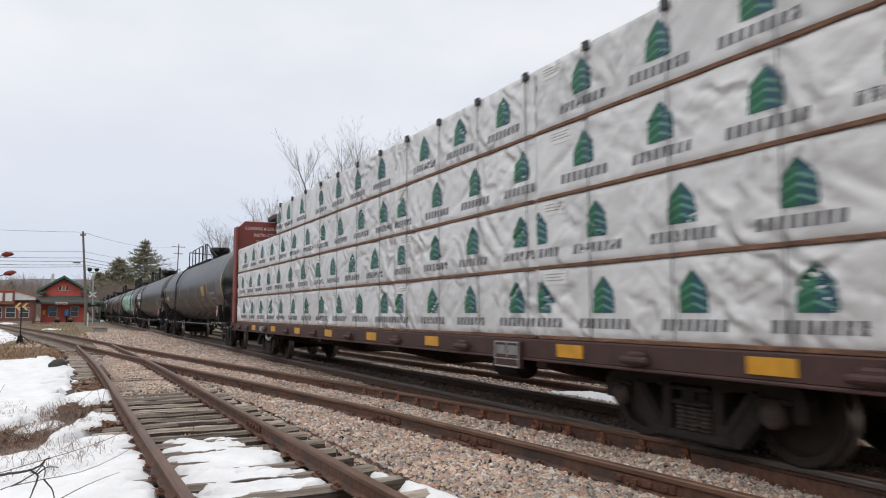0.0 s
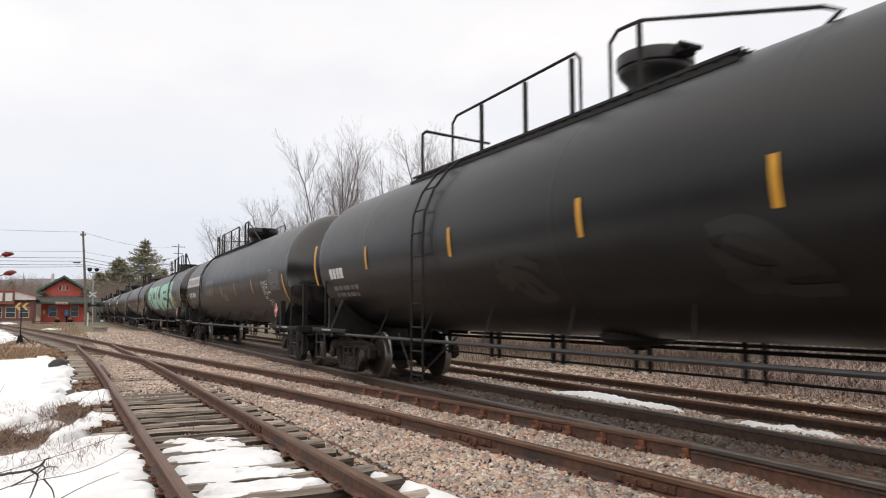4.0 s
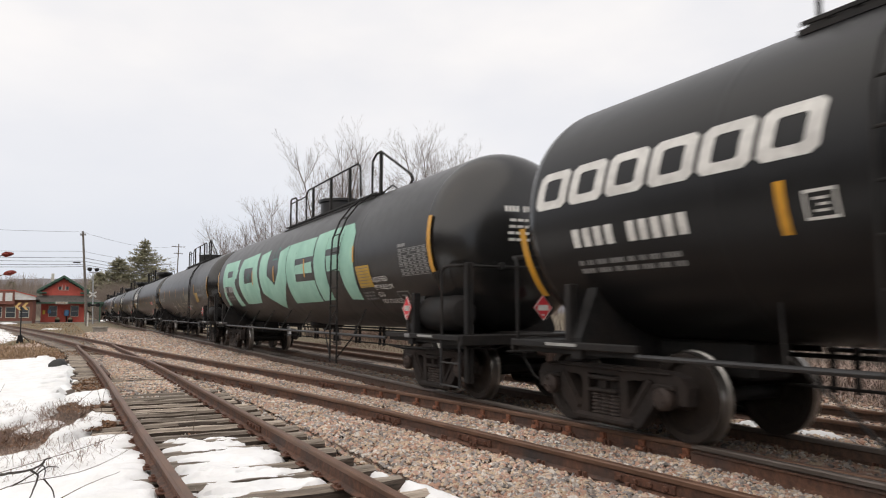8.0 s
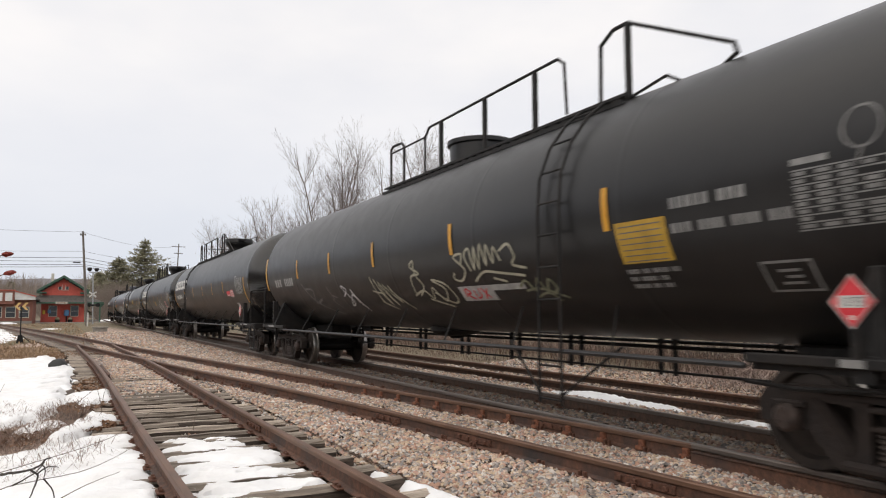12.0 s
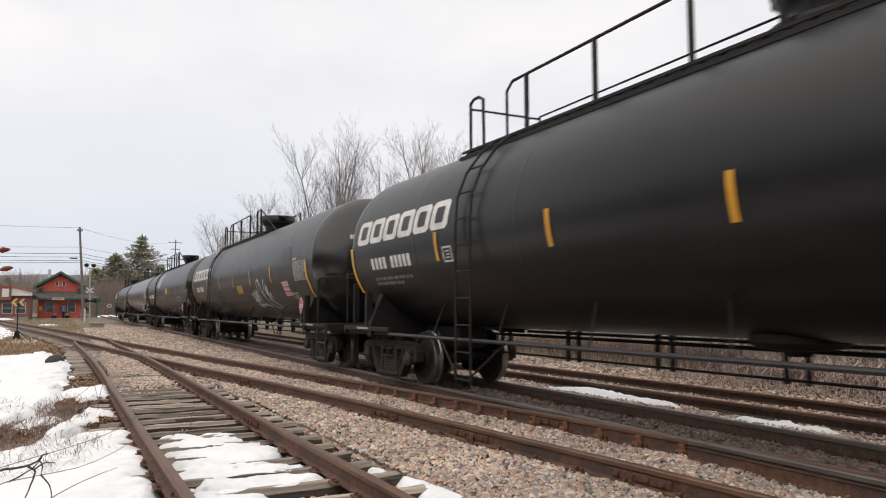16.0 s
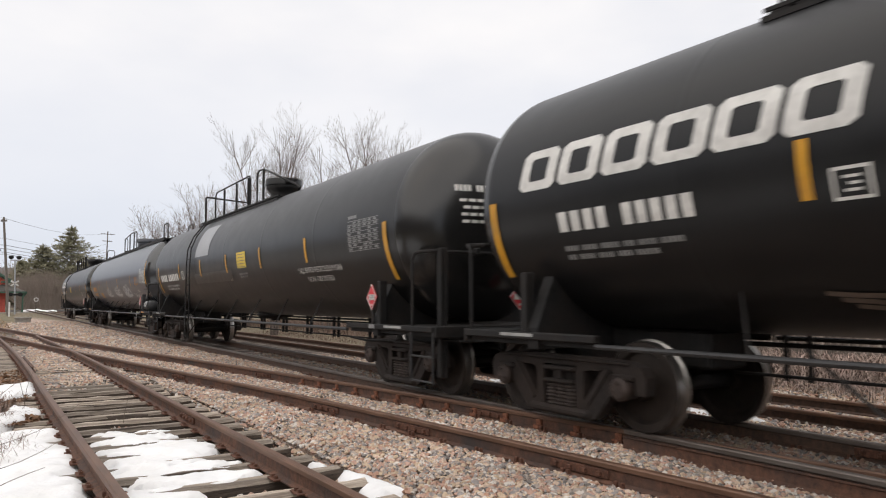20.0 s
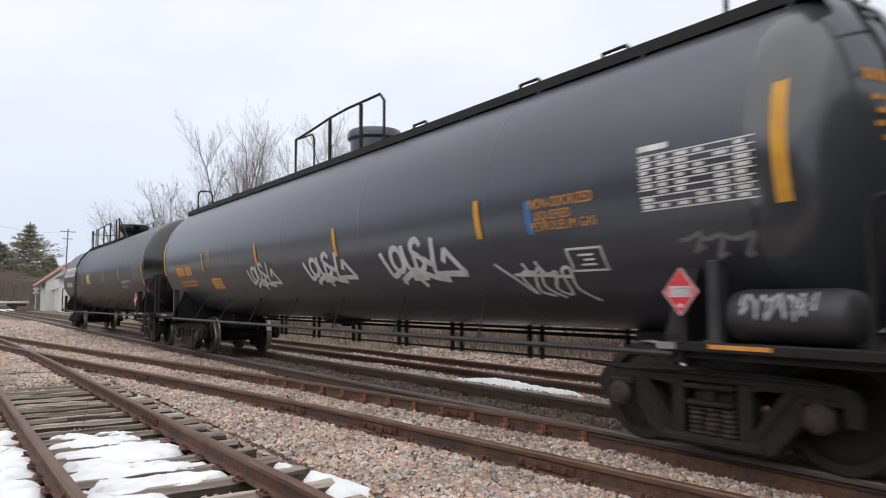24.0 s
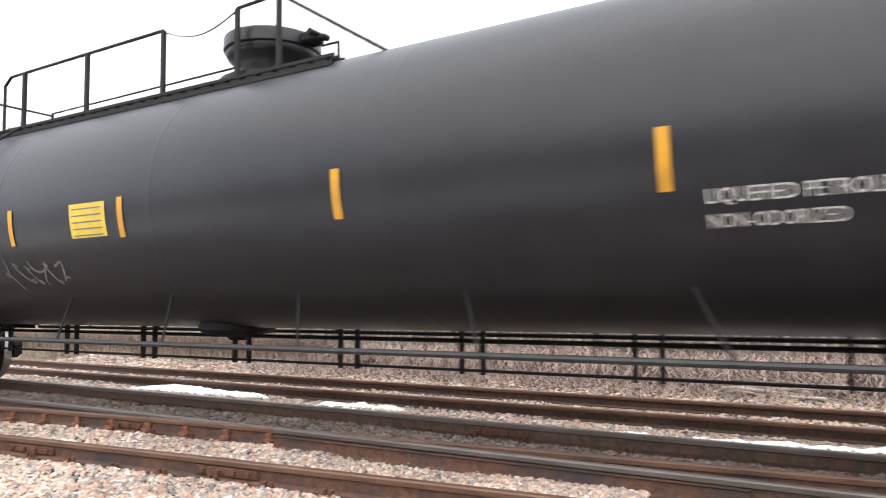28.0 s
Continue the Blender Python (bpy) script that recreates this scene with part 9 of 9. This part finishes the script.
sheet("lawn", lambda y: -40.0, lambda y: min(main_x(y, -3.2), main_x(y, -9.5) + 0.16 * (y - 34)), 34, 133, 0.03, M_LAWN, "brown winter lawn between the tracks and the depot", "lawn")
tagged(part("road", Shape().box(-60, 157, -0.4, 70, 163, 0.08), M_ASPHALT), "grey asphalt road over the level crossing", "road", kind="structure")
blades("lawn_grass", "tufts of dead grass on the winter lawn", 9000, lambda r: (lambda y: (-14 + 15 * r.random() - 0.02 * (y - 40), y))(36 + 94 * r.random() ** 1.3), 0.22, 1.4, M_DRY, ground_z, 0.03)
snow([(3.5, 156.5), (9.5, 156.8), (10.0, 154.0), (4.0, 153.5)], ground_z, 0.35, 0.4, 0.6, "old ploughed snow at the roadside", 21)
snow([(-16, 126.5), (-8.5, 126.6), (-8.0, 124.2), (-15, 124.0)], ground_z, 0.3, 0.4, 0.6, "old snow along the shop wall", 22)
snow([(-3.5, 84), (-1.5, 83.5), (-1.8, 80), (-3.0, 80.5)], ground_z, 0.12, 0.25, 0.4, "thin snow patch on the lawn", 23)

garage = thing("red_roofed_garage", "white garage with a faded red roof by the crossing", "garage")
part("wall", Shape().box(13.4, 146, -0.3, 21, 154.5, 5.0), M_WHITEWALL, garage)
part("gable", Shape().prism([(13.4, 5.0), (21, 5.0), (17.2, 8.0)], 146, 146.3, "xz"), M_WHITEWALL, garage)
for sx, xe in ((-1, 12.0), (1, 22.4)):
    part("roof_slope", Shape().prism([(17.2, 8.7), (xe, 4.6), (xe, 4.4), (17.2, 8.45)], 145.4, 155, "xz"), M_REDROOF, garage)
part("lean_to", Shape().prism([(14.7, -0.3), (17.0, -0.3), (17.0, 4.6), (14.7, 3.6)], 143, 146, "xz"), M_WHITEWALL, garage, "white lean-to with a sloping roof")
part("lean_to_roof", Shape().prism([(14.4, 3.5), (17.2, 4.72), (17.2, 4.85), (14.4, 3.65)], 142.7, 146, "xz"), M_TRIM, garage)
part("door", Shape().box(15.2, 142.93, -0.2, 16.3, 143.0, 2.3, 0.02), M_GREYMETAL, garage)

house = thing("white_house", "white clapboard house with a green awning", "house")
part("wall", Shape().box(13.9, 120, -0.3, 21.5, 131, 5.2), M_WHITEWALL, house)
part("gable", Shape().prism([(13.9, 5.2), (21.5, 5.2), (17.7, 7.6)], 120, 120.3, "xz"), M_WHITEWALL, house)
for sx, xe in ((-1, 13.4), (1, 22.0)):
    part("roof_slope", Shape().prism([(17.7, 8.05), (xe, 5.3), (xe, 5.1), (17.7, 7.8)], 119.5, 131.5, "xz"), M_ROOF, house)
part("awning", Shape().prism([(119.0, 3.5), (120.0, 3.95), (120.0, 3.85), (119.0, 3.4)], 14.4, 18.6, "yz"), M_GREEN, house, "green awning over the shop front")
for xx in (14.8, 16.3, 18.4):
    window_unit(house, xx, 120, 1.0, 2.7, 1.1, trim=M_TRIM)
for xx in (16.3, 19.0):
    window_unit(house, xx, 120, 4.1, 5.0, 0.8, trim=M_TRIM)

barn = thing("olive_barn", "olive board-sided barn beside the tracks", "barn")
part("wall", Shape().box(15.0, 95, -0.3, 22, 103, 4.9), M_OLIVE, barn)
part("roof_slope", Shape().prism([(14.6, 4.8), (18.5, 6.6), (18.5, 6.8), (14.6, 5.0)], 94.6, 103.4, "xz"), M_ROOF, barn)
part("roof_slope", Shape().prism([(22.4, 4.8), (18.5, 6.6), (18.5, 6.8), (22.4, 5.0)], 94.6, 103.4, "xz"), M_ROOF, barn)
part("gable", Shape().prism([(15.0, 4.9), (22, 4.9), (18.5, 6.5)], 95, 95.2, "xz"), M_OLIVE, barn)
for k in range(24):
    part("batten", Shape().box(15.1 + 0.3 * k, 94.96, -0.2, 15.15 + 0.3 * k, 95.0, 4.85), M_OLIVE, barn)

# ---------------------------------------------------------------- flatbed truck that drives over the crossing; its front is at -x
M_CABBLACK = material("black_truck_paint", (0.02, 0.021, 0.024), (0.035, 0.036, 0.04), 4, 0.3)
M_TYRE = material("tyre_rubber", (0.02, 0.02, 0.02), (0.04, 0.038, 0.036), 8, 0.85)
flatbed = thing("flatbed_truck", "black-cabbed flatbed truck with a silver bed", "truck")
part("hood", Shape().prism([(0.2, 0.75), (2.2, 0.75), (2.2, 1.95), (1.0, 1.8), (0.2, 1.5)], -0.95, 0.95, "xz"), M_CABBLACK, flatbed)
part("cab", Shape().prism([(2.1, 0.75), (4.0, 0.75), (4.0, 2.75), (3.6, 2.85), (2.7, 2.8), (2.2, 1.95)], -1.1, 1.1, "xz"), M_CABBLACK, flatbed)
part("windshield", Shape().add([(2.24, -0.95, 1.98), (2.24, 0.95, 1.98), (2.66, 0.95, 2.7), (2.66, -0.95, 2.7)], [(0, 1, 2, 3)]), M_GLASS, flatbed)
for sy in (-1, 1):
    part("side_window", Shape().box(2.75, sy * 1.1, 1.95, 3.7, sy * 1.115, 2.6), M_GLASS, flatbed)
    part("headlight", Shape().box(0.16, sy * 0.6, 1.0, 0.22, sy * 0.9, 1.25), M_WHITE, flatbed)
    part("fender", Shape().prism([(0.7, 0.9), (0.85, 1.2), (1.2, 1.32), (1.7, 1.2), (1.9, 0.9)], sy * 0.9, sy * 1.15, "xz"), M_CABBLACK, flatbed)
    part("step", Shape().box(2.2, sy * 0.95, 0.5, 3.8, sy * 1.15, 0.75, 0.03), M_SILVER, flatbed)
part("bumper", Shape().box(0.0, -1.1, 0.55, 0.25, 1.1, 0.85, 0.05), M_SILVER, flatbed)
part("bed", Shape().box(4.2, -1.2, 1.2, 10.0, 1.2, 1.55, 0.03), M_WHITEWALL, flatbed, "silver flat bed")
part("headboard", Shape().box(4.15, -1.15, 1.5, 4.25, 1.15, 2.3), M_SILVER, flatbed)
part("chassis", Shape().box(1.0, -0.45, 0.65, 9.6, 0.45, 0.95), M_IRON, flatbed)
part("toolbox", Shape().box(4.8, -1.15, 0.6, 6.4, -0.6, 1.2, 0.03), M_SILVER, flatbed)
for xx in (1.3, 7.6):
    for sy in (-1, 1):
        wh = part("wheel", Shape().lathe([(0.25, -0.13), (0.46, -0.13), (0.5, -0.09), (0.5, 0.09), (0.46, 0.13), (0.25, 0.13)], 18, "y"), M_TYRE, flatbed, m=pose(xx, sy * 0.98, 0.5))
        part("rim", Shape().lathe([(0.02, -0.10), (0.12, -0.12), (0.25, -0.08), (0.25, 0.08), (0.12, 0.12), (0.02, 0.10)], 14, "y"), M_SILVER, wh)


# ---------------------------------------------------------------- what moves
TRUCK_AT = [(0.0, 18.0), (20.5, 18.0), (21.5, 16.0), (22.2, 13.0), (22.5, 11.9), (22.8, 10.4), (23.1, 8.4), (23.4, 6.2), (23.7, 4.0), (24.0, 1.8), (25.0, -5.5), (26.5, -15.0), (28.0, -26.0)]


def truck_x(t):
    return float(np.interp(t, [k[0] for k in TRUCK_AT], [k[1] for k in TRUCK_AT]))


def motions():
    turns = [k / 15 for k in range(0, 421)]
    steps = [0.5 * k for k in range(0, 57)]
    for c, centre, way in MOVING:
        rows = []
        for t in steps:
            y = centre - travelled(t)
            rows.append((t, pose(main_x(y, GAUGE / 2), y, RAIL + 0.002, 0, 0, -math.degrees(math.atan(SLOPE)) + (0 if way > 0 else 180))))
        walk(c, rows)
        for ws in c.children:
            if ws.name.split(".")[0] == "wheelset":
                at = ws.matrix_basis.translation.copy()
                walk(ws, [(t, pose(*at, math.degrees(travelled(t) / 0.447), 0, 0)) for t in turns])

    walk(flatbed, [(t, pose(x, 159.0, 0.08)) for t, x in TRUCK_AT])
    for wh in flatbed.children:
        if wh.name.split(".")[0] == "wheel":
            at = wh.matrix_basis.translation.copy()
            walk(wh, [(t, pose(*at, 0, -math.degrees((18.0 - truck_x(t)) / 0.5), 0)) for t in [0.0] + [20.5 + 0.1 * k for k in range(76)]])


MOVING = [(c, u + HALF, 1) for c, u in zip(cars, FRONTS)] + [(beam, LUMBER_AT, 1)] + [(b, LUMBER_AT, 1 - 2 * (i % 2)) for i, b in enumerate(load)]
motions()
